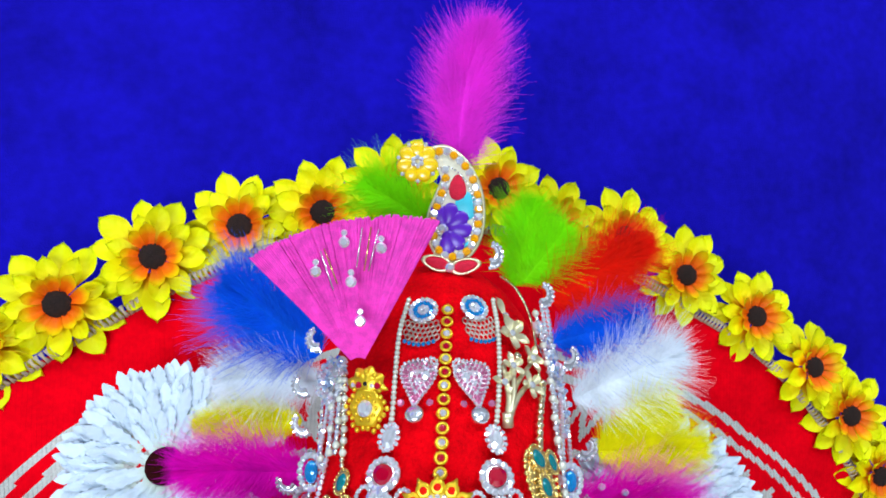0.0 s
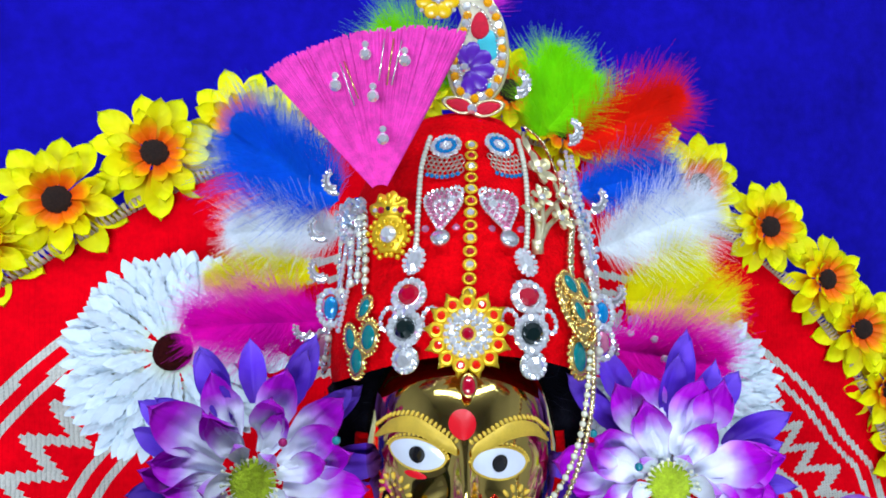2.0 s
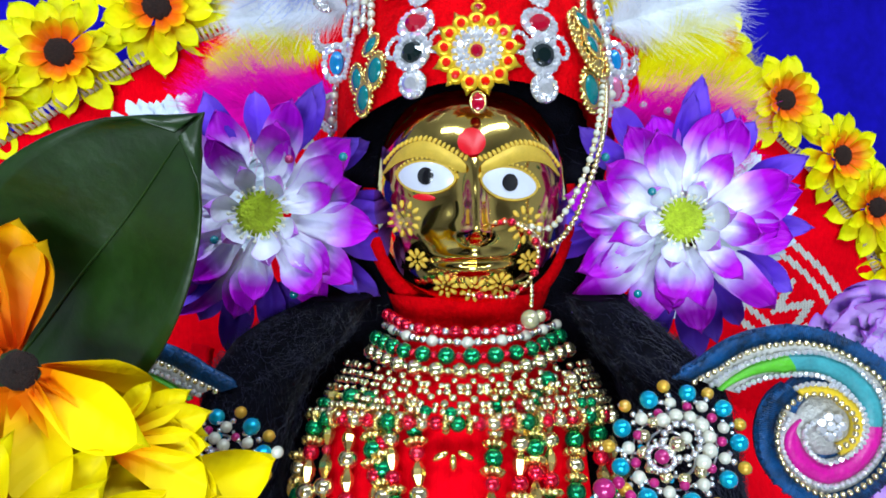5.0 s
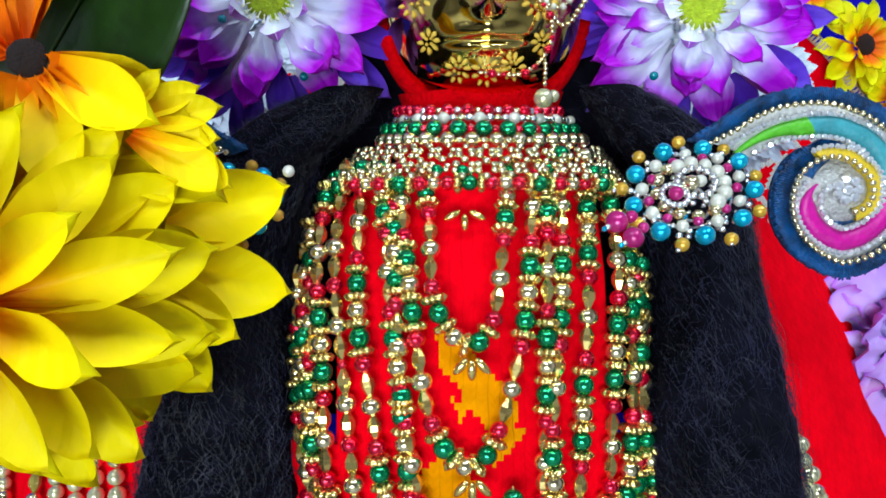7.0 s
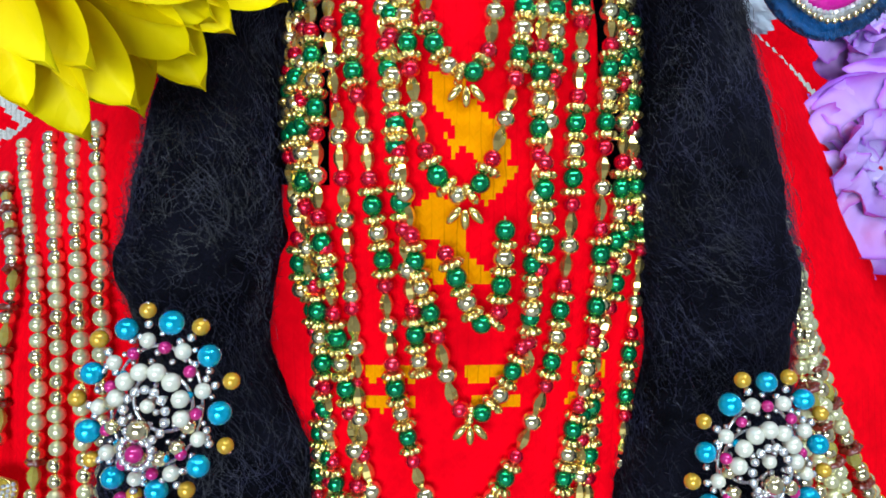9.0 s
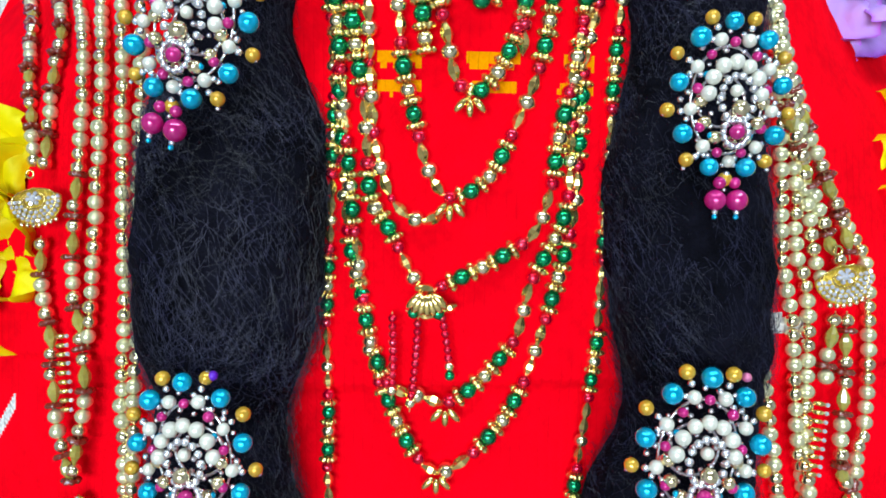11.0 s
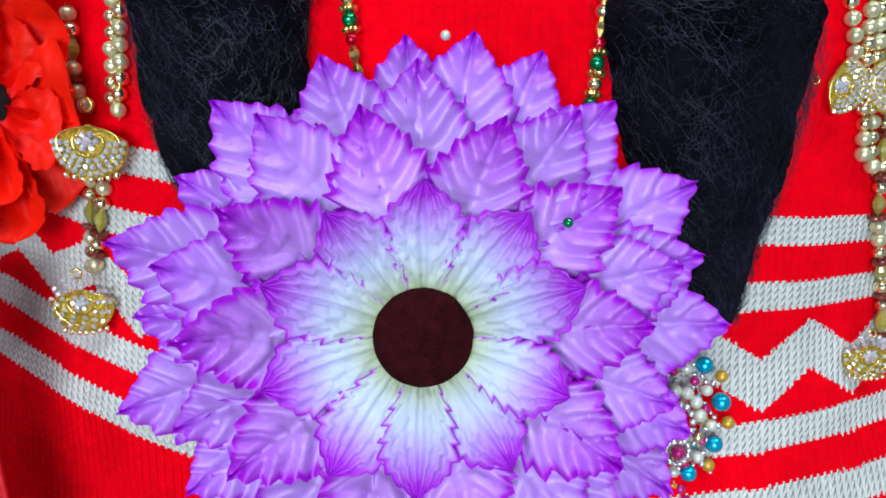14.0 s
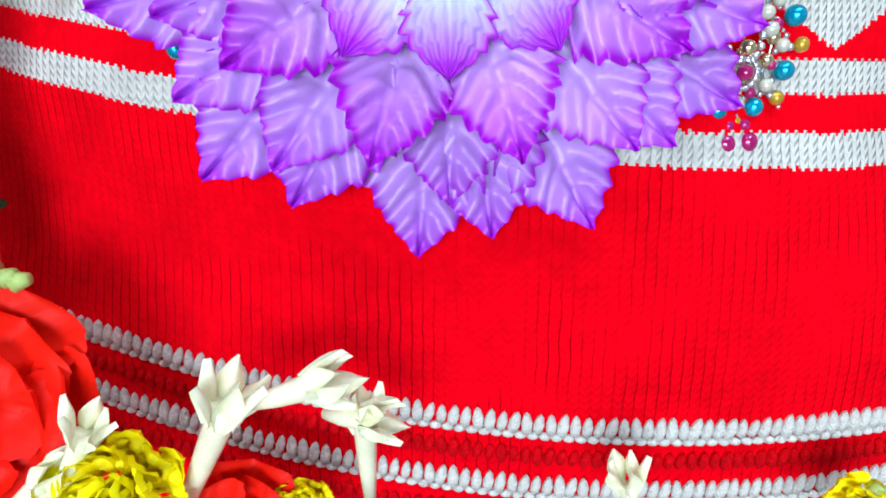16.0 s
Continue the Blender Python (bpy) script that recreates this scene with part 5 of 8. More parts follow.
def leaf(name, stem, tip, width, label, bend=0.1):
    d = Vector(tip) - Vector(stem)
    v, f, rim = petal(d.length, width, point=0.4, cup=0.08, bend=bend, ruffle=0.05, crease=0.10, base=0.5, nx=14, ny=22, sharp=2.3)
    whole = thing(name, frame_at(stem, d, (0, -1, 0)), label, "leaf")
    ob = part("blade", from_lists("blade", v, f), M_LEAF, whole)
    mid = [Vector(v[j * 15 + 7]) + Vector((0, 0, 0.0004)) for j in range(23)]
    part("midrib", from_lists("midrib", *tube(mid, lambda t: 0.0011 * (1.1 - t) * width / 0.095, 8)), M_LEAF_RIB, whole, "paler green midrib")
    mod = ob.modifiers.new("thickness", "SOLIDIFY")
    mod.thickness = 0.0008


leaf("broad_leaf", (-0.1537, 0.275, 0.7988), (-0.0640, 0.24, 0.8900), 0.073, "broad glossy dark green leaf behind the yellow flowers", -0.05)

M_RUF_YEL = petal_material("yellow_carnation_petal", [(0.0, (0.70, 0.50, 0.0)), (1.0, (0.85, 0.75, 0.0))], 0.04, width=0.01)
M_RUF_LIL = rim_colour(petal_material("lilac_carnation_petal", [(0.0, (0.60, 0.50, 0.80)), (1.0, (0.52, 0.26, 0.80))], 0.04, width=0.01), (0.45, 0.06, 0.66), 0.5, 1.2)
M_RUF_RED = petal_material("red_silk_petal", [(0.0, (0.70, 0.0, 0.0)), (0.3, (0.90, 0.004, 0.001)), (1.0, (0.93, 0.012, 0.002))], 0.05, veins=0.12, width=0.02)


def carnation(kind, p, normal, mat, size, label, group="", ruffle=0.35):
    f = thing(kind, facing(p, normal, rnd(0, 90)), label, "flower", group)
    ps = [petal_mesh("ruffled_petal", mat, length=0.04, width=0.038, point=0.75, teeth=5, tooth=0.16, cup=0.1, bend=b, ruffle=ruffle, crease=0.1, base=0.2, nx=12, seed=k * 3 + len(label)) for k, b in enumerate((0.1, 0.3, -0.1))]
    rings = ((9, 0.008, 0, 0, 1.0), (8, 0.005, 22, 0.003, 0.85), (7, 0.003, 45, 0.005, 0.65))
    for n, r, tilt, z, sc in rings:
        put_petals(f, ps, n, r * size, tilt, z, rnd(0, 30), 9, (sc * size * 0.9, sc * size * 1.1))
    return f


carnation("yellow_carnation", (-0.2370, 0.362, 0.5300), (0.3, -1, 0), M_RUF_YEL, 1.5, "yellow ruffled cloth carnation pinned at the dress's side", "carnations at the sides")
carnation("yellow_carnation", (0.2520, 0.385, 0.5450), (-0.3, -1, 0), M_RUF_YEL, 1.5, "yellow ruffled cloth carnation pinned at the dress's side", "carnations at the sides")
carnation("lilac_carnation", (0.2292, 0.4, 0.6929), (-0.25, -1, 0.1), M_RUF_LIL, 1.2, "lilac ruffled silk carnation on the red dress")
carnation("lilac_carnation", (0.2509, 0.45, 0.7785), (-0.25, -1, 0.1), M_RUF_LIL, 0.85, "lilac ruffled silk carnation on the red cloth")
HIB_P = [petal_mesh("hibiscus_petal", M_RUF_RED, length=0.05, width=0.062, point=0.72, teeth=7, tooth=0.07, cup=0.06, bend=b, ruffle=0.13, crease=0.05, base=0.35, nx=16, ny=28, sharp=2.6, seed=k * 5 + 2) for k, b in enumerate((0.0, -0.12, 0.10))]


def hibiscus(p, normal, size):
    f = thing("red_hibiscus", facing(p, normal, rnd(0, 60)), "red silk hibiscus with broad soft petals before the hem", "flower", "red silk flowers")
    for n, r, tilt, z, sc in ((5, 0.004, -6, 0.0, 1.0), (5, 0.003, 4, 0.004, 0.86), (4, 0.002, 14, 0.007, 0.62), (3, 0.001, 34, 0.009, 0.36)):
        put_petals(f, HIB_P, n, r * size, tilt, z * size, rnd(0, 60), 6, (sc * size * 0.94, sc * size * 1.06))


hibiscus((-0.1810, 0.195, 0.1010), (0.15, -1, 0.35), 0.92)
hibiscus((-0.0871, 0.19, 0.0560), (0.0, -1, 0.5), 0.52)

# ---- beads ----
def bead_shape(key, mat, sx, sy, sz, sides=12, rings=8, smooth=True):
    me = from_lists(key, *ball(sides, rings, sx, sy, sz), smooth=smooth)
    me.materials.append(mat)
    return me


def rondelle(key, mat, r, ball_r, n=9):
    """A flat beaded spacer: a ring whose rim swells n times."""
    verts, faces, m, sides = [], [], n * 4, 6
    for i in range(m):
        a = 2 * math.pi * i / m
        w = 0.6 + 0.4 * abs(math.cos(a * n / 2))
        for k in range(sides):
            b = 2 * math.pi * k / sides
            q = r - ball_r * 0.4 + ball_r * w * 1.5 * math.cos(b)
            verts.append(Vector((q * math.cos(a), ball_r * w * 1.1 * math.sin(b), q * math.sin(a))))
    for i in range(m):
        for k in range(sides):
            j, l = (i + 1) % m, (k + 1) % sides
            faces.append((i * sides + k, i * sides + l, j * sides + l, j * sides + k))
    me = from_lists(key, verts, faces)
    me.materials.append(mat)
    return me


def barrel(key, mat, r, h, n=6):
    v, f = lathe([(r * 0.35, -h), (r, -h * 0.25), (r, h * 0.25), (r * 0.35, h)], n)
    me = from_lists(key, v, f, smooth=False)
    me.materials.append(mat)
    return me


# kind: mesh, length along the string
BEAD = {
    "G": (bead_shape("green_bead", M_GREEN_BEAD, 0.0027, 0.0027, 0.0027, 12, 7), 0.0050),
    "R": (bead_shape("red_bead", M_RED_BEAD, 0.0024, 0.0023, 0.0024, 12, 7), 0.0041),
    "C": (bead_shape("champagne_bead", M_CHAMPAGNE, 0.0027, 0.0025, 0.0027), 0.0047),
    "o": (rondelle("gold_spacer", M_GOLD, 0.0023, 0.0011, 9), 0.0021),
    "b": (barrel("gold_barrel", M_GOLD, 0.0018, 0.0032), 0.0060),
    "P": (bead_shape("pearl", M_PEARL, 0.0033, 0.0032, 0.0033, 14, 9), 0.0064),
    "M": (bead_shape("metal_pearl", M_CHAMPAGNE, 0.0032, 0.0030, 0.0032, 14, 9), 0.0060),
    "W": (bead_shape("white_bead", M_PEARL_WHITE, 0.0019, 0.0019, 0.0019, 10, 7), 0.0037),
    "s": (bead_shape("silver_bead", M_SILVER, 0.0014, 0.0014, 0.0014, 8, 6), 0.0027),
    "g": (bead_shape("small_gold_bead", M_CHAMPAGNE, 0.0013, 0.0013, 0.0013, 8, 6), 0.0025),
    "B": (rondelle("brown_disc", M_BROWN_BEAD, 0.0030, 0.0013, 7), 0.0027),
    "O": (barrel("olive_drop", M_OLIVE_BEAD, 0.0026, 0.0045, 8), 0.0088),
    "r": (bead_shape("tiny_red_bead", M_RED_BEAD, 0.0014, 0.0014, 0.0014, 8, 6), 0.0027),
    "c": (gem_mesh("string_crystal", 0.0014, 0.0012, M_CRYSTAL, 8), 0.0027),
}
M_STRING = material("thread", (0.5, 0.36, 0.12), rough=0.6, vary=0.1)


def bead_string(parent, points, pattern, scale=1.0, start=0, jitter=0.0):
    """Thread beads of a pattern along a smooth line."""
    line = catmull(points, 10)
    part("thread", from_lists("thread", *tube(line, 0.0003, 4)), M_STRING, parent)
    lengths = [0.0]
    for a, b in zip(line, line[1:]):
        lengths.append(lengths[-1] + (b - a).length)
    at, k = 0.001, start
    while True:
        mesh, size = BEAD[pattern[k % len(pattern)]]
        size *= scale
        mid = at + size / 2
        if mid > lengths[-1]:
            break
        i = max(0, min(int(np.searchsorted(lengths, mid)) - 1, len(line) - 2))
        span = max(lengths[i + 1] - lengths[i], 1e-9)
        p = line[i].lerp(line[i + 1], (mid - lengths[i]) / span)
        p = p + Vector((rnd(-1, 1), rnd(-1, 1), 0)) * jitter
        way = line[i + 1] - line[i]
        m = frame_at(p, way, (0, -1, 0.02)) if pattern[k % len(pattern)] == "c" else frame_at(p, way, (0, -1, 0.02)) @ Matrix.Rotation(rnd(0, 6), 4, "Y")
        part("bead", mesh, None, parent, m=m @ Matrix.Scale(scale * rnd(0.95, 1.05), 4))
        at += size
        k += 1


def pendant_leaves(parent, p, n=3, size=1.0, spread=40):
    """A cluster of gold leaf beads."""
    me = shared("gold_leaf_bead", lambda: ball(8, 6, 0.0017, 0.0038, 0.0016), M_GOLD)
    for k in range(n):
        a = radians(-90 + (k - (n - 1) / 2) * spread)
        way = Vector((math.cos(a), 0, math.sin(a)))
        part("leaf_bead", me, None, parent, m=frame_at(Vector(p) + way * 0.006 * size + Vector((0, -0.002, 0)), way, (0, -1, 0)) @ Matrix.Scale(size, 4))


MAIN = "oGoCoGoRbCbR"
THIN = "bCbrbCbR"


def necklace(points, pattern, leaves=None, start=0, scale=1.12, label="long necklace of gold, red and green beads over the dress"):
    f = thing("necklace", Matrix.Identity(4), label, "necklace", "bead necklaces on the dress")
    bead_string(f, points, pattern, scale * 1.27, start)
    if leaves:
        pendant_leaves(f, leaves)
    return f


necklace([(-0.011, 0.3178, 0.7921), (-0.008, 0.3008, 0.7681), (-0.0072, 0.2877, 0.7483), (-0.0026, 0.2844, 0.7351), (0.0055, 0.2829, 0.7285), (0.0134, 0.285, 0.7351), (0.0172, 0.2919, 0.7542), (0.0206, 0.3083, 0.777), (0.0226, 0.3196, 0.7927)], MAIN, (0.0062, 0.2815, 0.7267), 3)
necklace([(-0.0194, 0.3198, 0.7923), (-0.0177, 0.3027, 0.7682), (-0.0151, 0.2892, 0.7482), (-0.0129, 0.2845, 0.7293), (-0.0097, 0.2793, 0.7087), (-0.0035, 0.2773, 0.6935), (0.0058, 0.2776, 0.6866), (0.0135, 0.2776, 0.6955), (0.0207, 0.282, 0.7162), (0.0255, 0.2878, 0.737), (0.0291, 0.3019, 0.7646), (0.0323, 0.3228, 0.7933)], MAIN, (0.0058, 0.2767, 0.6848), 7)
necklace([(-0.0275, 0.3223, 0.7927), (-0.0241, 0.3016, 0.7641), (-0.022, 0.2886, 0.7386), (-0.0179, 0.2808, 0.7084), (-0.0154, 0.2789, 0.6891), (-0.0129, 0.2794, 0.6723), (-0.0102, 0.2799, 0.6563), (-0.0047, 0.2804, 0.6403), (-0.0014, 0.2809, 0.6273), (0.002, 0.2815, 0.6116), (0.0088, 0.2819, 0.6048), (0.0175, 0.2821, 0.6104), (0.026, 0.2821, 0.6273), (0.0323, 0.282, 0.6543), (0.0349, 0.2818, 0.6713), (0.034, 0.2809, 0.6968), (0.0379, 0.289, 0.7292), (0.0408, 0.3041, 0.7628), (0.0434, 0.3271, 0.7941)], MAIN, (0.0083, 0.2809, 0.6044), 1)
necklace([(-0.0032, 0.2762, 0.67), (0.0004, 0.2764, 0.6644), (0.006, 0.2771, 0.6506), (0.011, 0.2776, 0.6416), (0.0172, 0.2779, 0.6421), (0.0186, 0.2776, 0.652), (0.0199, 0.2772, 0.6677), (0.0199, 0.2767, 0.6799)], "RoGoCoGo")
necklace([(-0.0346, 0.3249, 0.7931), (-0.0347, 0.3046, 0.7643), (-0.034, 0.2904, 0.7346), (-0.0289, 0.2825, 0.7061), (-0.0269, 0.2812, 0.6845), (-0.0232, 0.2815, 0.664), (-0.0219, 0.2822, 0.6427), (-0.0209, 0.2824, 0.6342), (-0.0194, 0.283, 0.6163), (-0.0141, 0.2835, 0.5935), (-0.0092, 0.2839, 0.5749), (0.0007, 0.2841, 0.5619), (0.0163, 0.2843, 0.5699), (0.0262, 0.2843, 0.5885), (0.0355, 0.2846, 0.6115), (0.0397, 0.2847, 0.6296), (0.0426, 0.2845, 0.6542), (0.0445, 0.2844, 0.6756), (0.0458, 0.2867, 0.7097), (0.0492, 0.2969, 0.7448), (0.0536, 0.3302, 0.7926)], MAIN, (0.0007, 0.2832, 0.5613), 5)
necklace([(-0.042, 0.328, 0.7935), (-0.0434, 0.3003, 0.7541), (-0.0392, 0.2875, 0.7152), (-0.0369, 0.2836, 0.6839), (-0.0348, 0.2844, 0.6492), (-0.0351, 0.2843, 0.6522), (-0.0337, 0.2849, 0.6299), (-0.0315, 0.2858, 0.5888), (-0.0243, 0.2859, 0.5618), (-0.0122, 0.2856, 0.5518), (-0.0005, 0.2853, 0.5557)], THIN)
necklace([(-0.0484, 0.3234, 0.7844), (-0.0502, 0.3022, 0.7541), (-0.0473, 0.2902, 0.7188), (-0.0466, 0.2855, 0.6833), (-0.0434, 0.2856, 0.6541), (-0.0441, 0.2853, 0.67), (-0.0408, 0.2857, 0.6345), (-0.035, 0.286, 0.5934), (-0.0332, 0.2866, 0.5629), (-0.024, 0.2863, 0.5462), (-0.016, 0.2864, 0.5305), (-0.0082, 0.2864, 0.5219), (0.0113, 0.2862, 0.5302), (0.0267, 0.2867, 0.5389), (0.0374, 0.2873, 0.5478), (0.0433, 0.2875, 0.5645), (0.0465, 0.2875, 0.5881), (0.0532, 0.2881, 0.6229), (0.0567, 0.2883, 0.657), (0.0561, 0.288, 0.6746), (0.0581, 0.2924, 0.715), (0.0614, 0.3029, 0.7488), (0.0621, 0.3298, 0.7862)], MAIN, None, 4)
necklace([(-0.0545, 0.3169, 0.7712), (-0.0525, 0.2914, 0.7146), (-0.0509, 0.2878, 0.6639), (-0.0486, 0.2876, 0.6505), (-0.0419, 0.2884, 0.5657), (-0.037, 0.2888, 0.5242), (-0.0332, 0.2891, 0.4991), (-0.0243, 0.2875, 0.4793), (-0.0117, 0.2869, 0.4747), (-0.0005, 0.2866, 0.4719), (0.0106, 0.287, 0.4776), (0.0227, 0.288, 0.4902), (0.0311, 0.2889, 0.5028), (0.0366, 0.2887, 0.5255), (0.0504, 0.2896, 0.5551), (0.0517, 0.2892, 0.5864), (0.0531, 0.2891, 0.6215), (0.0634, 0.2909, 0.6737), (0.0659, 0.2987, 0.7246), (0.0678, 0.3217, 0.7705)], MAIN, (0.0002, 0.2856, 0.4715), 2)
necklace([(-0.0566, 0.3124, 0.7626), (-0.0548, 0.292, 0.7105), (-0.054, 0.2897, 0.6525), (-0.05, 0.2888, 0.6529), (-0.0461, 0.2893, 0.5967), (-0.0433, 0.2899, 0.5487), (-0.0371, 0.2899, 0.519), (-0.032, 0.2894, 0.4889), (-0.0242, 0.2881, 0.4702), (-0.0152, 0.2868, 0.4514), (-0.0038, 0.286, 0.4402), (0.0087, 0.2863, 0.4455), (0.0234, 0.2876, 0.4609), (0.0331, 0.2889, 0.4773), (0.0402, 0.2905, 0.4975), (0.048, 0.2908, 0.5253), (0.0543, 0.2911, 0.555), (0.0556, 0.2908, 0.5865), (0.057, 0.2908, 0.6218), (0.0673, 0.293, 0.6731), (0.0692, 0.3008, 0.7244), (0.0713, 0.3211, 0.7662)], "bCbRoGoCoGoR", (-0.0033, 0.285, 0.4406), 0)
# the longest strand hangs down behind the lilac flower
LONG = "bCbRoGoCoGoRb"
necklace([(-0.0587, 0.307, 0.7542), (-0.0569, 0.2897, 0.6946), (-0.0525, 0.289, 0.6708), (-0.0491, 0.2894, 0.6165), (-0.0501, 0.2905, 0.56), (-0.0526, 0.2916, 0.5084), (-0.0516, 0.29, 0.4696), (-0.0517, 0.2881, 0.4347), (-0.05, 0.2863, 0.4041), (-0.0457, 0.2802, 0.3724), (-0.0414, 0.277, 0.3581), (-0.0362, 0.2733, 0.3409)], LONG, scale=0.95)
necklace([(0.0727, 0.3137, 0.7553), (0.07, 0.2939, 0.6941), (0.0736, 0.2949, 0.6718), (0.0698, 0.2936, 0.616), (0.0691, 0.2934, 0.5682), (0.0672, 0.2935, 0.5063), (0.0674, 0.2935, 0.5013), (0.0637, 0.2914, 0.4718), (0.0582, 0.2886, 0.4318), (0.054, 0.2847, 0.3913), (0.0514, 0.2781, 0.3597), (0.0464, 0.2739, 0.3407)], LONG, start=5, scale=0.95)
necklace([(-0.0224, 0.3203, 0.7904), (-0.0202, 0.2912, 0.7482), (-0.0186, 0.2813, 0.7083), (-0.0149, 0.2803, 0.6665), (-0.0099, 0.2818, 0.6212)], MAIN, None, 9)
necklace([(0.0376, 0.3242, 0.7915), (0.0339, 0.2936, 0.7486), (0.0322, 0.2831, 0.7082), (0.0307, 0.2819, 0.666), (0.0296, 0.2832, 0.6204)], MAIN, None, 1)
# loose red tassels and a gold bar hanging from one necklace
tas = thing("gold_tassel", Matrix.Identity(4), "row of gold petals with hanging strings of small red beads", "pendant")
bead_string(tas, [(-0.0174, 0.2825, 0.5134), (-0.0073, 0.282, 0.5112), (0.0023, 0.2825, 0.5151)], "GbGbG", 1.0)
for a, b, beads in (((-0.0231, 0.283, 0.5126), (-0.0232, 0.283, 0.474), "RRRRRRRRRCG"), ((-0.012, 0.283, 0.5105), (-0.0154, 0.283, 0.4683), "RRRRRRRRRRCG"), ((-0.0021, 0.283, 0.513), (0.0021, 0.283, 0.4831), "RRRRRRCG")):
    bead_string(tas, [a, Vector(a).lerp(Vector(b), 0.5) + Vector((0.0006, 0, 0)), b], beads, 0.86)
pendant_leaves(tas, (-0.0082, 0.2815, 0.5236), 7, 1.25, 15)

# collar of many rows
def collar_row(pts, pattern, scale=1.0, start=0):
    f = thing("choker", Matrix.Identity(4), "row of gold, green and red beads close round the neck", "necklace", "choker rows at the neck")
    bead_string(f, pts, pattern, scale, start)


collar_row([(-0.0253, 0.375, 0.8145), (-0.0106, 0.345, 0.8126), (0.0117, 0.336, 0.8120), (0.0335, 0.345, 0.8117), (0.0513, 0.375, 0.8130)], "RgRs", 1.25)
collar_row([(-0.0258, 0.37, 0.8100), (-0.0105, 0.34, 0.8093), (0.0114, 0.33, 0.8088), (0.0329, 0.34, 0.8085), (0.0544, 0.37, 0.8086)], "sgsW", 1.3)
collar_row([(-0.0301, 0.365, 0.8055), (-0.0126, 0.333, 0.8050), (0.0112, 0.325, 0.8042), (0.0347, 0.335, 0.8038), (0.0549, 0.365, 0.8041)], "Gr", 1.3)
collar_row([(-0.0318, 0.36, 0.8003), (-0.0136, 0.328, 0.8000), (0.0109, 0.319, 0.7995), (0.035, 0.328, 0.7991), (0.0588, 0.36, 0.7993)], "Cg", 1.32)
collar_row([(-0.0520, 0.325, 0.7800), (-0.0400, 0.315, 0.7835), (-0.0217, 0.309, 0.7838), (0.0101, 0.303, 0.7840), (0.0401, 0.309, 0.7829), (0.0580, 0.316, 0.7822), (0.0700, 0.325, 0.7790)], "RoGoRC", 1.2)


def bead_lattice():
    """Diamond net of gold seed beads between the fourth choker row and the strands."""
    top = catmull([(-0.0400, 0.352, 0.7965), (-0.0318, 0.343, 0.7972), (-0.0136, 0.322, 0.7978), (0.0109, 0.3135, 0.7973), (0.035, 0.322, 0.7969), (0.0588, 0.343, 0.7962), (0.0650, 0.352, 0.7950)], 12)
    low = catmull([(-0.0520, 0.328, 0.7830), (-0.0400, 0.313, 0.7860), (-0.0217, 0.307, 0.7868), (0.0101, 0.301, 0.7868), (0.0401, 0.307, 0.7858), (0.0580, 0.314, 0.7850), (0.0700, 0.328, 0.7815)], 12)
    f = thing("bead_collar", Matrix.Identity(4), "net of small gold and green seed beads below the chokers", "necklace")
    gold, green = [[], []], [[], []]
    cols, rows = 64, 6
    for i in range(cols + 1):
        u = i / cols * (len(top) - 1)
        k = min(int(u), len(top) - 2)
        a, b = top[k].lerp(top[k + 1], u - k), low[k].lerp(low[k + 1], u - k)
        for j in range(rows + 1):
            p = a.lerp(b, j / rows) + Vector((rnd(-0.0003, 0.0003), rnd(-0.0006, 0.0004), rnd(-0.0003, 0.0003)))
            if (i + j) % 3 == 0 or (i - j) % 3 == 0:
                r = rnd(0.0013, 0.0018)
                add(gold, moved(ball(8, 6, r, r, r), Matrix.Translation(p)))
            elif j == 5 and i % 8 in (3, 6):
                add(green, moved(ball(10, 7, 0.0023, 0.0021, 0.0023), Matrix.Translation(p + Vector((0, -0.001, 0)))))
    for name, vf, mat in (("gold_seed_net", gold, M_CHAMPAGNE), ("green_seed_row", green, M_GREEN_BEAD)):
        part(name, from_lists(name, *vf), mat, f)["kind"] = "stuff"


bead_lattice()
small = thing("gold_pendant", Matrix.Identity(4), "small gold leaf pendant at the throat", "pendant")
pendant_leaves(small, (0.0048, 0.3054, 0.7747), 3, 0.9, 60)

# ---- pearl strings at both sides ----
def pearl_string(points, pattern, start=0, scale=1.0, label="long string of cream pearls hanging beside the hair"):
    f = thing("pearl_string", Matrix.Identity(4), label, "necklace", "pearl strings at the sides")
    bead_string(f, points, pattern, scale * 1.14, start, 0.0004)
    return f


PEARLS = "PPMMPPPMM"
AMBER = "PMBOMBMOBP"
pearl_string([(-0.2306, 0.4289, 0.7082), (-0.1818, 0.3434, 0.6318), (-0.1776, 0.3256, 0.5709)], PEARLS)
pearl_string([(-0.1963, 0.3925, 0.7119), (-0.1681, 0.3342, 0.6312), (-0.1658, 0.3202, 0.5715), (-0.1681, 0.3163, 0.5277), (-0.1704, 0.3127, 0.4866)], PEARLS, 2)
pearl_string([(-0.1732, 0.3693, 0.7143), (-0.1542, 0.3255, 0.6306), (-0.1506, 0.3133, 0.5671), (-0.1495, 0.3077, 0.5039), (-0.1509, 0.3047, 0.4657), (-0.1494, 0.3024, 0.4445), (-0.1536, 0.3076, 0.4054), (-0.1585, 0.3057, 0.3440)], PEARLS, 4)
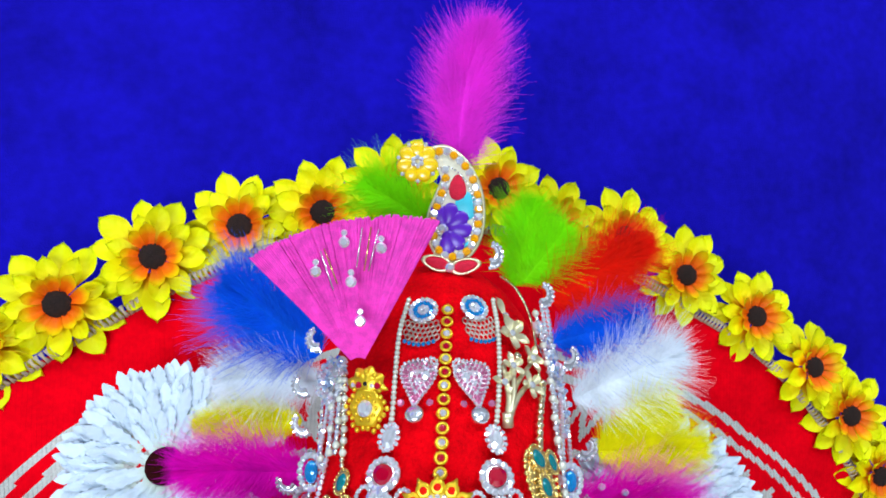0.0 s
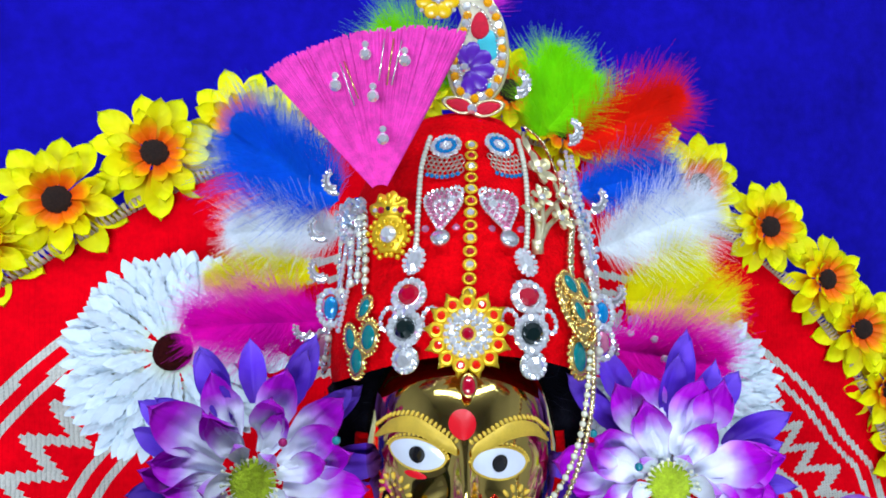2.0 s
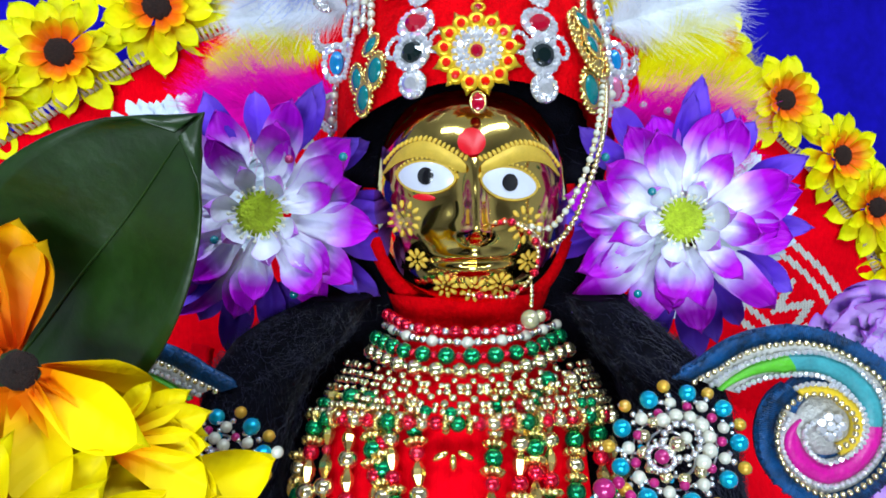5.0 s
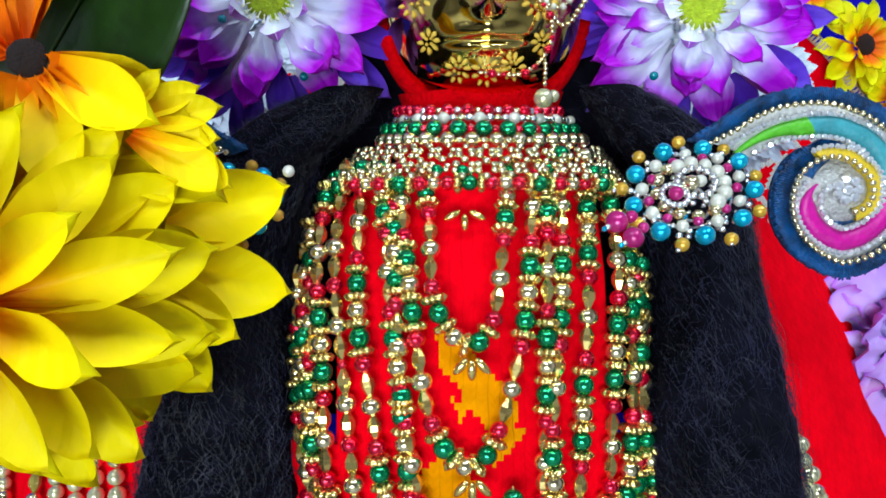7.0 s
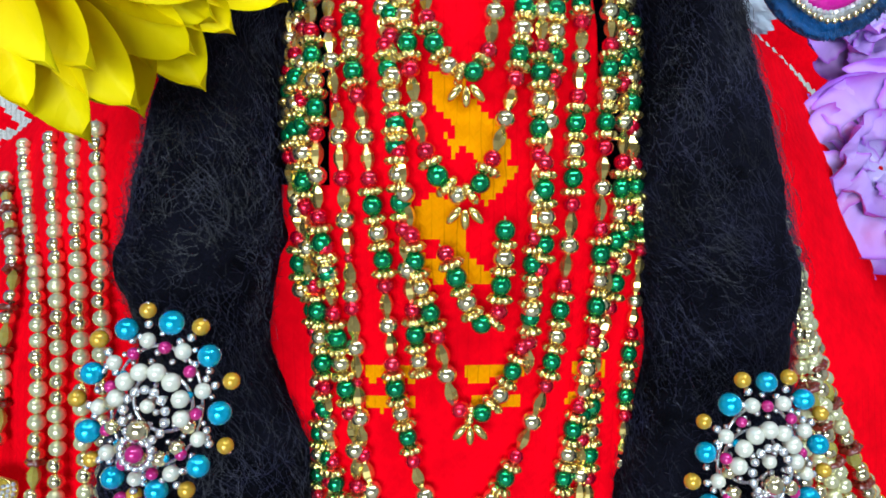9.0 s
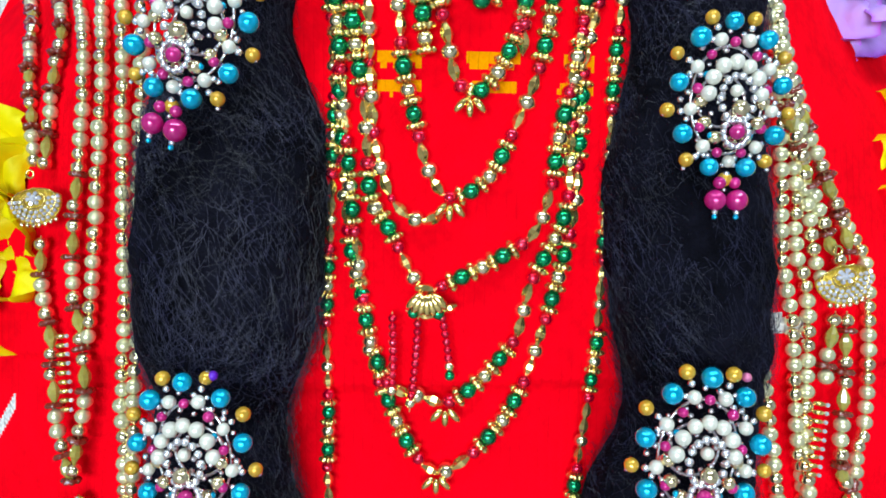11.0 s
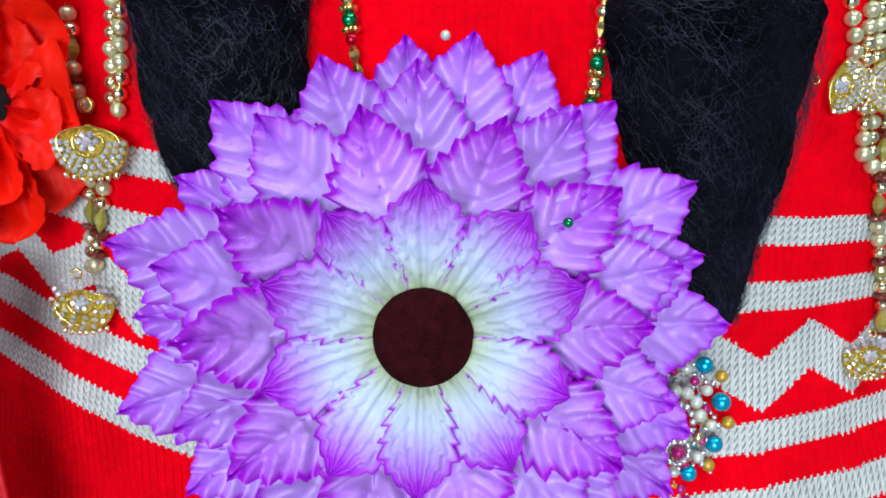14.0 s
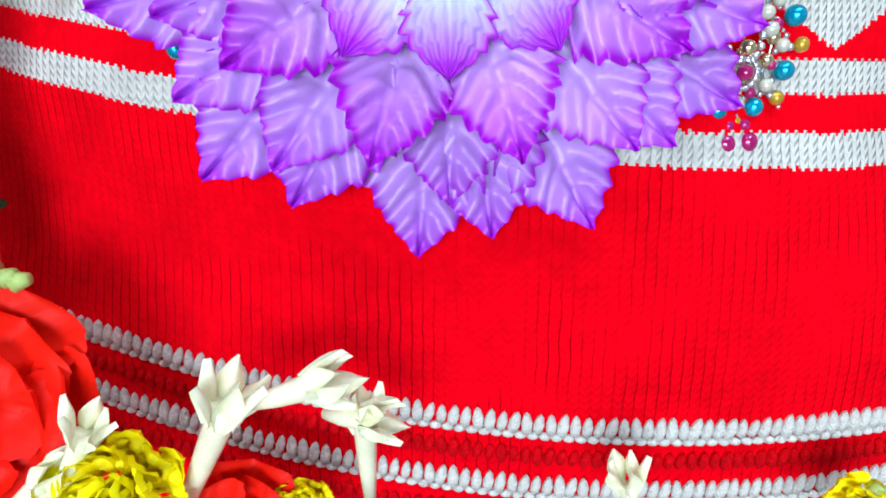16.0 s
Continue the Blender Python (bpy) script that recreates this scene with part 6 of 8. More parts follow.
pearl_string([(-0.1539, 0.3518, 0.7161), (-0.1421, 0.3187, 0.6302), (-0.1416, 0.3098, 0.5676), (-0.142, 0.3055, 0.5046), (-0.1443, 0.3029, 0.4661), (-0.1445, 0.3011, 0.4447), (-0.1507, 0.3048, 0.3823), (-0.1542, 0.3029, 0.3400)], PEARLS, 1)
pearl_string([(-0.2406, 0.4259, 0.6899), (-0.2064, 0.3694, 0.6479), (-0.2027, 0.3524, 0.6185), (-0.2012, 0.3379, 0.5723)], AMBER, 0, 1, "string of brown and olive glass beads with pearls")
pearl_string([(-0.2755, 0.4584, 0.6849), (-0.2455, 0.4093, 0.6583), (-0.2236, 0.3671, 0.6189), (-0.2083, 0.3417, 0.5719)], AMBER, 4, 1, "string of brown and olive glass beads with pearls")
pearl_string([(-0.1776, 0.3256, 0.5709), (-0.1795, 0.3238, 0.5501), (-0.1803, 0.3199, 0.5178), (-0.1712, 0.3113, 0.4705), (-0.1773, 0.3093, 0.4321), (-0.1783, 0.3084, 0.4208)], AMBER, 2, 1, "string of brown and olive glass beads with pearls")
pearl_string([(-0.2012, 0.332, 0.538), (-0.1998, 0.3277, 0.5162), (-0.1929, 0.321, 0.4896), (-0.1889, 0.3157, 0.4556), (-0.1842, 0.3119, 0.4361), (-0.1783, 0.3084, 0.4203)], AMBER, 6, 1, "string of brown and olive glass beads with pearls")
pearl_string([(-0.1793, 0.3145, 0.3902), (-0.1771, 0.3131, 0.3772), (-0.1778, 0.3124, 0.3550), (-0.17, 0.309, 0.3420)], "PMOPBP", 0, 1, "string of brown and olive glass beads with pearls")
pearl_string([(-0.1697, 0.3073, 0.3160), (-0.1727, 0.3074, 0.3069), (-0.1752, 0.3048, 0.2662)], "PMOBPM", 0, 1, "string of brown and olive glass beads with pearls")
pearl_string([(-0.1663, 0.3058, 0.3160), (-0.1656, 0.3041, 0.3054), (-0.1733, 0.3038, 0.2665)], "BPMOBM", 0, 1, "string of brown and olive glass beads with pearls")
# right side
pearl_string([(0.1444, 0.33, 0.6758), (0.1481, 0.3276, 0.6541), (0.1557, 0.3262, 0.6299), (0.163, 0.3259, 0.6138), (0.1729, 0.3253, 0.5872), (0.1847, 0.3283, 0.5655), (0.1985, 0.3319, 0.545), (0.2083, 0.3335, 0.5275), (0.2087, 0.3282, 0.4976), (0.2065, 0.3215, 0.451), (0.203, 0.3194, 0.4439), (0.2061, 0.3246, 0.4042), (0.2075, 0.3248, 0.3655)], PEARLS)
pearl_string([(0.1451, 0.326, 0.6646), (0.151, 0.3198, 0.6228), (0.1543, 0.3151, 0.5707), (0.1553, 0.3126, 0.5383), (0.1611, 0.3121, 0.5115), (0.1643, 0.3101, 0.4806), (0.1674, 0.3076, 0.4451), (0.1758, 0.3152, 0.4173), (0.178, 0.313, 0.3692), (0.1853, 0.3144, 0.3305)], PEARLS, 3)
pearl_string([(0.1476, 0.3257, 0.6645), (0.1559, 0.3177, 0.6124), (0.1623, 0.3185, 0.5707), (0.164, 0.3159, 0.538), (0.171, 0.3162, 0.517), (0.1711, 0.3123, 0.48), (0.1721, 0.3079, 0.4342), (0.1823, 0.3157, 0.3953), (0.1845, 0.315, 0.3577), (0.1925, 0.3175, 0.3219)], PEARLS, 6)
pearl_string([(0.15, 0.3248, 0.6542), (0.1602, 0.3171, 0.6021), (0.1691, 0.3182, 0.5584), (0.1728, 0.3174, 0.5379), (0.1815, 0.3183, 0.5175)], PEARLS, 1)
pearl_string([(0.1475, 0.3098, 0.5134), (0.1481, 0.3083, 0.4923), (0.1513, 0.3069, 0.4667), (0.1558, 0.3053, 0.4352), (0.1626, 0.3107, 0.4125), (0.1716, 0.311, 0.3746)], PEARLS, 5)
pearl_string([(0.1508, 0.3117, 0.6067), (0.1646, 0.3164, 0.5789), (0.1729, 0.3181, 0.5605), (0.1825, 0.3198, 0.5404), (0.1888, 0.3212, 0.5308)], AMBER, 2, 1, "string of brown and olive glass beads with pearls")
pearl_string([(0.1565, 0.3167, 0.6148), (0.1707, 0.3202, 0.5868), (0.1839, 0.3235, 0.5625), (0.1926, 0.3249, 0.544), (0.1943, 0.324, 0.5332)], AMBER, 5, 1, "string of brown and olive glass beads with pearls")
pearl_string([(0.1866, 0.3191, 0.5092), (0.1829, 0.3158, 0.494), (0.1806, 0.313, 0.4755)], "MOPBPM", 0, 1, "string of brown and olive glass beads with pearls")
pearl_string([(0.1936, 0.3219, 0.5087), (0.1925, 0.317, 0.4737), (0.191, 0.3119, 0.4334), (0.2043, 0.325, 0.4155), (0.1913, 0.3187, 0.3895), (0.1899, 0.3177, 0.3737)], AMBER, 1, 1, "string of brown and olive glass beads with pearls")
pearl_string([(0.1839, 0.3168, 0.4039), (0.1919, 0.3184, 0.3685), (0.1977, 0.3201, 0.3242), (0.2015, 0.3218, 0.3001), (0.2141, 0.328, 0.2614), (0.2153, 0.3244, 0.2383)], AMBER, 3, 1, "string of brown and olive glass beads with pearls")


# ---- crystal pendants on the pearl strings ----
M_PENDANT_GOLD = material("yellow_gold_filigree", (0.78, 0.55, 0.06), rough=0.3, metal=0.6, vary=0.25, scale=400, bump=0.8, bump_scale=900)


def half_plate(r, thick, n=24):
    """A fan-shaped plate that hangs below its flat upper edge."""
    edge = [(r * math.cos(a), r * 0.92 * math.sin(a)) for a in (math.pi * (0.97 + 1.06 * k / n) for k in range(n + 1))] + [(r * 0.5, r * 0.35), (0, r * 0.5), (-r * 0.5, r * 0.35)]
    m = len(edge)
    verts = [(x, y, z) for z in (0.0, thick) for x, y in edge]
    return verts, [tuple(range(m))[::-1], tuple(range(m, 2 * m))] + [(k, (k + 1) % m, m + (k + 1) % m, m + k) for k in range(m)]


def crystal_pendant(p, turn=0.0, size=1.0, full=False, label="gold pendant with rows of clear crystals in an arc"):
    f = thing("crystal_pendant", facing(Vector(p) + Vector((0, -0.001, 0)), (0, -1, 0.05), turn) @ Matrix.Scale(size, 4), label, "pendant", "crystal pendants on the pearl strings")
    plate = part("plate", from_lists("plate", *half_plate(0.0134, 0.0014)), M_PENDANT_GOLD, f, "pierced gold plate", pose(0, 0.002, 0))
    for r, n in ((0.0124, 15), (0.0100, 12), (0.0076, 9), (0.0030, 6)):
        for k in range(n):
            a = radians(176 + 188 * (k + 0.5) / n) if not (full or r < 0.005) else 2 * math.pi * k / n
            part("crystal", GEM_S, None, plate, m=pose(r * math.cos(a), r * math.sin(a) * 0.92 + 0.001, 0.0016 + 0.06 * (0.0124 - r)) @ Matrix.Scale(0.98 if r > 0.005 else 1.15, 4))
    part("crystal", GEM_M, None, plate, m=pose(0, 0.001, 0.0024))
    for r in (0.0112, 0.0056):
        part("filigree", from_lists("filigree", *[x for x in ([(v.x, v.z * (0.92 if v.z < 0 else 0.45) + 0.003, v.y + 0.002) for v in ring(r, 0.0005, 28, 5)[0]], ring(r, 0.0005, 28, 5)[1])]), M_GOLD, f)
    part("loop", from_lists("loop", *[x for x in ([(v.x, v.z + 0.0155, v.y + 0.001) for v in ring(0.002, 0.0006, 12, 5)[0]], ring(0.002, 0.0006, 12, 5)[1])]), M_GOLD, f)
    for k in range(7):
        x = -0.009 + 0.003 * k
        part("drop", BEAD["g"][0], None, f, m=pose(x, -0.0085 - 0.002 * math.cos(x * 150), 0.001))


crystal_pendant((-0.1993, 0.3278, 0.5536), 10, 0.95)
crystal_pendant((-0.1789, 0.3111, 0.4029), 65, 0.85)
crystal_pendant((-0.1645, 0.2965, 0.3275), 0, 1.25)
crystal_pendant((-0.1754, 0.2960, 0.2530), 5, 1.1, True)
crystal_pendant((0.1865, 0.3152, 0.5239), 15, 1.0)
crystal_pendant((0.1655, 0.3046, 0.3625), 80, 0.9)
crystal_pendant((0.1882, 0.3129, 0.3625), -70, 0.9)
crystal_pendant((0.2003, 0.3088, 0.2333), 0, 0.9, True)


def bar_pendant(p, q):
    d = Vector(q) - Vector(p)
    f = thing("bar_pendant", frame_at(p, d, (0, -1, 0)), "narrow gold bar pendant edged with crystals", "pendant", "bar pendants on the pearl strings")
    for k in range(9):
        y = d.length * k / 8
        part("link", shared("bar_link", lambda: ball(8, 5, 0.0030, 0.0013, 0.0020), M_GOLD), None, f, m=pose(0.0008, y, 0))
        part("crystal", GEM_S, None, f, m=pose(-0.0026, y, 0.0008))


bar_pendant((-0.1813, 0.3111, 0.4924), (-0.1776, 0.3062, 0.4585))
bar_pendant((0.1762, 0.3066, 0.4674), (0.1721, 0.302, 0.435))

# ---- jewelled hair bands ----
TB = bead_shape("turquoise_bead", M_BLUE_BEAD, 0.0040, 0.0040, 0.0040, 14, 10)
TBS = bead_shape("small_turquoise_bead", M_BLUE_BEAD, 0.0014, 0.0014, 0.0014, 8, 6)
AB = bead_shape("amber_bead", M_AMBER_BEAD, 0.0028, 0.0028, 0.0028, 12, 8)
MB = bead_shape("magenta_bead", M_PINK_BEAD, 0.0042, 0.0042, 0.0042, 14, 10)
MBS = bead_shape("small_magenta_bead", M_PINK_BEAD, 0.0024, 0.0024, 0.0024, 12, 8)
WB = bead_shape("white_pearl", M_PEARL_WHITE, 0.0027, 0.0027, 0.0027, 12, 8)
CB = bead_shape("silver_pearl", M_CHAMPAGNE, 0.0022, 0.0022, 0.0022, 10, 7)
SB = BEAD["s"][0]


def seed_cluster():
    out = [[], []]
    for k in range(80):
        a, r = k * 2.399963, math.sqrt((k + 0.5) / 80)
        s = rnd(0.0008, 0.0014)
        add(out, moved(ball(8, 5, s, s, s), Matrix.Translation((0.0205 * r * math.cos(a), 0.0265 * r * math.sin(a), rnd(0.0005, 0.0045)))))
    me = from_lists("seed_net", *out)
    me.materials.append(M_SILVER)
    return me


SEEDS = seed_cluster()


def hair_band(p, normal=(0, -1, 0), turn=0.0, size=1.0):
    """A round brooch of beads that ties a lock."""
    f = thing("hair_band", facing(p, normal, turn) @ Matrix.Scale(size, 4), "beaded hair band of turquoise, gold, magenta and pearl beads", "hair ornament", "jewelled hair bands")

    def bead(name, me, x, y, z=0.0, s=1.0):
        part(name, me, None, f, m=pose(x, y, z, rnd(0, 90), rnd(0, 90), 0) @ Matrix.Scale(s * rnd(0.94, 1.06), 4))

    n = 9
    for k in range(n):
        a = math.pi / 2 + 2 * math.pi * k / n
        x, y = 0.0215 * math.cos(a), 0.0285 * math.sin(a) + 0.001
        bead("turquoise_bead", TB, x, y, 0.003 + rnd(-0.001, 0.001), 0.95)
        b = a + math.pi / n
        bead("amber_bead", AB, 0.0255 * math.cos(b), 0.0315 * math.sin(b) + 0.001, 0.002)
        bead("silver_bead", SB, 0.0205 * math.cos(b), 0.0285 * math.sin(b), 0.003)
        bead("silver_bead", SB, 0.0270 * math.cos(b), 0.0345 * math.sin(b), 0.002, 0.7)
        bead("white_pearl", WB, 0.0170 * math.cos(b), 0.0235 * math.sin(b), 0.004, 0.95)
        bead("magenta_bead", MBS, 0.0145 * math.cos(a), 0.0215 * math.sin(a), 0.004, 0.85)
        bead("silver_bead", SB, 0.0185 * math.cos(b + 0.14), 0.0250 * math.sin(b + 0.14), 0.003, 0.9)
        if k % 2:
            bead("small_turquoise_bead", TBS, 0.0125 * math.cos(b), 0.0180 * math.sin(b), 0.004)
    for k in range(7):
        a = math.pi * (0.02 + 0.96 * k / 6)
        bead("white_pearl", WB, 0.0108 * math.cos(a), 0.0128 * math.sin(a) + 0.001, 0.006, 1.08)
        bead("silver_pearl", CB, 0.0128 * math.cos(-a), 0.0165 * math.sin(-a), 0.004, 1.2)
    for k in range(14):
        a = 2 * math.pi * k / 14
        bead("silver_bead", SB, 0.0068 * math.cos(a), 0.0085 * math.sin(a), 0.008, 1.15)
        bead("silver_bead", SB, 0.0050 * math.cos(a), 0.0054 * math.sin(a) - 0.0125, 0.008, 1.0)
    bead("silver_pearl", CB, 0, -0.004, 0.010, 1.5)
    bead("white_pearl", WB, 0, 0.003, 0.007, 0.9)
    bead("magenta_bead", MBS, 0, -0.0125, 0.009, 1.25)
    for x in (-0.0045, 0.0045):
        bead("magenta_bead", MBS, x * 0.7, -0.0318, 0.004)
        bead("magenta_bead", MB, x, -0.0385, 0.004)
        bead("silver_bead", SB, x, -0.0432, 0.004, 0.9)
        bead("small_turquoise_bead", TBS, x, -0.0450, 0.004, 0.8)
    part("seed_net", SEEDS, None, f, "mesh of silver seed beads")["kind"] = "stuff"
    part("backing", from_lists("backing", *[x for x in ([(v.x * 0.9, v.z * 1.25, v.y) for v in ring(0.0165, 0.0006, 32, 6)[0]], ring(0.0165, 0.0006, 32, 6)[1])]), M_SILVER, f, "silver wire ring")
    part("tie", from_lists("tie", *[x for x in ([(v.x, v.z, v.y - 0.004) for v in ring(0.010, 0.0007, 32, 6)[0]], ring(0.010, 0.0007, 32, 6)[1])]), M_SILVER, f)
    return f


hair_band((-0.0917, 0.245, 0.6233), (-0.12, -1, 0.0), -16, 0.98)
hair_band((0.102, 0.252, 0.6004), (0.15, -1, 0.0), 0, 0.95)
hair_band((-0.0947, 0.243, 0.4643), (-0.15, -1, 0.0), 4, 1.0)
hair_band((0.0956, 0.243, 0.4684), (0.1, -1, 0.0), -4, 1.04)
hair_band((0.0808, 0.286, 0.7792), (0.15, -1, 0.95), -60, 0.84)
hair_band((-0.083, 0.287, 0.776), (-0.15, -1, 0.95), -80, 0.8)
hair_band((0.0915, 0.262, 0.2240), (0.1, -1, 0.1), 4, 1.0)
hair_band((-0.094, 0.262, 0.232), (-0.1, -1, 0.1), 0, 1.0)

# ---- jewellery pinned to the hat ----
def gem(key, r, h, mat, n=12):
    return shared(key, lambda: lathe_z([(r, 0), (r, h * 0.4), (r * 0.6, h), (0.0001, h)], n), mat, False)


def flat_ring(r, minor, n=24, sides=6, sy=1.0):
    v, f = ring(r, minor, n, sides)
    return [(p.x, p.z * sy, p.y) for p in v], f


def flat_disc(r, h, n=20):
    return lathe_z([(r, 0), (r, h * 0.7), (r * 0.85, h), (0.0001, h)], n)


def hat_pose(p, turn=0.0):
    """On the hat, facing out of it."""
    d = 0.004
    fx = (hat_y(p[0] + d, p[2]) - hat_y(p[0] - d, p[2])) / (2 * d)
    fz = (hat_y(p[0], p[2] + d) - hat_y(p[0], p[2] - d)) / (2 * d)
    return facing(p, (max(-1.3, min(1.3, fx)), -1, max(-0.2, min(0.8, fz))), turn)


M_DULL_SILVER = material("aged_silver_brass", (0.55, 0.42, 0.34), rough=0.35, metal=0.8, vary=0.2, scale=400)
M_RUBY = material("ruby_glass", (0.42, 0.0, 0.02), rough=0.08, vary=0.1, scale=300, coat=0.8)
M_BRIGHT_RUBY = material("bright_red_glass", (0.85, 0.01, 0.0), rough=0.12, vary=0.1, scale=300, coat=0.6)
M_SUN_GOLD = material("deep_yellow_gold", (0.86, 0.55, 0.02), rough=0.28, metal=0.55, vary=0.1, scale=300)
M_JET = material("jet_glass", (0.004, 0.012, 0.012), rough=0.08, vary=0.1, scale=300, coat=0.8)
M_TEAL = material("teal_glass", (0.0, 0.16, 0.17), rough=0.12, vary=0.1, scale=300, coat=0.8)
M_AMBER_GEM = material("amber_glass", (0.85, 0.36, 0.0), rough=0.1, vary=0.1, scale=300, coat=0.8)
M_BLUE_GEM = material("blue_glass", (0.0, 0.22, 0.55), rough=0.12, vary=0.15, scale=300, coat=0.8, metal=0.2)
M_PINK_GEM = material("pink_glass", (0.60, 0.16, 0.30), rough=0.12, vary=0.2, scale=300, coat=0.6, metal=0.3)
M_PURPLE = material("purple_enamel", (0.10, 0.01, 0.42), rough=0.3, vary=0.1, scale=200)
M_AQUA = material("aqua_enamel", (0.05, 0.50, 0.60), rough=0.3, vary=0.1, scale=200)
M_CREAM = material("cream_enamel", (0.70, 0.64, 0.48), rough=0.35, vary=0.12, scale=300)
M_RED_FELT2 = material("red_flock", (0.62, 0.0, 0.03), rough=0.8, vary=0.15, scale=300, bump=0.5, bump_scale=900)
M_YELLOW_ENAMEL = material("yellow_enamel", (0.88, 0.55, 0.0), rough=0.25, vary=0.1, scale=200, coat=0.5)
RUBY_S, RUBY_M, JET_M = gem("ruby_small", 0.0017, 0.0012, M_RUBY), gem("ruby", 0.0048, 0.003, M_RUBY, 16), gem("jet", 0.0048, 0.003, M_JET, 16)
CR_S, CR_M, CR_L = gem("crystal_small", 0.0012, 0.0011, M_CRYSTAL, 8), gem("crystal", 0.0019, 0.0016, M_CRYSTAL, 9), gem("crystal_large", 0.0042, 0.003, M_CRYSTAL, 12)
RING_G = shared("gold_link", lambda: flat_ring(0.0026, 0.0008, 16, 6), M_SUN_GOLD)


def rosette(parent, m, stone, n, r, gemstone, name="crystal"):
    """A stone with a ring of small gems."""
    base = part("setting", shared("setting%.4f" % r, lambda: flat_disc(r + 0.0012, 0.0012), M_SILVER), None, parent, m=m)
    part("stone", stone, None, base, m=pose(0, 0, 0.001))
    for k in range(n):
        a = 2 * math.pi * k / n
        part(name, gemstone, None, base, m=pose(r * math.cos(a), r * math.sin(a), 0.001))


# middle chain with the medallion
def middle_chain():
    f = thing("forehead_chain", Matrix.Identity(4), "gold forehead chain with red and clear stones and a sun medallion", "jewellery")
    a, b = Vector((0.0242, 0.4128, 1.016)), Vector((0.0193, 0.3551, 0.9433))
    n = 13
    for k in range(n):
        z = a.z + (b.z - a.z) * k / (n - 1)
        x = a.x + (b.x - a.x) * k / (n - 1)
        m = hat_pose((x, hat_y(x, z, 0.0035), z))
        part("link", RING_G, None, f, m=m)
        part("stone", RUBY_S if k % 2 else CR_M, None, f, m=m)
    c = Vector((0.018, 0.3431, 0.9268))
    m = hat_pose(c)
    part("plate", from_lists("plate", *flat_disc(0.0118, 0.002, 32)), M_GOLD_MATT, f, "gold sun plate", m)
    petal_me = shared("gold_sun_petal", lambda: lathe_z([(0.0036, 0), (0.0036, 0.0012), (0.0026, 0.0018), (0.0001, 0.0014)], 14), M_SUN_GOLD)
    tipped = shared("gold_sun_point", lambda: ([(-0.0026, 0, 0.0004), (0.0026, 0, 0.0004), (0, 0.0045, 0.0004), (0, 0.001, 0.0016)], [(0, 1, 3), (1, 2, 3), (2, 0, 3), (0, 2, 1)]), M_SUN_GOLD)
    for k in range(13):
        q = m @ Matrix.Rotation(2 * math.pi * k / 13, 4, "Z") @ pose(0, 0.0135, 0.0006)
        part("sun_petal", petal_me, None, f, m=q)
        part("sun_point", tipped, None, f, m=q @ pose(0, 0.0016, 0))
        part("stone", gem("bright_ruby", 0.0017, 0.0012, M_BRIGHT_RUBY), None, f, m=q @ pose(0, 0, 0.0014) @ Matrix.Scale(1.1, 4))
    for r, n, g in ((0.0096, 20, CR_S), (0.0072, 14, CR_M), (0.0046, 12, CR_S)):
        for k in range(n):
            t = 2 * math.pi * k / n
            part("crystal", g, None, f, m=m @ pose(r * math.cos(t), r * math.sin(t), 0.002))
    part("stone", gem("ruby_mid", 0.0027, 0.002, M_RUBY, 14), None, f, "red middle stone", m @ pose(0, 0, 0.002))
    drop = Vector((0.0179, 0.338, 0.9059))
    dm = facing(drop, (0, -1, 0.35)) @ Matrix.Scale(0.72, 4)
    part("drop_setting", from_lists("drop_setting", *[x for x in ([(v.x, v.y * 1.5, v.z) for v in map(Vector, flat_ring(0.0042, 0.0009, 20, 6)[0])], flat_ring(0.0042, 0.0009, 20, 6)[1])]), M_GOLD, f, "gold drop rim", dm)
    part("drop_stone", shared("drop_stone", lambda: ([(v.x * (1 - 45 * v.z), v.z, v.y * 0.6) for v in ball(14, 10, 0.0040, 0.0040, 0.0062)[0]], ball(14, 10, 0.0040, 0.0040, 0.0062)[1]), M_RUBY), None, f, "dark red drop stone", dm)


middle_chain()


# silver strings with ruby and jet pendants
def silver_pendant(string, tear, ruby, jet, drop, loops):
    f = thing("hat_pendant", Matrix.Identity(4), "silver crystal pendant with ruby and black stones on a beaded string", "jewellery", "silver pendants on the hat")
    line = [(x, hat_y(x, z, 0.0045), z) for x, y, z in string]
    bead_string(f, line, "WWW", 0.78)
    part("tear", CR_L, None, f, m=hat_pose(tear) @ Matrix.Diagonal((0.95, 1.35, 1, 1)))
    for k in range(14):
        a = 2 * math.pi * k / 14
        part("crystal", CR_S, None, f, m=hat_pose(tear) @ pose(0.0048 * math.cos(a), 0.0066 * math.sin(a), 0.0006))
    rosette(f, hat_pose(ruby), RUBY_M, 16, 0.0070, CR_M)
    rosette(f, hat_pose(jet), JET_M, 16, 0.0070, CR_M)
    rosette(f, hat_pose(drop), CR_L, 14, 0.0052, CR_S)
    for x, y, z in loops:
        m = hat_pose((x, y, z))
        for k in range(12):
            a = 2 * math.pi * k / 12
            part("crystal", CR_S, None, f, m=m @ pose(0.0036 * math.cos(a), 0.0052 * math.sin(a), 0))
        part("loop", shared("loop_ring", lambda: flat_ring(0.0040, 0.0008, 18, 5, 1.3), M_SILVER), None, f, m=m)


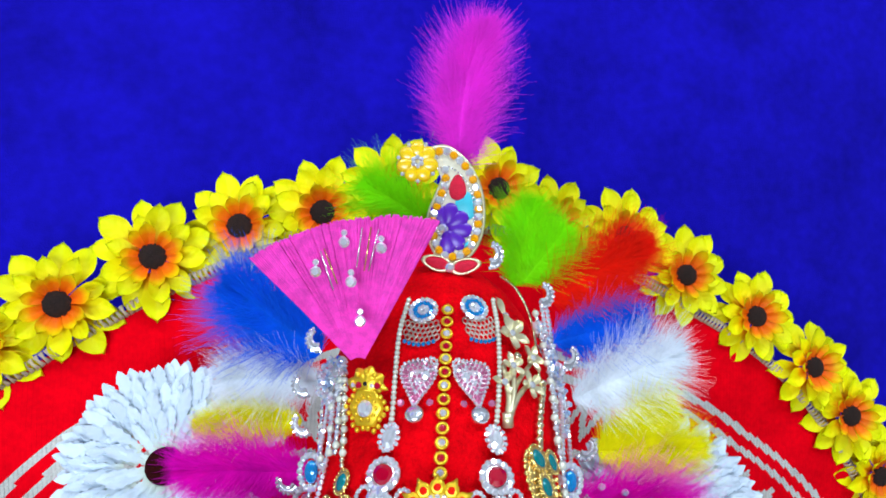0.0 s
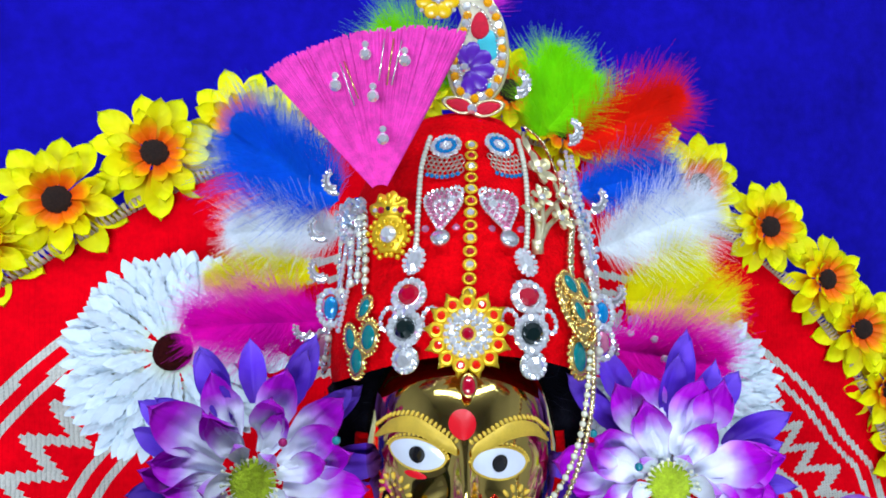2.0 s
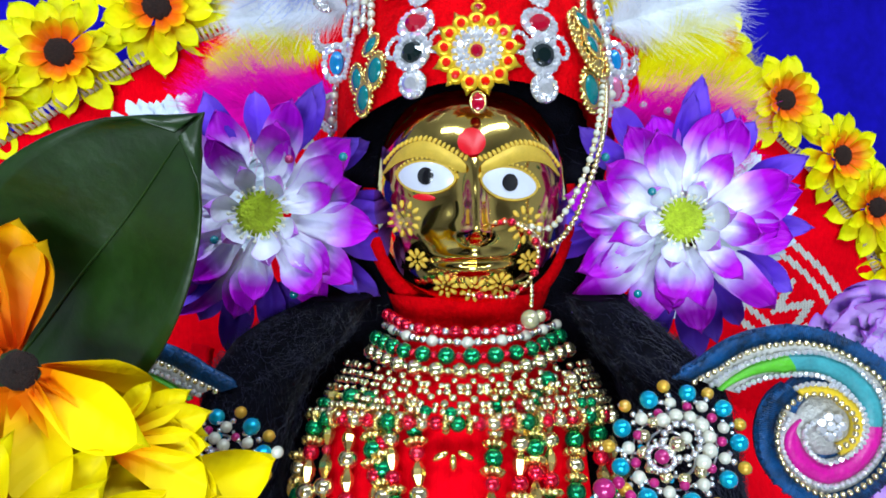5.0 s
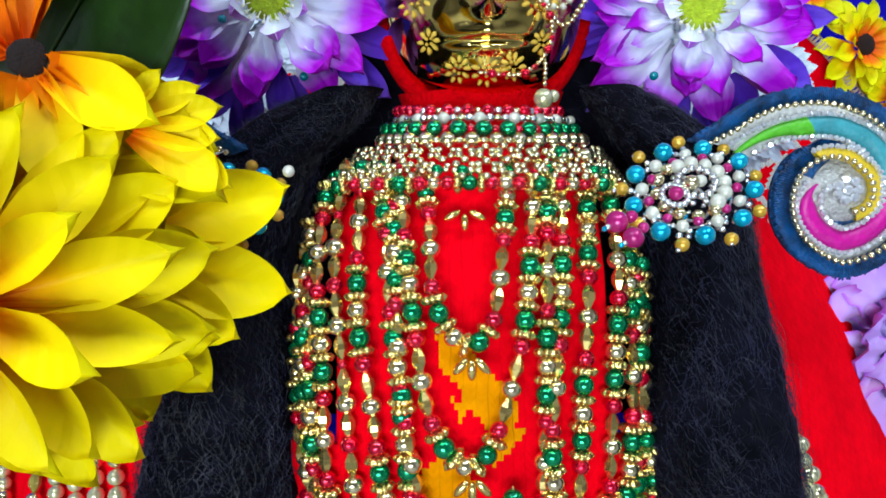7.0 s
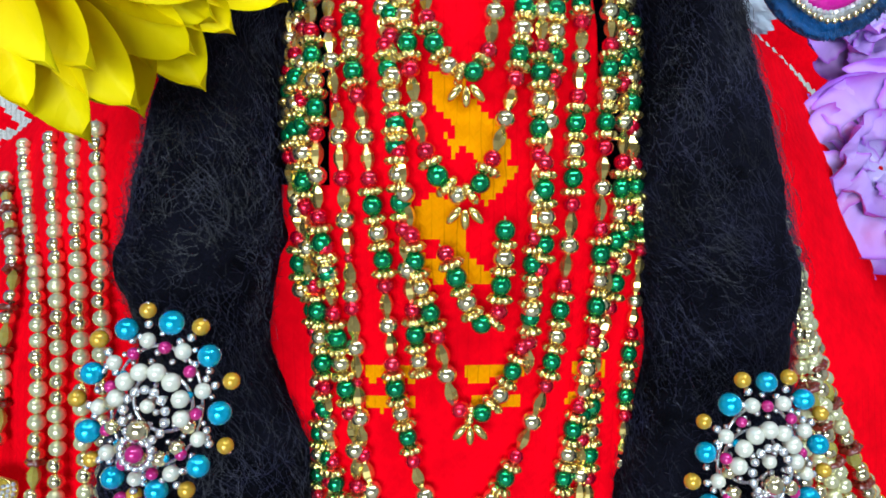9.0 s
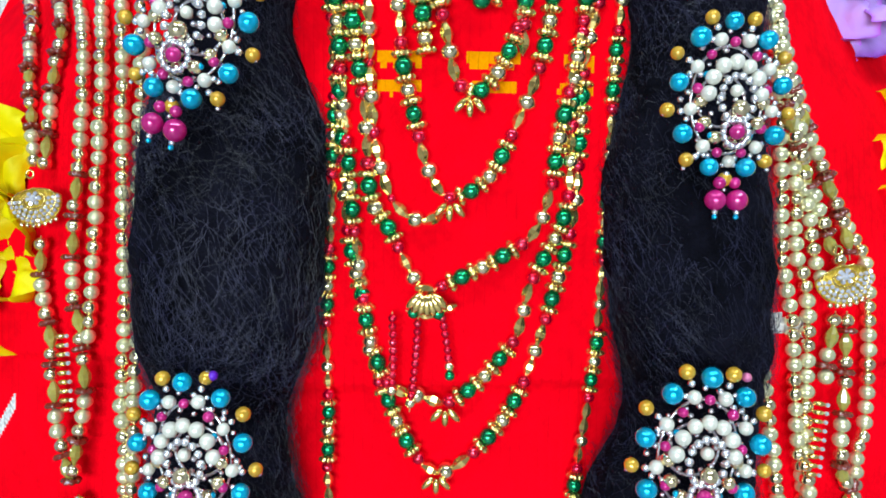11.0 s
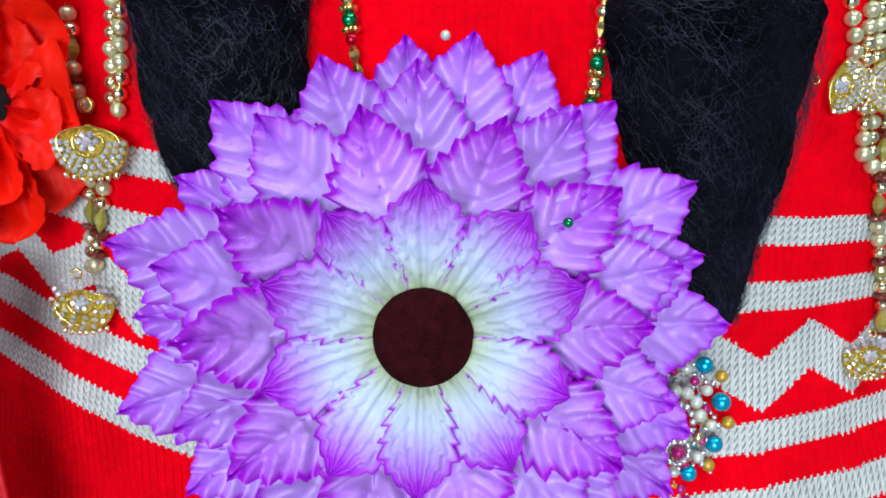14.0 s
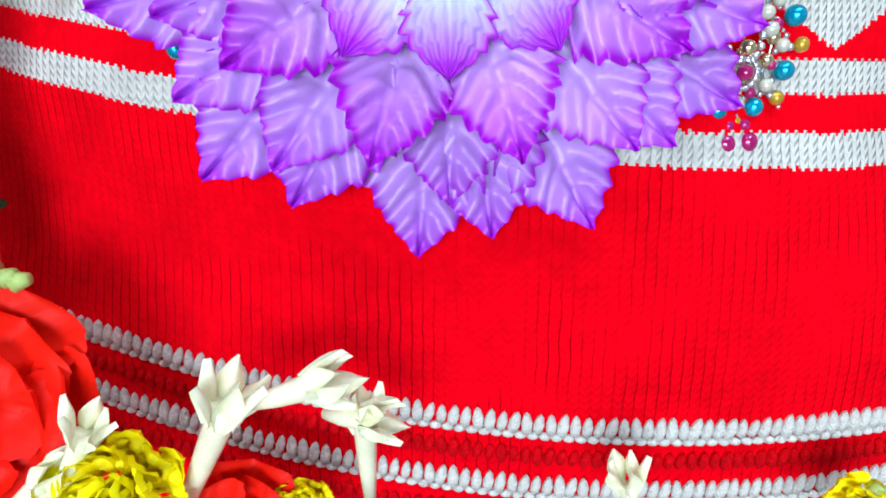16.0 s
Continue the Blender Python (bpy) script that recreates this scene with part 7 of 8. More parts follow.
silver_pendant([(0.0033, 0.4248, 1.023), (-0.0015, 0.405, 1.005), (-0.0031, 0.3885, 0.9851), (-0.004, 0.3744, 0.9663), (-0.005, 0.3719, 0.9627)], (-0.0048, 0.3668, 0.9571), (-0.0068, 0.3576, 0.9419), (-0.0085, 0.3503, 0.9285), (-0.0088, 0.3487, 0.9153), [(-0.0166, 0.3562, 0.9321), (0.0023, 0.3485, 0.9327)])
silver_pendant([(0.0502, 0.4355, 1.022), (0.0514, 0.4098, 1.004), (0.0504, 0.3913, 0.9841), (0.0477, 0.3754, 0.9656), (0.0468, 0.3722, 0.9621)], (0.0459, 0.3664, 0.9557), (0.0451, 0.356, 0.9405), (0.0453, 0.3486, 0.9259), (0.046, 0.3471, 0.9123), [(0.0361, 0.3473, 0.9314), (0.0542, 0.3534, 0.9301)])


# round blue earrings with chain fringe
def blue_earring(p):
    f = thing("blue_earring", hat_pose(p), "round blue crystal earring with a chain fringe", "jewellery", "earrings pinned to the hat")
    plate = part("plate", shared("earring_plate", lambda: flat_disc(0.0066, 0.0014, 24), M_SILVER), None, f)
    for r, n, g in ((0.0070, 18, gem("pale_gem", 0.0015, 0.0012, M_CRYSTAL, 8)), (0.0045, 12, gem("blue_gem", 0.0014, 0.0014, M_BLUE_GEM, 8)), (0.0022, 7, gem("pale_gem", 0.0015, 0.0012, M_CRYSTAL, 8))):
        for k in range(n):
            a = 2 * math.pi * k / n
            part("crystal", g, None, plate, m=pose(r * math.cos(a), r * math.sin(a), 0.0012))
    for k in range(7):
        x = -0.0078 + 0.0026 * k
        y = -0.0080 - 0.002 * math.cos(x * 200)
        for j in range(4):
            part("fringe_link", shared("fringe_link", lambda: flat_ring(0.0014, 0.0004, 10, 4, 1.4), M_DULL_SILVER), None, f, m=pose(x + (0.0013 if j % 2 else 0), y - 0.0029 * j, 0.0006))
        part("fringe_bead", gem("fringe_gem", 0.0012, 0.0014, M_BLUE_GEM, 8), None, f, m=pose(x, y - 0.0118, 0.0006))


blue_earring((0.0112, 0.4111, 1.015))
blue_earring((0.0386, 0.4159, 1.016))


def peacock_point(k, a):
    """A place on a plate that narrows downwards; k runs from the middle to the rim."""
    y = 0.0118 * math.sin(a)
    return 0.0100 * math.cos(a) * (0.66 + 0.34 * y / 0.0118) * k + 0.0012 * k * math.sin(2 * a), y * k


def pave():
    """Rows of small stones that follow the plate's rim, pale and pink in turn."""
    out = {"pale_pave": [[], []], "pink_pave": [[], []]}
    one = lathe_z([(0.0008, 0), (0.0008, 0.0004), (0.0005, 0.0011), (0.0001, 0.0011)], 8)
    for i, (k, n) in enumerate(((1.0, 34), (0.82, 28), (0.64, 21), (0.46, 15), (0.28, 9), (0.10, 4))):
        for m in range(n):
            x, y = peacock_point(k, 2 * math.pi * (m + 0.5 * (i % 2)) / n)
            add(out["pink_pave" if i in (1, 2, 4) else "pale_pave"], moved(one, pose(x, y, 0.0010, rnd(-24, 24), rnd(-24, 24), 0)))
    for m in range(11):
        a = 2 * math.pi * m / 11
        add(out["pale_pave"], moved(one, pose(0.0052 + 0.0030 * math.cos(a), 0.0092 + 0.0030 * math.sin(a), 0.0016, rnd(-24, 24), rnd(-24, 24), 0)))
    meshes = {}
    for key, vf in out.items():
        meshes[key] = from_lists(key, *vf, smooth=False)
        meshes[key].materials.append(M_CRYSTAL if key == "pale_pave" else M_PINK_GEM)
    return meshes


M_ROSE_SILVER = material("rose_silver", (0.62, 0.50, 0.54), rough=0.35, metal=0.7, vary=0.2, scale=400)
PAVE = pave()


def crescent_earring(p, mirror):
    f = thing("peacock_earring", hat_pose(p) @ Matrix.Diagonal((mirror * 1.12, 1.12, 1.1, 1)), "peacock-shaped earring of pink and clear crystals with a bell drop", "jewellery", "earrings pinned to the hat")
    part("plate", shared("peacock_plate", lambda: (lambda vf: ([(*peacock_point(math.hypot(v[0], v[1]) / 0.0072, math.atan2(v[1], v[0])), v[2]) for v in vf[0]], vf[1]))(flat_disc(0.0072, 0.0010, 32)), M_ROSE_SILVER), None, f)
    for name, me in PAVE.items():
        part(name, me, None, f, name.replace("_", " "))["kind"] = "stuff"
    part("stone", CR_M, None, f, m=pose(0.0035, 0.0035, 0.001) @ Matrix.Scale(1.3, 4))
    for x, y in ((-0.0062, -0.0100), (0.0068, -0.0095)):
        part("stone", gem("pink_drop", 0.0017, 0.0014, M_PINK_GEM, 9), None, f, m=pose(x, y, 0.001))
    bell = shared("bell", lambda: lathe_z([(0.0012, 0.0), (0.0030, 0.001), (0.0036, 0.003), (0.0024, 0.004), (0.0001, 0.004)], 14), M_SILVER)
    part("bell", bell, None, f, "silver bell drop", pose(0.001, -0.0160, 0) @ Matrix.Scale(1.15, 4))
    part("stone", CR_M, None, f, m=pose(0.001, -0.0172, 0.0035))


crescent_earring((0.0084, 0.3815, 0.9803), 1)
crescent_earring((0.0365, 0.3819, 0.9794), -1)


# gold brooch under the bristle fan, gold flower spray
def gold_brooch(p):
    f = thing("gold_brooch", facing(Vector(p) + Vector((0, -0.006, 0)), (-0.35, -1, 0.1)) @ Matrix.Scale(1.0, 4), "gold filigree brooch with a clear stone under the fan", "brooch")
    part("plate", from_lists("plate", *[(lambda vf: ([(v[0], v[1] * 1.15, v[2]) for v in vf[0]], vf[1]))(flat_disc(0.0092, 0.0022, 6))][0]), M_SUN_GOLD, f, "six-sided gold plate")
    crown = [(0.0098 * math.cos(t) * (1 + 0.1 * math.cos(9 * t)), 0.0088 + 0.0105 * math.sin(t) * (1 + 0.1 * math.cos(9 * t))) for t in np.linspace(0.0, math.pi, 37)]
    cn = len(crown)
    part("crown", from_lists("crown", [(x, y, 0.0018) for x, y in crown] + [(x, y, 0.0) for x, y in crown] + [(0, 0.011, 0.0034)], [(i, i + 1, 2 * cn) for i in range(cn - 1)] + [(i + 1, i, cn + i, cn + i + 1) for i in range(cn - 1)] + [(cn - 1, 0, 2 * cn)]), M_SUN_GOLD, f, "scalloped gold crown")
    for k in range(5):
        t = math.pi * (k + 0.5) / 5
        part("crown_boss", shared("crown_boss", lambda: ball(10, 6, 0.0015, 0.0015, 0.0012), M_SUN_GOLD), None, f, m=pose(0.0078 * math.cos(t), 0.0092 + 0.0085 * math.sin(t), 0.0024))
    for k in range(22):
        a = 2 * math.pi * k / 22
        r = 0.0098 * (1 + 0.12 * math.cos(a * 6))
        part("bead", shared("brooch_boss", lambda: ball(8, 6, 0.0014, 0.0014, 0.0014), M_SUN_GOLD), None, f, m=pose(r * math.cos(a), r * 1.12 * math.sin(a), 0.001))
    for k in range(10):
        a = 2 * math.pi * k / 10
        part("bead", shared("brooch_boss", lambda: ball(8, 6, 0.0014, 0.0014, 0.0014), M_SUN_GOLD), None, f, m=pose(0.0058 * math.cos(a), 0.0058 * math.sin(a), 0.0026) @ Matrix.Scale(0.85, 4))
    part("stone", CR_L, None, f, "clear middle stone", pose(0, -0.0005, 0.002))
    for k, x in enumerate((-0.0065, -0.0035, 0, 0.0035, 0.0065)):
        part("crown_stone", (CR_S, RUBY_S, gem("tiny_jet", 0.0012, 0.001, M_JET, 8), CR_S, RUBY_S)[k], None, f, m=pose(x, 0.0108 + 0.0008 * (k == 2), 0.0032))


gold_brooch((-0.0164, 0.3817, 0.97))


def flower_spray():
    f = thing("gold_spray", Matrix.Identity(4), "pale gold flower spray brooch with leaves", "brooch")
    foot = (0.0528, 0.3756, 0.9626)
    for k, (mid, top) in enumerate((((0.0545, 0.3841, 0.9732), (0.0528, 0.3947, 0.9876)), ((0.0569, 0.3855, 0.9743), (0.0581, 0.3985, 0.9887)), ((0.0585, 0.3855, 0.9716), (0.0674, 0.3993, 0.9784)), ((0.058, 0.3893, 0.9767), (0.0688, 0.4082, 0.9863)))):
        part("stem", from_lists("stem", *tube(catmull([foot, mid, top], 6), lambda t: 0.0021 - 0.0009 * t, 6)), M_PALE_GOLD, f)
    part("foot", from_lists("foot", *tube([Vector(foot) + Vector((0.0002, 0, -0.003)), Vector(foot) + Vector((0, 0, 0.004))], 0.0028, 8)), M_PALE_GOLD, f)
    pet = shared("gold_petal", lambda: petal(0.0115, 0.0072, point=0.5, cup=0.18, crease=0.2, nx=6, ny=8)[:2], M_PALE_GOLD)
    for p, n, sc, turn in (((0.0583, 0.4112, 1.002), 5, 0.95, 0.2), ((0.0556, 0.4209, 1.011), 2, 0.95, 0.3), ((0.0571, 0.3949, 0.9867), 5, 0.62, 0.0), ((0.0691, 0.4101, 0.9886), 5, 0.7, 0.5), ((0.0665, 0.3956, 0.9764), 5, 0.7, 0.1), ((0.0519, 0.3872, 0.9792), 3, 0.6, 1.2)):
        m = hat_pose(p)
        for k in range(n):
            part("petal", pet, None, f, m=m @ Matrix.Rotation(2 * math.pi * k / n + turn, 4, "Z") @ pose(0, 0.001, 0.0005, 14, 0, 0) @ Matrix.Scale(sc, 4))
        part("bud", CR_M, None, f, m=m @ pose(0, 0, 0.0016))
    part("bud", BEAD["g"][0], None, f, "round gold bud", hat_pose((0.0608, 0.4014, 0.9913)) @ Matrix.Scale(1.8, 4))


M_PALE_GOLD = material("pale_gold", (0.82, 0.74, 0.46), rough=0.32, metal=0.7, vary=0.1, scale=300)
flower_spray()


# teal drops
def bead_rim():
    out = [[], []]
    for k in range(20):
        a = 2 * math.pi * k / 20
        add(out, moved(ball(8, 5, 0.0009, 0.0009, 0.0009), Matrix.Translation((0.0060 * math.cos(a), 0.0077 * math.sin(a), 0.0002))))
    me = from_lists("bead_rim", *out)
    me.materials.append(M_GOLD)
    return me


TEAL_BEADS = bead_rim()


def teal_drop(p, size=1.0, turn=0.0):
    f = thing("teal_drop", hat_pose(p, turn) @ Matrix.Scale(size * 1.12, 4), "teal glass drop in a gold rim on the hat", "jewellery", "teal drops on the hat")
    part("rim", shared("teal_rim", lambda: ([(v[0], v[1] * 1.35, v[2]) for v in flat_ring(0.0044, 0.0010, 20, 6)[0]], flat_ring(0.0044, 0.0010, 20, 6)[1]), M_GOLD), None, f)
    part("bead_rim", TEAL_BEADS, None, f)["kind"] = "stuff"
    part("stone", shared("teal_stone", lambda: ([(v.x, v.z, v.y * 0.5) for v in ball(14, 10, 0.0042, 0.0042, 0.0058)[0]], ball(14, 10, 0.0042, 0.0042, 0.0058)[1]), M_TEAL), None, f)


for p, s, a in (((-0.0255, 0.3603, 0.9236), 0.95, -10), ((-0.0346, 0.3693, 0.9215), 0.85, 25), ((-0.0313, 0.3643, 0.9124), 0.95, 0), ((-0.0279, 0.3675, 0.9361), 0.7, 0), ((0.0669, 0.3701, 0.9456), 0.8, 20), ((0.0745, 0.3759, 0.9421), 0.7, 0), ((0.0698, 0.3637, 0.9337), 0.75, 0), ((0.0685, 0.3606, 0.9134), 1.15, 5)):
    teal_drop(p, s, a)


# chains and crystal strips down both sides of the hat
def strip(points, pattern, scale, label, group="crystal strips on the hat"):
    f = thing("crystal_strip", Matrix.Identity(4), label, "jewellery", group)
    bead_string(f, points, pattern, scale)


LEFT_STRIPS = [
    [(-0.0434, 0.4456, 0.9842), (-0.0408, 0.4077, 0.9646), (-0.0427, 0.3931, 0.9442), (-0.0529, 0.4102, 0.9016), (-0.0527, 0.4112, 0.9093)],
    [(-0.039, 0.4292, 0.9862), (-0.0368, 0.401, 0.9658), (-0.0373, 0.3849, 0.9462), (-0.042, 0.3796, 0.9236)],
    [(-0.0362, 0.4227, 0.987), (-0.0331, 0.3961, 0.9667), (-0.0328, 0.3814, 0.9499)],
    [(-0.0319, 0.4097, 0.9824), (-0.029, 0.3875, 0.9626), (-0.0284, 0.374, 0.9461)],
]
for k, pts in enumerate(LEFT_STRIPS):
    strip(pts, "c" if k < 3 else "gW", 1.0, "strip of clear crystals hanging on the hat's side")
strip([(0.0815, 0.456, 1.02), (0.0848, 0.4481, 0.9938), (0.0885, 0.4349, 0.9687), (0.0831, 0.3942, 0.9444), (0.0815, 0.3782, 0.9201), (0.0796, 0.3727, 0.9029)], "c", 1.0, "strip of clear crystals hanging on the hat's side")
strip([(0.0847, 0.4554, 1.017), (0.0878, 0.4469, 0.9905), (0.091, 0.4332, 0.9657), (0.0911, 0.4177, 0.937), (0.0866, 0.3895, 0.9199)], "c", 1.0, "strip of clear crystals hanging on the hat's side")
strip([(0.0569, 0.457, 1.034), (0.0675, 0.457, 1.025), (0.0756, 0.4542, 1.006), (0.0735, 0.4175, 0.9865), (0.0729, 0.4005, 0.9707), (0.0701, 0.3832, 0.9539), (0.0695, 0.3743, 0.9422)], "g", 0.9, "thin gold chain hanging on the hat's side")
strip([(0.0757, 0.4103, 0.9775), (0.0701, 0.3858, 0.9603), (0.0677, 0.3732, 0.946)], "gg", 1.7, "thick gold chain hanging on the hat's side")
strip([(-0.0314, 0.4032, 0.9771), (-0.0295, 0.3846, 0.9582), (-0.0283, 0.3716, 0.9414)], "gg", 1.1, "thick gold chain hanging on the hat's side")
for pts in ([(-0.0445, 0.4445, 0.9841), (-0.0467, 0.4322, 0.9644), (-0.0423, 0.3929, 0.9462), (-0.0384, 0.3793, 0.9378)], [(-0.0392, 0.4297, 0.9866), (-0.038, 0.4039, 0.9676), (-0.0359, 0.3813, 0.9455)], [(-0.0349, 0.4156, 0.9844), (-0.0326, 0.3914, 0.9634), (-0.0326, 0.3776, 0.9462)], [(-0.0461, 0.398, 0.9396), (-0.0481, 0.3939, 0.9234), (-0.0538, 0.408, 0.8993)]):
    strip(pts, "csWs", 1.12, "string of silver and white beads hanging on the hat's side")
for pts in ([(0.0777, 0.4538, 1.014), (0.0811, 0.446, 0.9907), (0.0821, 0.413, 0.968), (0.0798, 0.3875, 0.9456)], [(0.0797, 0.4506, 1.004), (0.0811, 0.4202, 0.9765), (0.0795, 0.394, 0.9559), (0.0805, 0.3804, 0.936), (0.0811, 0.3742, 0.9104)]):
    strip(pts, "Wscs", 1.12, "string of silver and white beads hanging on the hat's side")
# crystal clusters, filigree pendant and small rosettes at the hat's sides
def crystal_cluster(spine, width, label):
    """A plate that tapers along its spine, covered with small stones of several sizes."""
    f = thing("crystal_cluster", Matrix.Identity(4), label, "jewellery", "crystal clusters on the hat")
    line = catmull([Vector(p) for p in spine], 8)
    prof = lambda t: width * (0.22 + 0.78 * math.sin(math.pi * min(1, 0.12 + t * 0.95)) ** 1.2) / 2
    part("plate", from_lists("plate", *[(lambda vf: ([(v[0], v[1] + 0.0006, v[2]) for v in vf[0]], vf[1]))(tube(line, lambda t: prof(t) * 0.55, 8))][0]), M_SILVER, f)
    stones = {"clear_paving": [[], []], "bluish_paving": [[], []], "pink_paving": [[], []]}
    for k in range(170):
        t = rnd(0.0, 1.0)
        j = min(int(t * (len(line) - 1)), len(line) - 2)
        p = line[j].lerp(line[j + 1], t * (len(line) - 1) - j)
        u, r = rnd(-1, 1), random.choice((0.0008, 0.001, 0.0013, 0.0016))
        one = lathe_z([(r, 0), (r, r * 0.4), (r * 0.55, r), (0.0001, r)], 8)
        w = prof(t)
        m = facing((p.x + u * w, p.y - 0.0012 - w * 0.5 * math.sqrt(1 - u * u * 0.9), p.z), (u * 0.6 + rnd(-0.25, 0.25), -1, rnd(-0.35, 0.35)))
        add(stones[random.choice(("clear_paving", "clear_paving", "clear_paving", "clear_paving", "bluish_paving", "bluish_paving", "pink_paving"))], moved(one, m))
    for key, vf in stones.items():
        me = from_lists(key, *vf, smooth=False)
        part(key, me, {"clear_paving": M_CRYSTAL, "bluish_paving": M_ICE, "pink_paving": M_ROSE}[key], f, key.replace("_", " "))["kind"] = "stuff"


M_ICE = material("ice_blue_crystal", (0.55, 0.72, 0.95), rough=0.1, metal=0.6, vary=0.2, scale=500)
M_ROSE = material("rose_crystal", (0.85, 0.66, 0.80), rough=0.1, metal=0.6, vary=0.2, scale=500)
crystal_cluster([(0.08, 0.4512, 1.006), (0.0827, 0.4447, 0.9898), (0.0861, 0.436, 0.9743), (0.0894, 0.4277, 0.9595), (0.0855, 0.4025, 0.9486)], 0.0135, "tapering cluster of clear crystals on the hat's side")
crystal_cluster([(-0.0365, 0.4226, 0.989), (-0.0379, 0.4146, 0.9812), (-0.0387, 0.4072, 0.9724), (-0.0412, 0.4077, 0.9665)], 0.0185, "round cluster of clear and blue crystals beside the brooch")


def edge_rosette(p, lean, mat, key, label, size=1.0):
    f = thing("side_rosette", facing(p, (lean, -1, 0.1)) @ Matrix.Scale(size, 4), label, "jewellery", "rosettes on the hat's sides")
    part("stone", shared(key, lambda: ([(v.x, v.z, v.y * 0.6) for v in ball(12, 8, 0.0036, 0.0036, 0.0056)[0]], ball(12, 8, 0.0036, 0.0036, 0.0056)[1]), mat), None, f)
    for k in range(16):
        a = 2 * math.pi * k / 16
        part("crystal", CR_M, None, f, m=pose(0.0058 * math.cos(a), 0.0078 * math.sin(a), 0) @ Matrix.Scale(0.9, 4))


edge_rosette((0.0849, 0.3839, 0.9305), 0.35, M_BLUE_GEM, "blue_oval", "blue oval stone ringed with clear crystals")
edge_rosette((0.0838, 0.3793, 0.917), 0.35, M_PINK_GEM, "pink_oval", "pink oval stone ringed with clear crystals")
edge_rosette((-0.0473, 0.3937, 0.9339), -0.35, M_BLUE_GEM, "blue_oval", "blue oval stone ringed with clear crystals", 1.1)
edge_rosette((-0.0531, 0.4086, 0.9122), -0.35, M_PINK_GEM, "pink_oval", "pink oval stone ringed with clear crystals", 1.1)


def filigree_pendant(p):
    f = thing("filigree_pendant", hat_pose(p), "oval gold filigree pendant behind teal stones on the hat", "jewellery")
    part("plate", from_lists("plate", *[(lambda vf: ([(v[0], v[1] * 1.75, v[2]) for v in vf[0]], vf[1]))(flat_disc(0.0088, 0.0016, 24))][0]), M_GOLD, f, "domed gold plate")
    work = [[], []]
    for r, n, b in ((0.0098, 30, 0.0014), (0.0074, 24, 0.0011), (0.0050, 16, 0.0011)):
        for k in range(n):
            a = 2 * math.pi * k / n
            add(work, moved(ball(8, 5, b, b, b), Matrix.Translation((r * math.cos(a), r * 1.75 * math.sin(a), 0.0014))))
    part("filigree", from_lists("filigree", *work), M_GOLD, f, "rows of gold grains")["kind"] = "stuff"


filigree_pendant((0.0678, 0.3669, 0.9339))
# two chains that hang from the hat to the nose ring
strip([(0.078, 0.3729, 0.9227), (0.0728, 0.35, 0.9034), (0.0667, 0.335, 0.886), (0.0603, 0.332, 0.8682), (0.054, 0.335, 0.8539), (0.0473, 0.345, 0.8463), (0.0382, 0.338, 0.8533)], "g", 1.0, "gold chain hanging from the hat to the nose ring", "chains to the nose ring")
strip([(0.0765, 0.3709, 0.9227), (0.0704, 0.35, 0.9034), (0.0639, 0.335, 0.886), (0.0581, 0.332, 0.8717), (0.0517, 0.335, 0.8597), (0.0462, 0.345, 0.8535), (0.0359, 0.338, 0.8557)], "WgWg", 0.75, "pearl chain hanging from the hat to the nose ring", "chains to the nose ring")
nose = thing("nose_ring", Matrix.Identity(4), "gold nose ring with red beads and a pearl drop", "jewellery")
bead_string(nose, [Vector((0.0218, 0.334, 0.8567)), Vector((0.0321, 0.334, 0.8566)), Vector((0.0403, 0.336, 0.8491)), Vector((0.0405, 0.338, 0.8369)), Vector((0.03, 0.338, 0.8265)), Vector((0.0114, 0.338, 0.8273))], "grgRgg", 0.8)
bead_string(nose, [(0.0388, 0.338, 0.8322), (0.0388, 0.338, 0.8264), (0.0386, 0.338, 0.8217)], "gg", 0.8)
part("drop", BEAD["P"][0], None, nose, "cream pearl drop", pose(*(0.0381, 0.338, 0.8165)) @ Matrix.Scale(1.25, 4))
part("drop", BEAD["P"][0], None, nose, "cream pearl drop", pose(*(0.0423, 0.34, 0.8174)) @ Matrix.Scale(0.8, 4))


# paisley crystal clips at the sides of the hat
def paisley_clip(p, turn, mirror=1):
    f = thing("paisley_clip", facing(p, (0, -1, 0.1), turn) @ Matrix.Diagonal((mirror * 0.8, 0.8, 0.8, 1)), "small paisley clip set with pale crystals", "jewellery", "paisley clips on the hat")
    part("plate", shared("clip_plate", lambda: tube(catmull([Vector((0.0055 * math.sin(a), 0.0065 * math.cos(a) + 0.002, 0)) for a in np.linspace(0.2, 3.3, 8)], 4), lambda t: 0.0008 + 0.0030 * t, 8), M_SILVER), None, f, m=Matrix.Diagonal((1, 1, 0.4, 1)))
    for i in range(18):
        t = (i % 9) / 8
        a = 0.2 + 3.1 * t
        off = (0.0012 + 0.0016 * t) * (1 if i < 9 else -1)
        part("crystal", CR_S, None, f, m=pose((0.0055 + off) * math.sin(a), (0.0065 + off) * math.cos(a) + 0.002, 0.0012))


for p, turn, mi in (((0.0477, 0.4, 1.044), 0, 1), ((0.0768, 0.415, 1.022), 0, 1), ((0.0915, 0.425, 0.9863), -20, 1), ((0.1003, 0.425, 0.9356), -40, 1), ((0.1012, 0.43, 0.9345), -30, 1), ((-0.0492, 0.425, 0.9979), 10, -1), ((-0.0569, 0.425, 0.9726), 20, -1), ((-0.0569, 0.425, 0.9506), 30, -1), ((-0.0646, 0.425, 0.919), 60, -1), ((0.0966, 0.425, 0.9045), -30, 1)):
    paisley_clip(p, turn, mi)


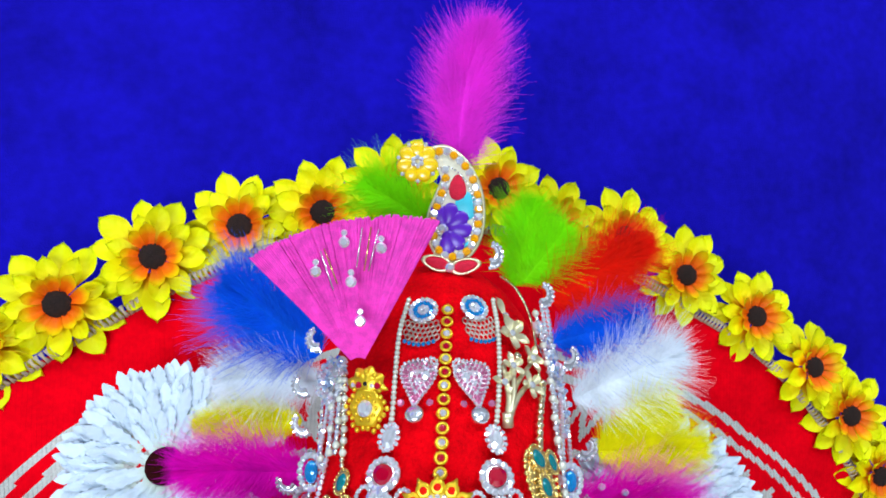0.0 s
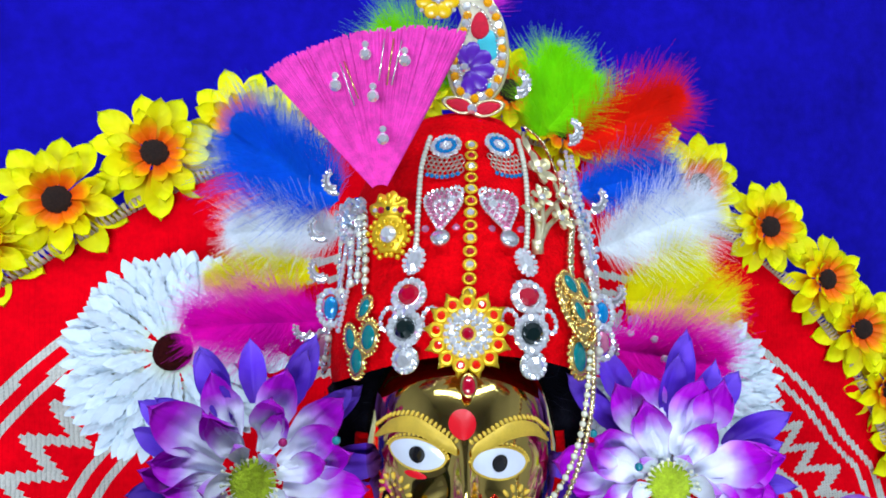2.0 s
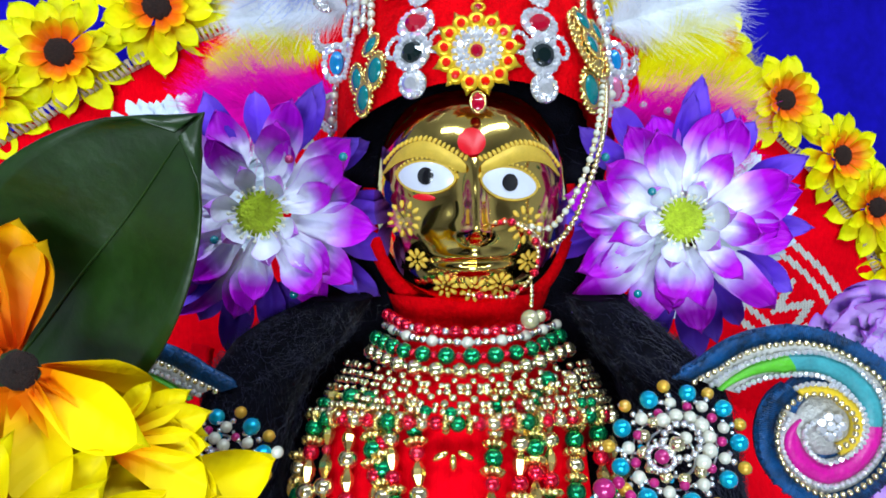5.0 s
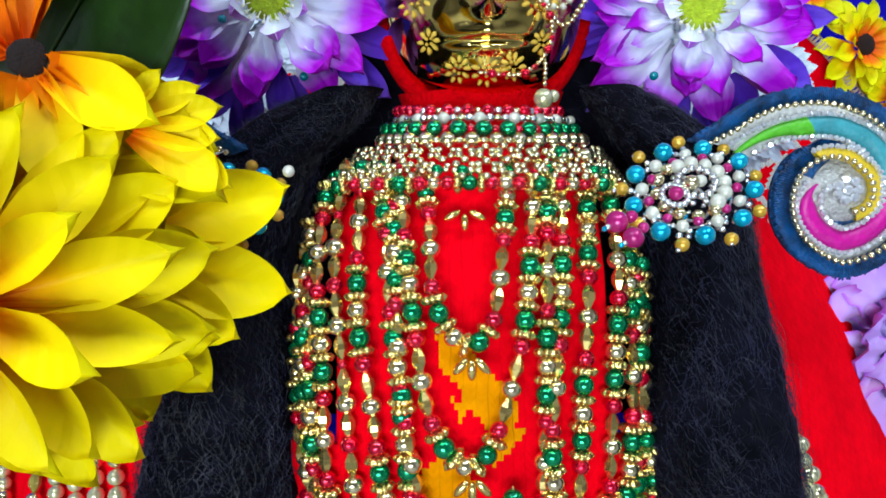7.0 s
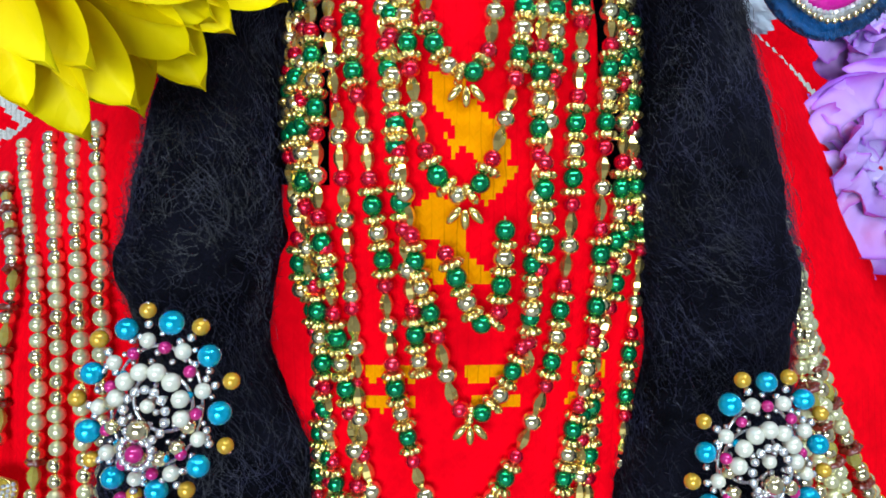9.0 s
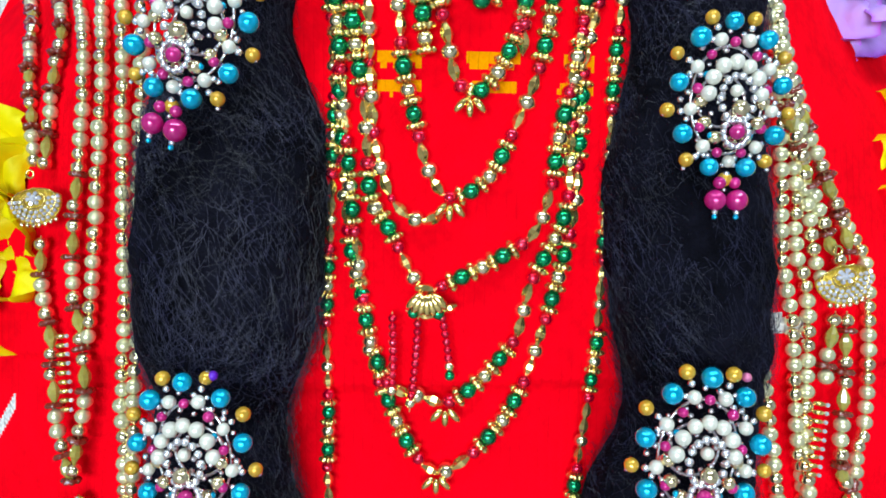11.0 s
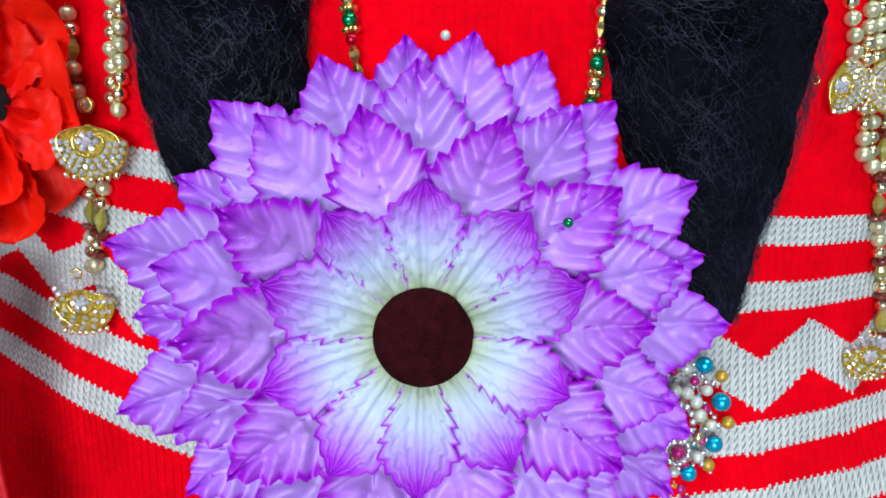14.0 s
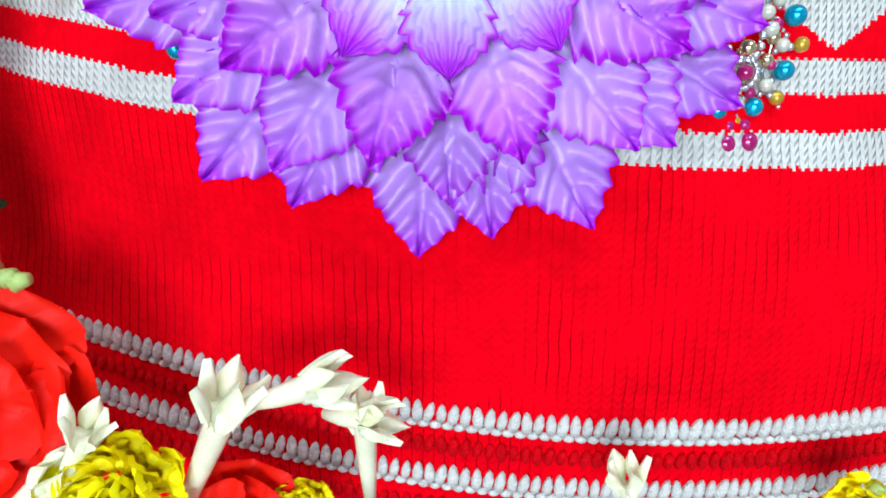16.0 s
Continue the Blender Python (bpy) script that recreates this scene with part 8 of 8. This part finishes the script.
# tall paisley aigrette on top
def aigrette():
    f = thing("paisley_aigrette", Matrix.Identity(4), "paisley aigrette with amber and clear stones topping the hat", "ornament")
    rim_pts = [(0.0154, 0.437, 1.108), (0.0247, 0.437, 1.109), (0.0346, 0.437, 1.102), (0.0418, 0.437, 1.09), (0.0447, 0.437, 1.077), (0.0442, 0.437, 1.062), (0.0394, 0.437, 1.05), (0.0307, 0.437, 1.044), (0.0208, 0.437, 1.046), (0.0156, 0.437, 1.056), (0.0151, 0.437, 1.069), (0.0195, 0.437, 1.081), (0.0236, 0.437, 1.093), (0.0223, 0.437, 1.102)]
    line = catmull(rim_pts, 8)
    mid = Vector((0.0297, 0.437, 1.07))
    n = len(line)
    verts = [p + Vector((0, -0.001, 0)) for p in line] + [p + Vector((0, 0.004, 0)) for p in line] + [mid + Vector((0, -0.001, 0)), mid + Vector((0, 0.004, 0))]
    faces = []
    for i in range(n - 1):
        faces += [(i, i + 1, n + i + 1, n + i), (i + 1, i, 2 * n), (n + i, n + i + 1, 2 * n + 1)]
    part("plate", from_lists("plate", verts, faces, smooth=False), M_CREAM, f, "cream enamel plate")
    inlay = shared("aqua_inlay", lambda: ([(v.x, v.z, v.y * 0.3) for v in ball(14, 8, 0.0055, 0.0050, 0.0062)[0]], ball(14, 8, 0.0055, 0.0050, 0.0062)[1]), M_AQUA)
    part("aqua_inlay", inlay, None, f, "aqua enamel inlay", facing((0.0357, 0.4364, 1.075)) @ Matrix.Diagonal((1.25, 1.5, 1, 1)))
    part("aqua_inlay", inlay, None, f, "aqua enamel inlay", facing((0.0315, 0.4362, 1.053)) @ Matrix.Diagonal((1.2, 0.45, 1, 1)))
    part("rim", from_lists("rim", *tube([p + (p - mid).normalized() * 0.0014 for p in line], 0.0011, 6)), M_PALE_GOLD, f, "gold rim")
    amb = gem("amber_gem", 0.0026, 0.0018, M_AMBER_GEM, 8)
    clear = gem("clear_gem", 0.0026, 0.0018, M_CRYSTAL, 8)
    for i, (p, t) in enumerate(spaced(line, 0.0048)):
        part("stone", amb if i % 2 else clear, None, f, m=facing(p + (mid - p).normalized() * 0.0018 + Vector((0, -0.0016, 0))))
    for i, (p, t) in enumerate(spaced([mid.lerp(q, 0.72) for q in line], 0.0022)):
        part("bead", BEAD["s"][0], None, f, m=facing(p + Vector((0, -0.0018, 0))) @ Matrix.Scale(0.55, 4))
    red = shared("red_inlay", lambda: ([(v.x * (1 - 35 * v.z), v.z, v.y * 0.3) for v in ball(14, 8, 0.0050, 0.0050, 0.0078)[0]], ball(14, 8, 0.0050, 0.0050, 0.0078)[1]), M_RED_FELT2)
    part("red_inlay", red, None, f, "red flocked drop", facing((0.0311, 0.4355, 1.086)))
    violet = shared("purple_petal", lambda: ([(v.x * (1 + 50 * v.z), v.z + 0.006, v.y * 0.3) for v in ball(12, 8, 0.0033, 0.0033, 0.0052)[0]], ball(12, 8, 0.0033, 0.0033, 0.0052)[1]), M_PURPLE)
    hub = Vector((0.022, 0.4355, 1.062))
    for a in (25, -15, -55, -95, -140, -175):
        part("purple_petal", violet, None, f, m=facing(hub + Vector((0.002, 0, 0))) @ Matrix.Rotation(radians(a), 4, "Z") @ Matrix.Scale(1.4, 4))
    part("hub", CR_M, None, f, m=facing(hub + Vector((0, -0.002, 0))) @ Matrix.Scale(1.4, 4))
    c = Vector((0.0078, 0.434, 1.101))
    yel = shared("yellow_petal", lambda: ([(v.x, v.z + 0.0058, v.y * 0.4) for v in ball(12, 8, 0.0036, 0.0036, 0.0042)[0]], ball(12, 8, 0.0036, 0.0036, 0.0042)[1]), M_YELLOW_ENAMEL)
    part("flower_plate", from_lists("flower_plate", *flat_disc(0.0112, 0.0015, 24)), M_PALE_GOLD, f, "gold flower plate", facing(c + Vector((0, 0.002, 0))))
    for k in range(7):
        part("yellow_petal", yel, None, f, m=facing(c) @ Matrix.Rotation(2 * math.pi * k / 7, 4, "Z") @ Matrix.Scale(1.25, 4))
        a = 2 * math.pi * (k + 0.5) / 7
        part("stone", CR_S, None, f, m=facing(c + Vector((0.0114 * math.sin(a), -0.001, 0.0114 * math.cos(a)))))
    for k in range(6):
        a = 2 * math.pi * k / 6
        part("stone", CR_M, None, f, m=facing(c + Vector((0.0026 * math.sin(a), -0.0015, 0.0026 * math.cos(a)))) @ Matrix.Scale(0.8, 4))
    wing = shared("red_wing", lambda: ([(v.z * 1.0, v.x * (1 - 40 * v.z), v.y * 0.35) for v in ball(12, 8, 0.0036, 0.0036, 0.0095)[0]], ball(12, 8, 0.0036, 0.0036, 0.0095)[1]), M_RED_FELT2)
    for p, mi, turn in (((0.0185, 0.4345, 1.042), -1, -16), ((0.0352, 0.4345, 1.040), 1, 12)):
        q = facing(p) @ Matrix.Rotation(radians(turn), 4, "Z") @ Matrix.Diagonal((mi * 0.78, 0.95, 1, 1))
        part("red_wing", wing, None, f, "red flocked leaf", q)
        part("wing_rim", shared("wing_rim", lambda: ([(v[0] * 2.3, v[1] * (1 - 30 * v[0]) * 0.95, v[2]) for v in flat_ring(0.0045, 0.0008, 20, 5)[0]], flat_ring(0.0045, 0.0008, 20, 5)[1]), M_PALE_GOLD), None, f, m=q)
    part("stone", CR_M, None, f, m=facing((0.026, 0.432, 1.039)) @ Matrix.Scale(1.5, 4))


aigrette()

# ---- pins ----
for p, mat, lab in (((0.0264, 0.4389, 1.031), M_PURPLE, "violet"), ((0.0505, 0.456, 1.026), M_PINK_GEM, "pink"), ((0.0354, 0.222, 0.3163), M_GREEN_BEAD, "green"), ((-0.0084, 0.252, 0.3777), M_PEARL_WHITE, "white"), ((-0.0371, 0.335, 0.8846), M_TEAL_PIN, "teal"), ((-0.059, 0.335, 0.8841), M_PINK_BEAD, "magenta"), ((-0.0938, 0.345, 0.8516), M_TEAL_PIN, "teal"), ((-0.061, 0.345, 0.8278), M_TEAL_PIN, "teal"), ((0.0907, 0.345, 0.8684), M_TEAL_PIN, "teal"), ((0.0847, 0.345, 0.8253), M_TEAL_PIN, "teal"), ((0.0712, 0.345, 0.8831), M_TEAL_PIN, "teal"), ((-0.086, 0.24, 0.4963), M_PURPLE, "blue"), ((0.1132, 0.245, 0.4977), M_PINK_GEM, "pink"), ((-0.0491, 0.26, 0.7901), M_PEARL_WHITE, "white")):
    me = from_lists("pin_head", *ball(12, 8, 0.0019, 0.0019, 0.0019))
    solid("dress_pin", me, mat, lab + " glass pin head stuck in the decoration", "pin", "glass-headed pins", m=pose(*p))
for p in ((0.1101, 0.425, 0.9152), (0.1231, 0.425, 0.9119), (0.1286, 0.425, 0.901)):
    solid("loose_crystal", from_lists("loose_crystal", *lathe_z([(0.0022, 0), (0.0022, 0.0008), (0.0014, 0.002), (0.0001, 0.002)], 10), smooth=False), M_CRYSTAL, "small clear crystal on the magenta feather", "crystal", "loose crystals", m=facing(p))

# ---- crocheted hem: single stitches ----
ME_STITCH = from_lists("stitch", *[(lambda vf: ([(v.x * (1.15 - 60 * v.z), v.y, v.z) for v in vf[0]], vf[1]))(ball(8, 6, 0.0020, 0.0022, 0.0052))][0])
ME_STITCH.materials.append(M_WOOL_WHITE := material("white_wool", (0.80, 0.80, 0.74), rough=0.95, vary=0.2, scale=300, bump=0.9, bump_scale=900, spec=0.05))
M_WOOL_RED = material("red_wool", (0.75, 0.002, 0.008), rough=0.95, vary=0.2, scale=300, bump=0.9, bump_scale=900, spec=0.05)


def hem_z(level, x):
    return level - 0.079 * x + (0.22 if x < 0 else 0.28) * x * x


loops, red_rows = [[], []], [[], []]
for level, me, low in ((0.0802, ME_STITCH, True), (0.0655, None, False), (0.0518, ME_STITCH, True), (0.0365, None, False)):
    for k in range(78):
        x = -0.195 + 0.00485 * k
        z = hem_z(level, x)
        m = pose(x, dress_y(x, z) - 0.0012, z, rnd(-8, 8), rnd(-12, 12) + 8, 0) @ Matrix.Scale(rnd(0.88, 1.12), 4)
        if me:
            part("stitch", me, None, DRESS, m=m)
        else:
            add(red_rows, moved(ball(8, 6, 0.0022, 0.0022, 0.0042), m))
        if low:
            z = hem_z(level - 0.0056, x + 0.0025)
            add(loops, moved(ball(8, 5, 0.0027, 0.0019, 0.0018), pose(x + 0.0025, dress_y(x, z) - 0.0008, z, 0, rnd(-14, 14), 0)))
for name, rows, mat in (("loop_row", loops, M_WOOL_WHITE), ("red_row", red_rows, M_WOOL_RED)):
    part(name, from_lists(name, *rows), mat, DRESS)["kind"] = "stuff"

# ---- garland before the hem ----
M_WAX = material("waxy_white_petal", (0.95, 0.94, 0.66), rough=0.4, vary=0.1, scale=90, sub=0.2)
M_WAX_GREEN = material("pale_green_bud", (0.45, 0.58, 0.16), rough=0.5, vary=0.2, scale=90)
WAX_P = [petal_mesh("tuberose_petal", M_WAX, length=0.018, width=0.0092, point=0.45, cup=0.25, bend=b, crease=0.12, nx=6, ny=8, seed=k, sharp=1.5) for k, b in enumerate((-0.15, 0.12))]


def tuberose(base, tip, size=1.0):
    """A waxy trumpet floret from its stem end to its mouth."""
    d = Vector(tip) - Vector(base)
    f = thing("tuberose", frame_at(base, d, (0, -1, 0)), "waxy white tuberose floret in the garland", "flower", "tuberose florets in the garland")
    n = d.length
    v, fc = tube([Vector((0, 0, 0)), Vector((0, n * 0.4, 0.001)), Vector((0, n * 0.8, 0.0005)), Vector((0, n, 0))], lambda t: size * (0.0026 + 0.0028 * t), 12)
    part("tube", from_lists("tube", v, fc), M_WAX, f)
    for k in range(6):
        m = pose(0, n * 0.86, 0) @ Matrix.Rotation(2 * math.pi * k / 6 + 0.3, 4, "Y") @ pose(0, 0, 0.003 * size, 14 + rnd(-8, 14), 0, 0)
        part("petal", random.choice(WAX_P), None, f, m=m @ Matrix.Scale(size * rnd(0.9, 1.1), 4))


tuberose((-0.1046, 0.19, 0.0723), (-0.0858, 0.188, 0.1132), 1.1)
tuberose((-0.079, 0.19, 0.113), (-0.0554, 0.186, 0.1231), 0.95)
tuberose((-0.0545, 0.192, 0.1084), (-0.04, 0.188, 0.109), 0.85)
tuberose((-0.0406, 0.192, 0.0733), (-0.0411, 0.19, 0.1076), 0.85)
tuberose((-0.1399, 0.18, 0.0879), (-0.1289, 0.18, 0.1078), 0.85)
tuberose((-0.1586, 0.18, 0.0785), (-0.1436, 0.178, 0.0918), 0.85)
tuberose((0.0534, 0.195, 0.066), (0.0504, 0.195, 0.0761), 0.8)
for p, q in (((-0.1582, 0.2, 0.1576), (-0.1614, 0.2, 0.1551)), ((-0.1565, 0.2, 0.153), (-0.152, 0.2, 0.1548)), ((-0.1533, 0.2, 0.1518), (-0.1481, 0.2, 0.1531)), ((-0.161, 0.2, 0.1512), (-0.1582, 0.2, 0.1538)), ((0.1401, 0.2, 0.0646), (0.1445, 0.2, 0.0723))):
    v, fc = tube([Vector(p), Vector(p).lerp(Vector(q), 0.5), Vector(q)], lambda t: 0.0035 * (1 - 0.4 * t), 10)
    solid("tuberose_bud", from_lists("tuberose_bud", v, fc), M_WAX_GREEN, "pale green tuberose bud in the garland", "bud", "tuberose buds in the garland")

M_MARI = petal_material("marigold_petal", [(0.0, (0.95, 0.70, 0.0)), (1.0, (0.98, 0.88, 0.0))], 0.012, width=0.006)
MARI_P = [petal_mesh("marigold_petal", M_MARI, length=0.012, width=0.011, point=0.75, teeth=3, tooth=0.2, cup=0.2, bend=b, ruffle=0.5, base=0.3, nx=8, seed=k * 5) for k, b in enumerate((0.2, 0.5))]


def marigold(p, normal, size=1.0):
    f = thing("marigold", facing(p, normal, rnd(0, 90)) @ Matrix.Scale(size, 4), "yellow marigold with ruffled petals in the garland", "flower", "marigolds in the garland")
    for n, r, tilt, z in ((16, 0.010, 10, 0), (14, 0.0075, 32, 0.003), (12, 0.005, 50, 0.005), (9, 0.002, 70, 0.006)):
        put_petals(f, MARI_P, n, r, tilt, z, rnd(0, 30), 10, (0.85, 1.15))


marigold((-0.1229, 0.183, 0.0807), (0, -1, 0.5), 1.15)
marigold((-0.0645, 0.195, 0.0656), (0, -1, 0.6), 0.6)
marigold((0.1368, 0.2, 0.0606), (0, -1, 0.5), 0.7)

# red silk poppy with a black heart at the skirt's side, and a drape under it
ME_POPPY = [petal_mesh("poppy_petal", M_RUF_RED, length=0.068, width=0.06, point=0.7, teeth=6, tooth=0.12, cup=0.15, bend=b, ruffle=0.3, crease=0.15, base=0.3, nx=16, ny=20, seed=k * 7 + 1) for k, b in enumerate((0.0, -0.2, 0.25))]
poppy = thing("red_poppy", facing((-0.2110, 0.300, 0.3450), (0.30, -1, 0.0)) @ Matrix.Diagonal((0.56, 0.80, 0.6, 1)), "large red silk poppy with a black plush heart", "flower")
put_petals(poppy, ME_POPPY, 8, 0.012, 8, 0, 10, 8)
put_petals(poppy, ME_POPPY, 5, 0.008, 12, 0.004, 40, 8, (0.7, 0.8))
part("middle", from_lists("middle", *dome(0.018, 0.014, 0.12, 28, 8, 2)), M_EYE_BLACK_PLUSH := material("black_plush", (0.008, 0.007, 0.008), rough=0.95, vary=0.4, scale=200, bump=1.0, bump_scale=700), poppy, "black plush heart", pose(0, 0, 0.004))
M_SATIN_RED = material("red_satin", (0.62, 0.004, 0.01), rough=0.4, vary=0.15, scale=30, bump=0.15, bump_scale=200)


def drape():
    verts, faces, nx, nz = [], [], 40, 60
    for j in range(nz + 1):
        z = 0.06 + 0.22 * j / nz
        for i in range(nx + 1):
            u = i / nx
            x = -0.30 + (0.086 + 0.02 * math.sin((0.28 - z) * 9)) * u
            y = 0.262 - 0.006 * math.sin(u * 9 + z * 22) - 0.004 * noise.noise((u * 3, z * 20, 2)) - 0.35 * max(0, 0.2 - z) * 0.4
            verts.append((x, y, z))
    for j in range(nz):
        for i in range(nx):
            a = j * (nx + 1) + i
            faces.append((a, a + 1, a + nx + 2, a + nx + 1))
    ob = solid("red_drape", from_lists("red_drape", verts, faces), M_SATIN_RED, "red satin cloth hanging in soft folds beside the skirt", "cloth")
    mod = ob.modifiers.new("thickness", "SOLIDIFY")
    mod.thickness = 0.002


drape()
tuft = thing("green_tuft", pose(*(-0.1874, 0.248, 0.1692)), "small dark green thread tuft pinned to the drape", "tassel")
for k in range(24):
    a = rnd(-2.4, -0.6)
    part("strand", shared("tuft_strand", lambda: tube([Vector((0, 0, 0)), Vector((0, -0.001, -0.004)), Vector((0.001, 0, -0.009))], 0.0004, 4), material("dark_green_thread", (0.0, 0.05, 0.01), rough=0.6)), None, tuft, m=Matrix.Rotation(rnd(-0.7, 0.7), 4, "Y") @ Matrix.Rotation(rnd(-0.3, 0.3), 4, "X"))
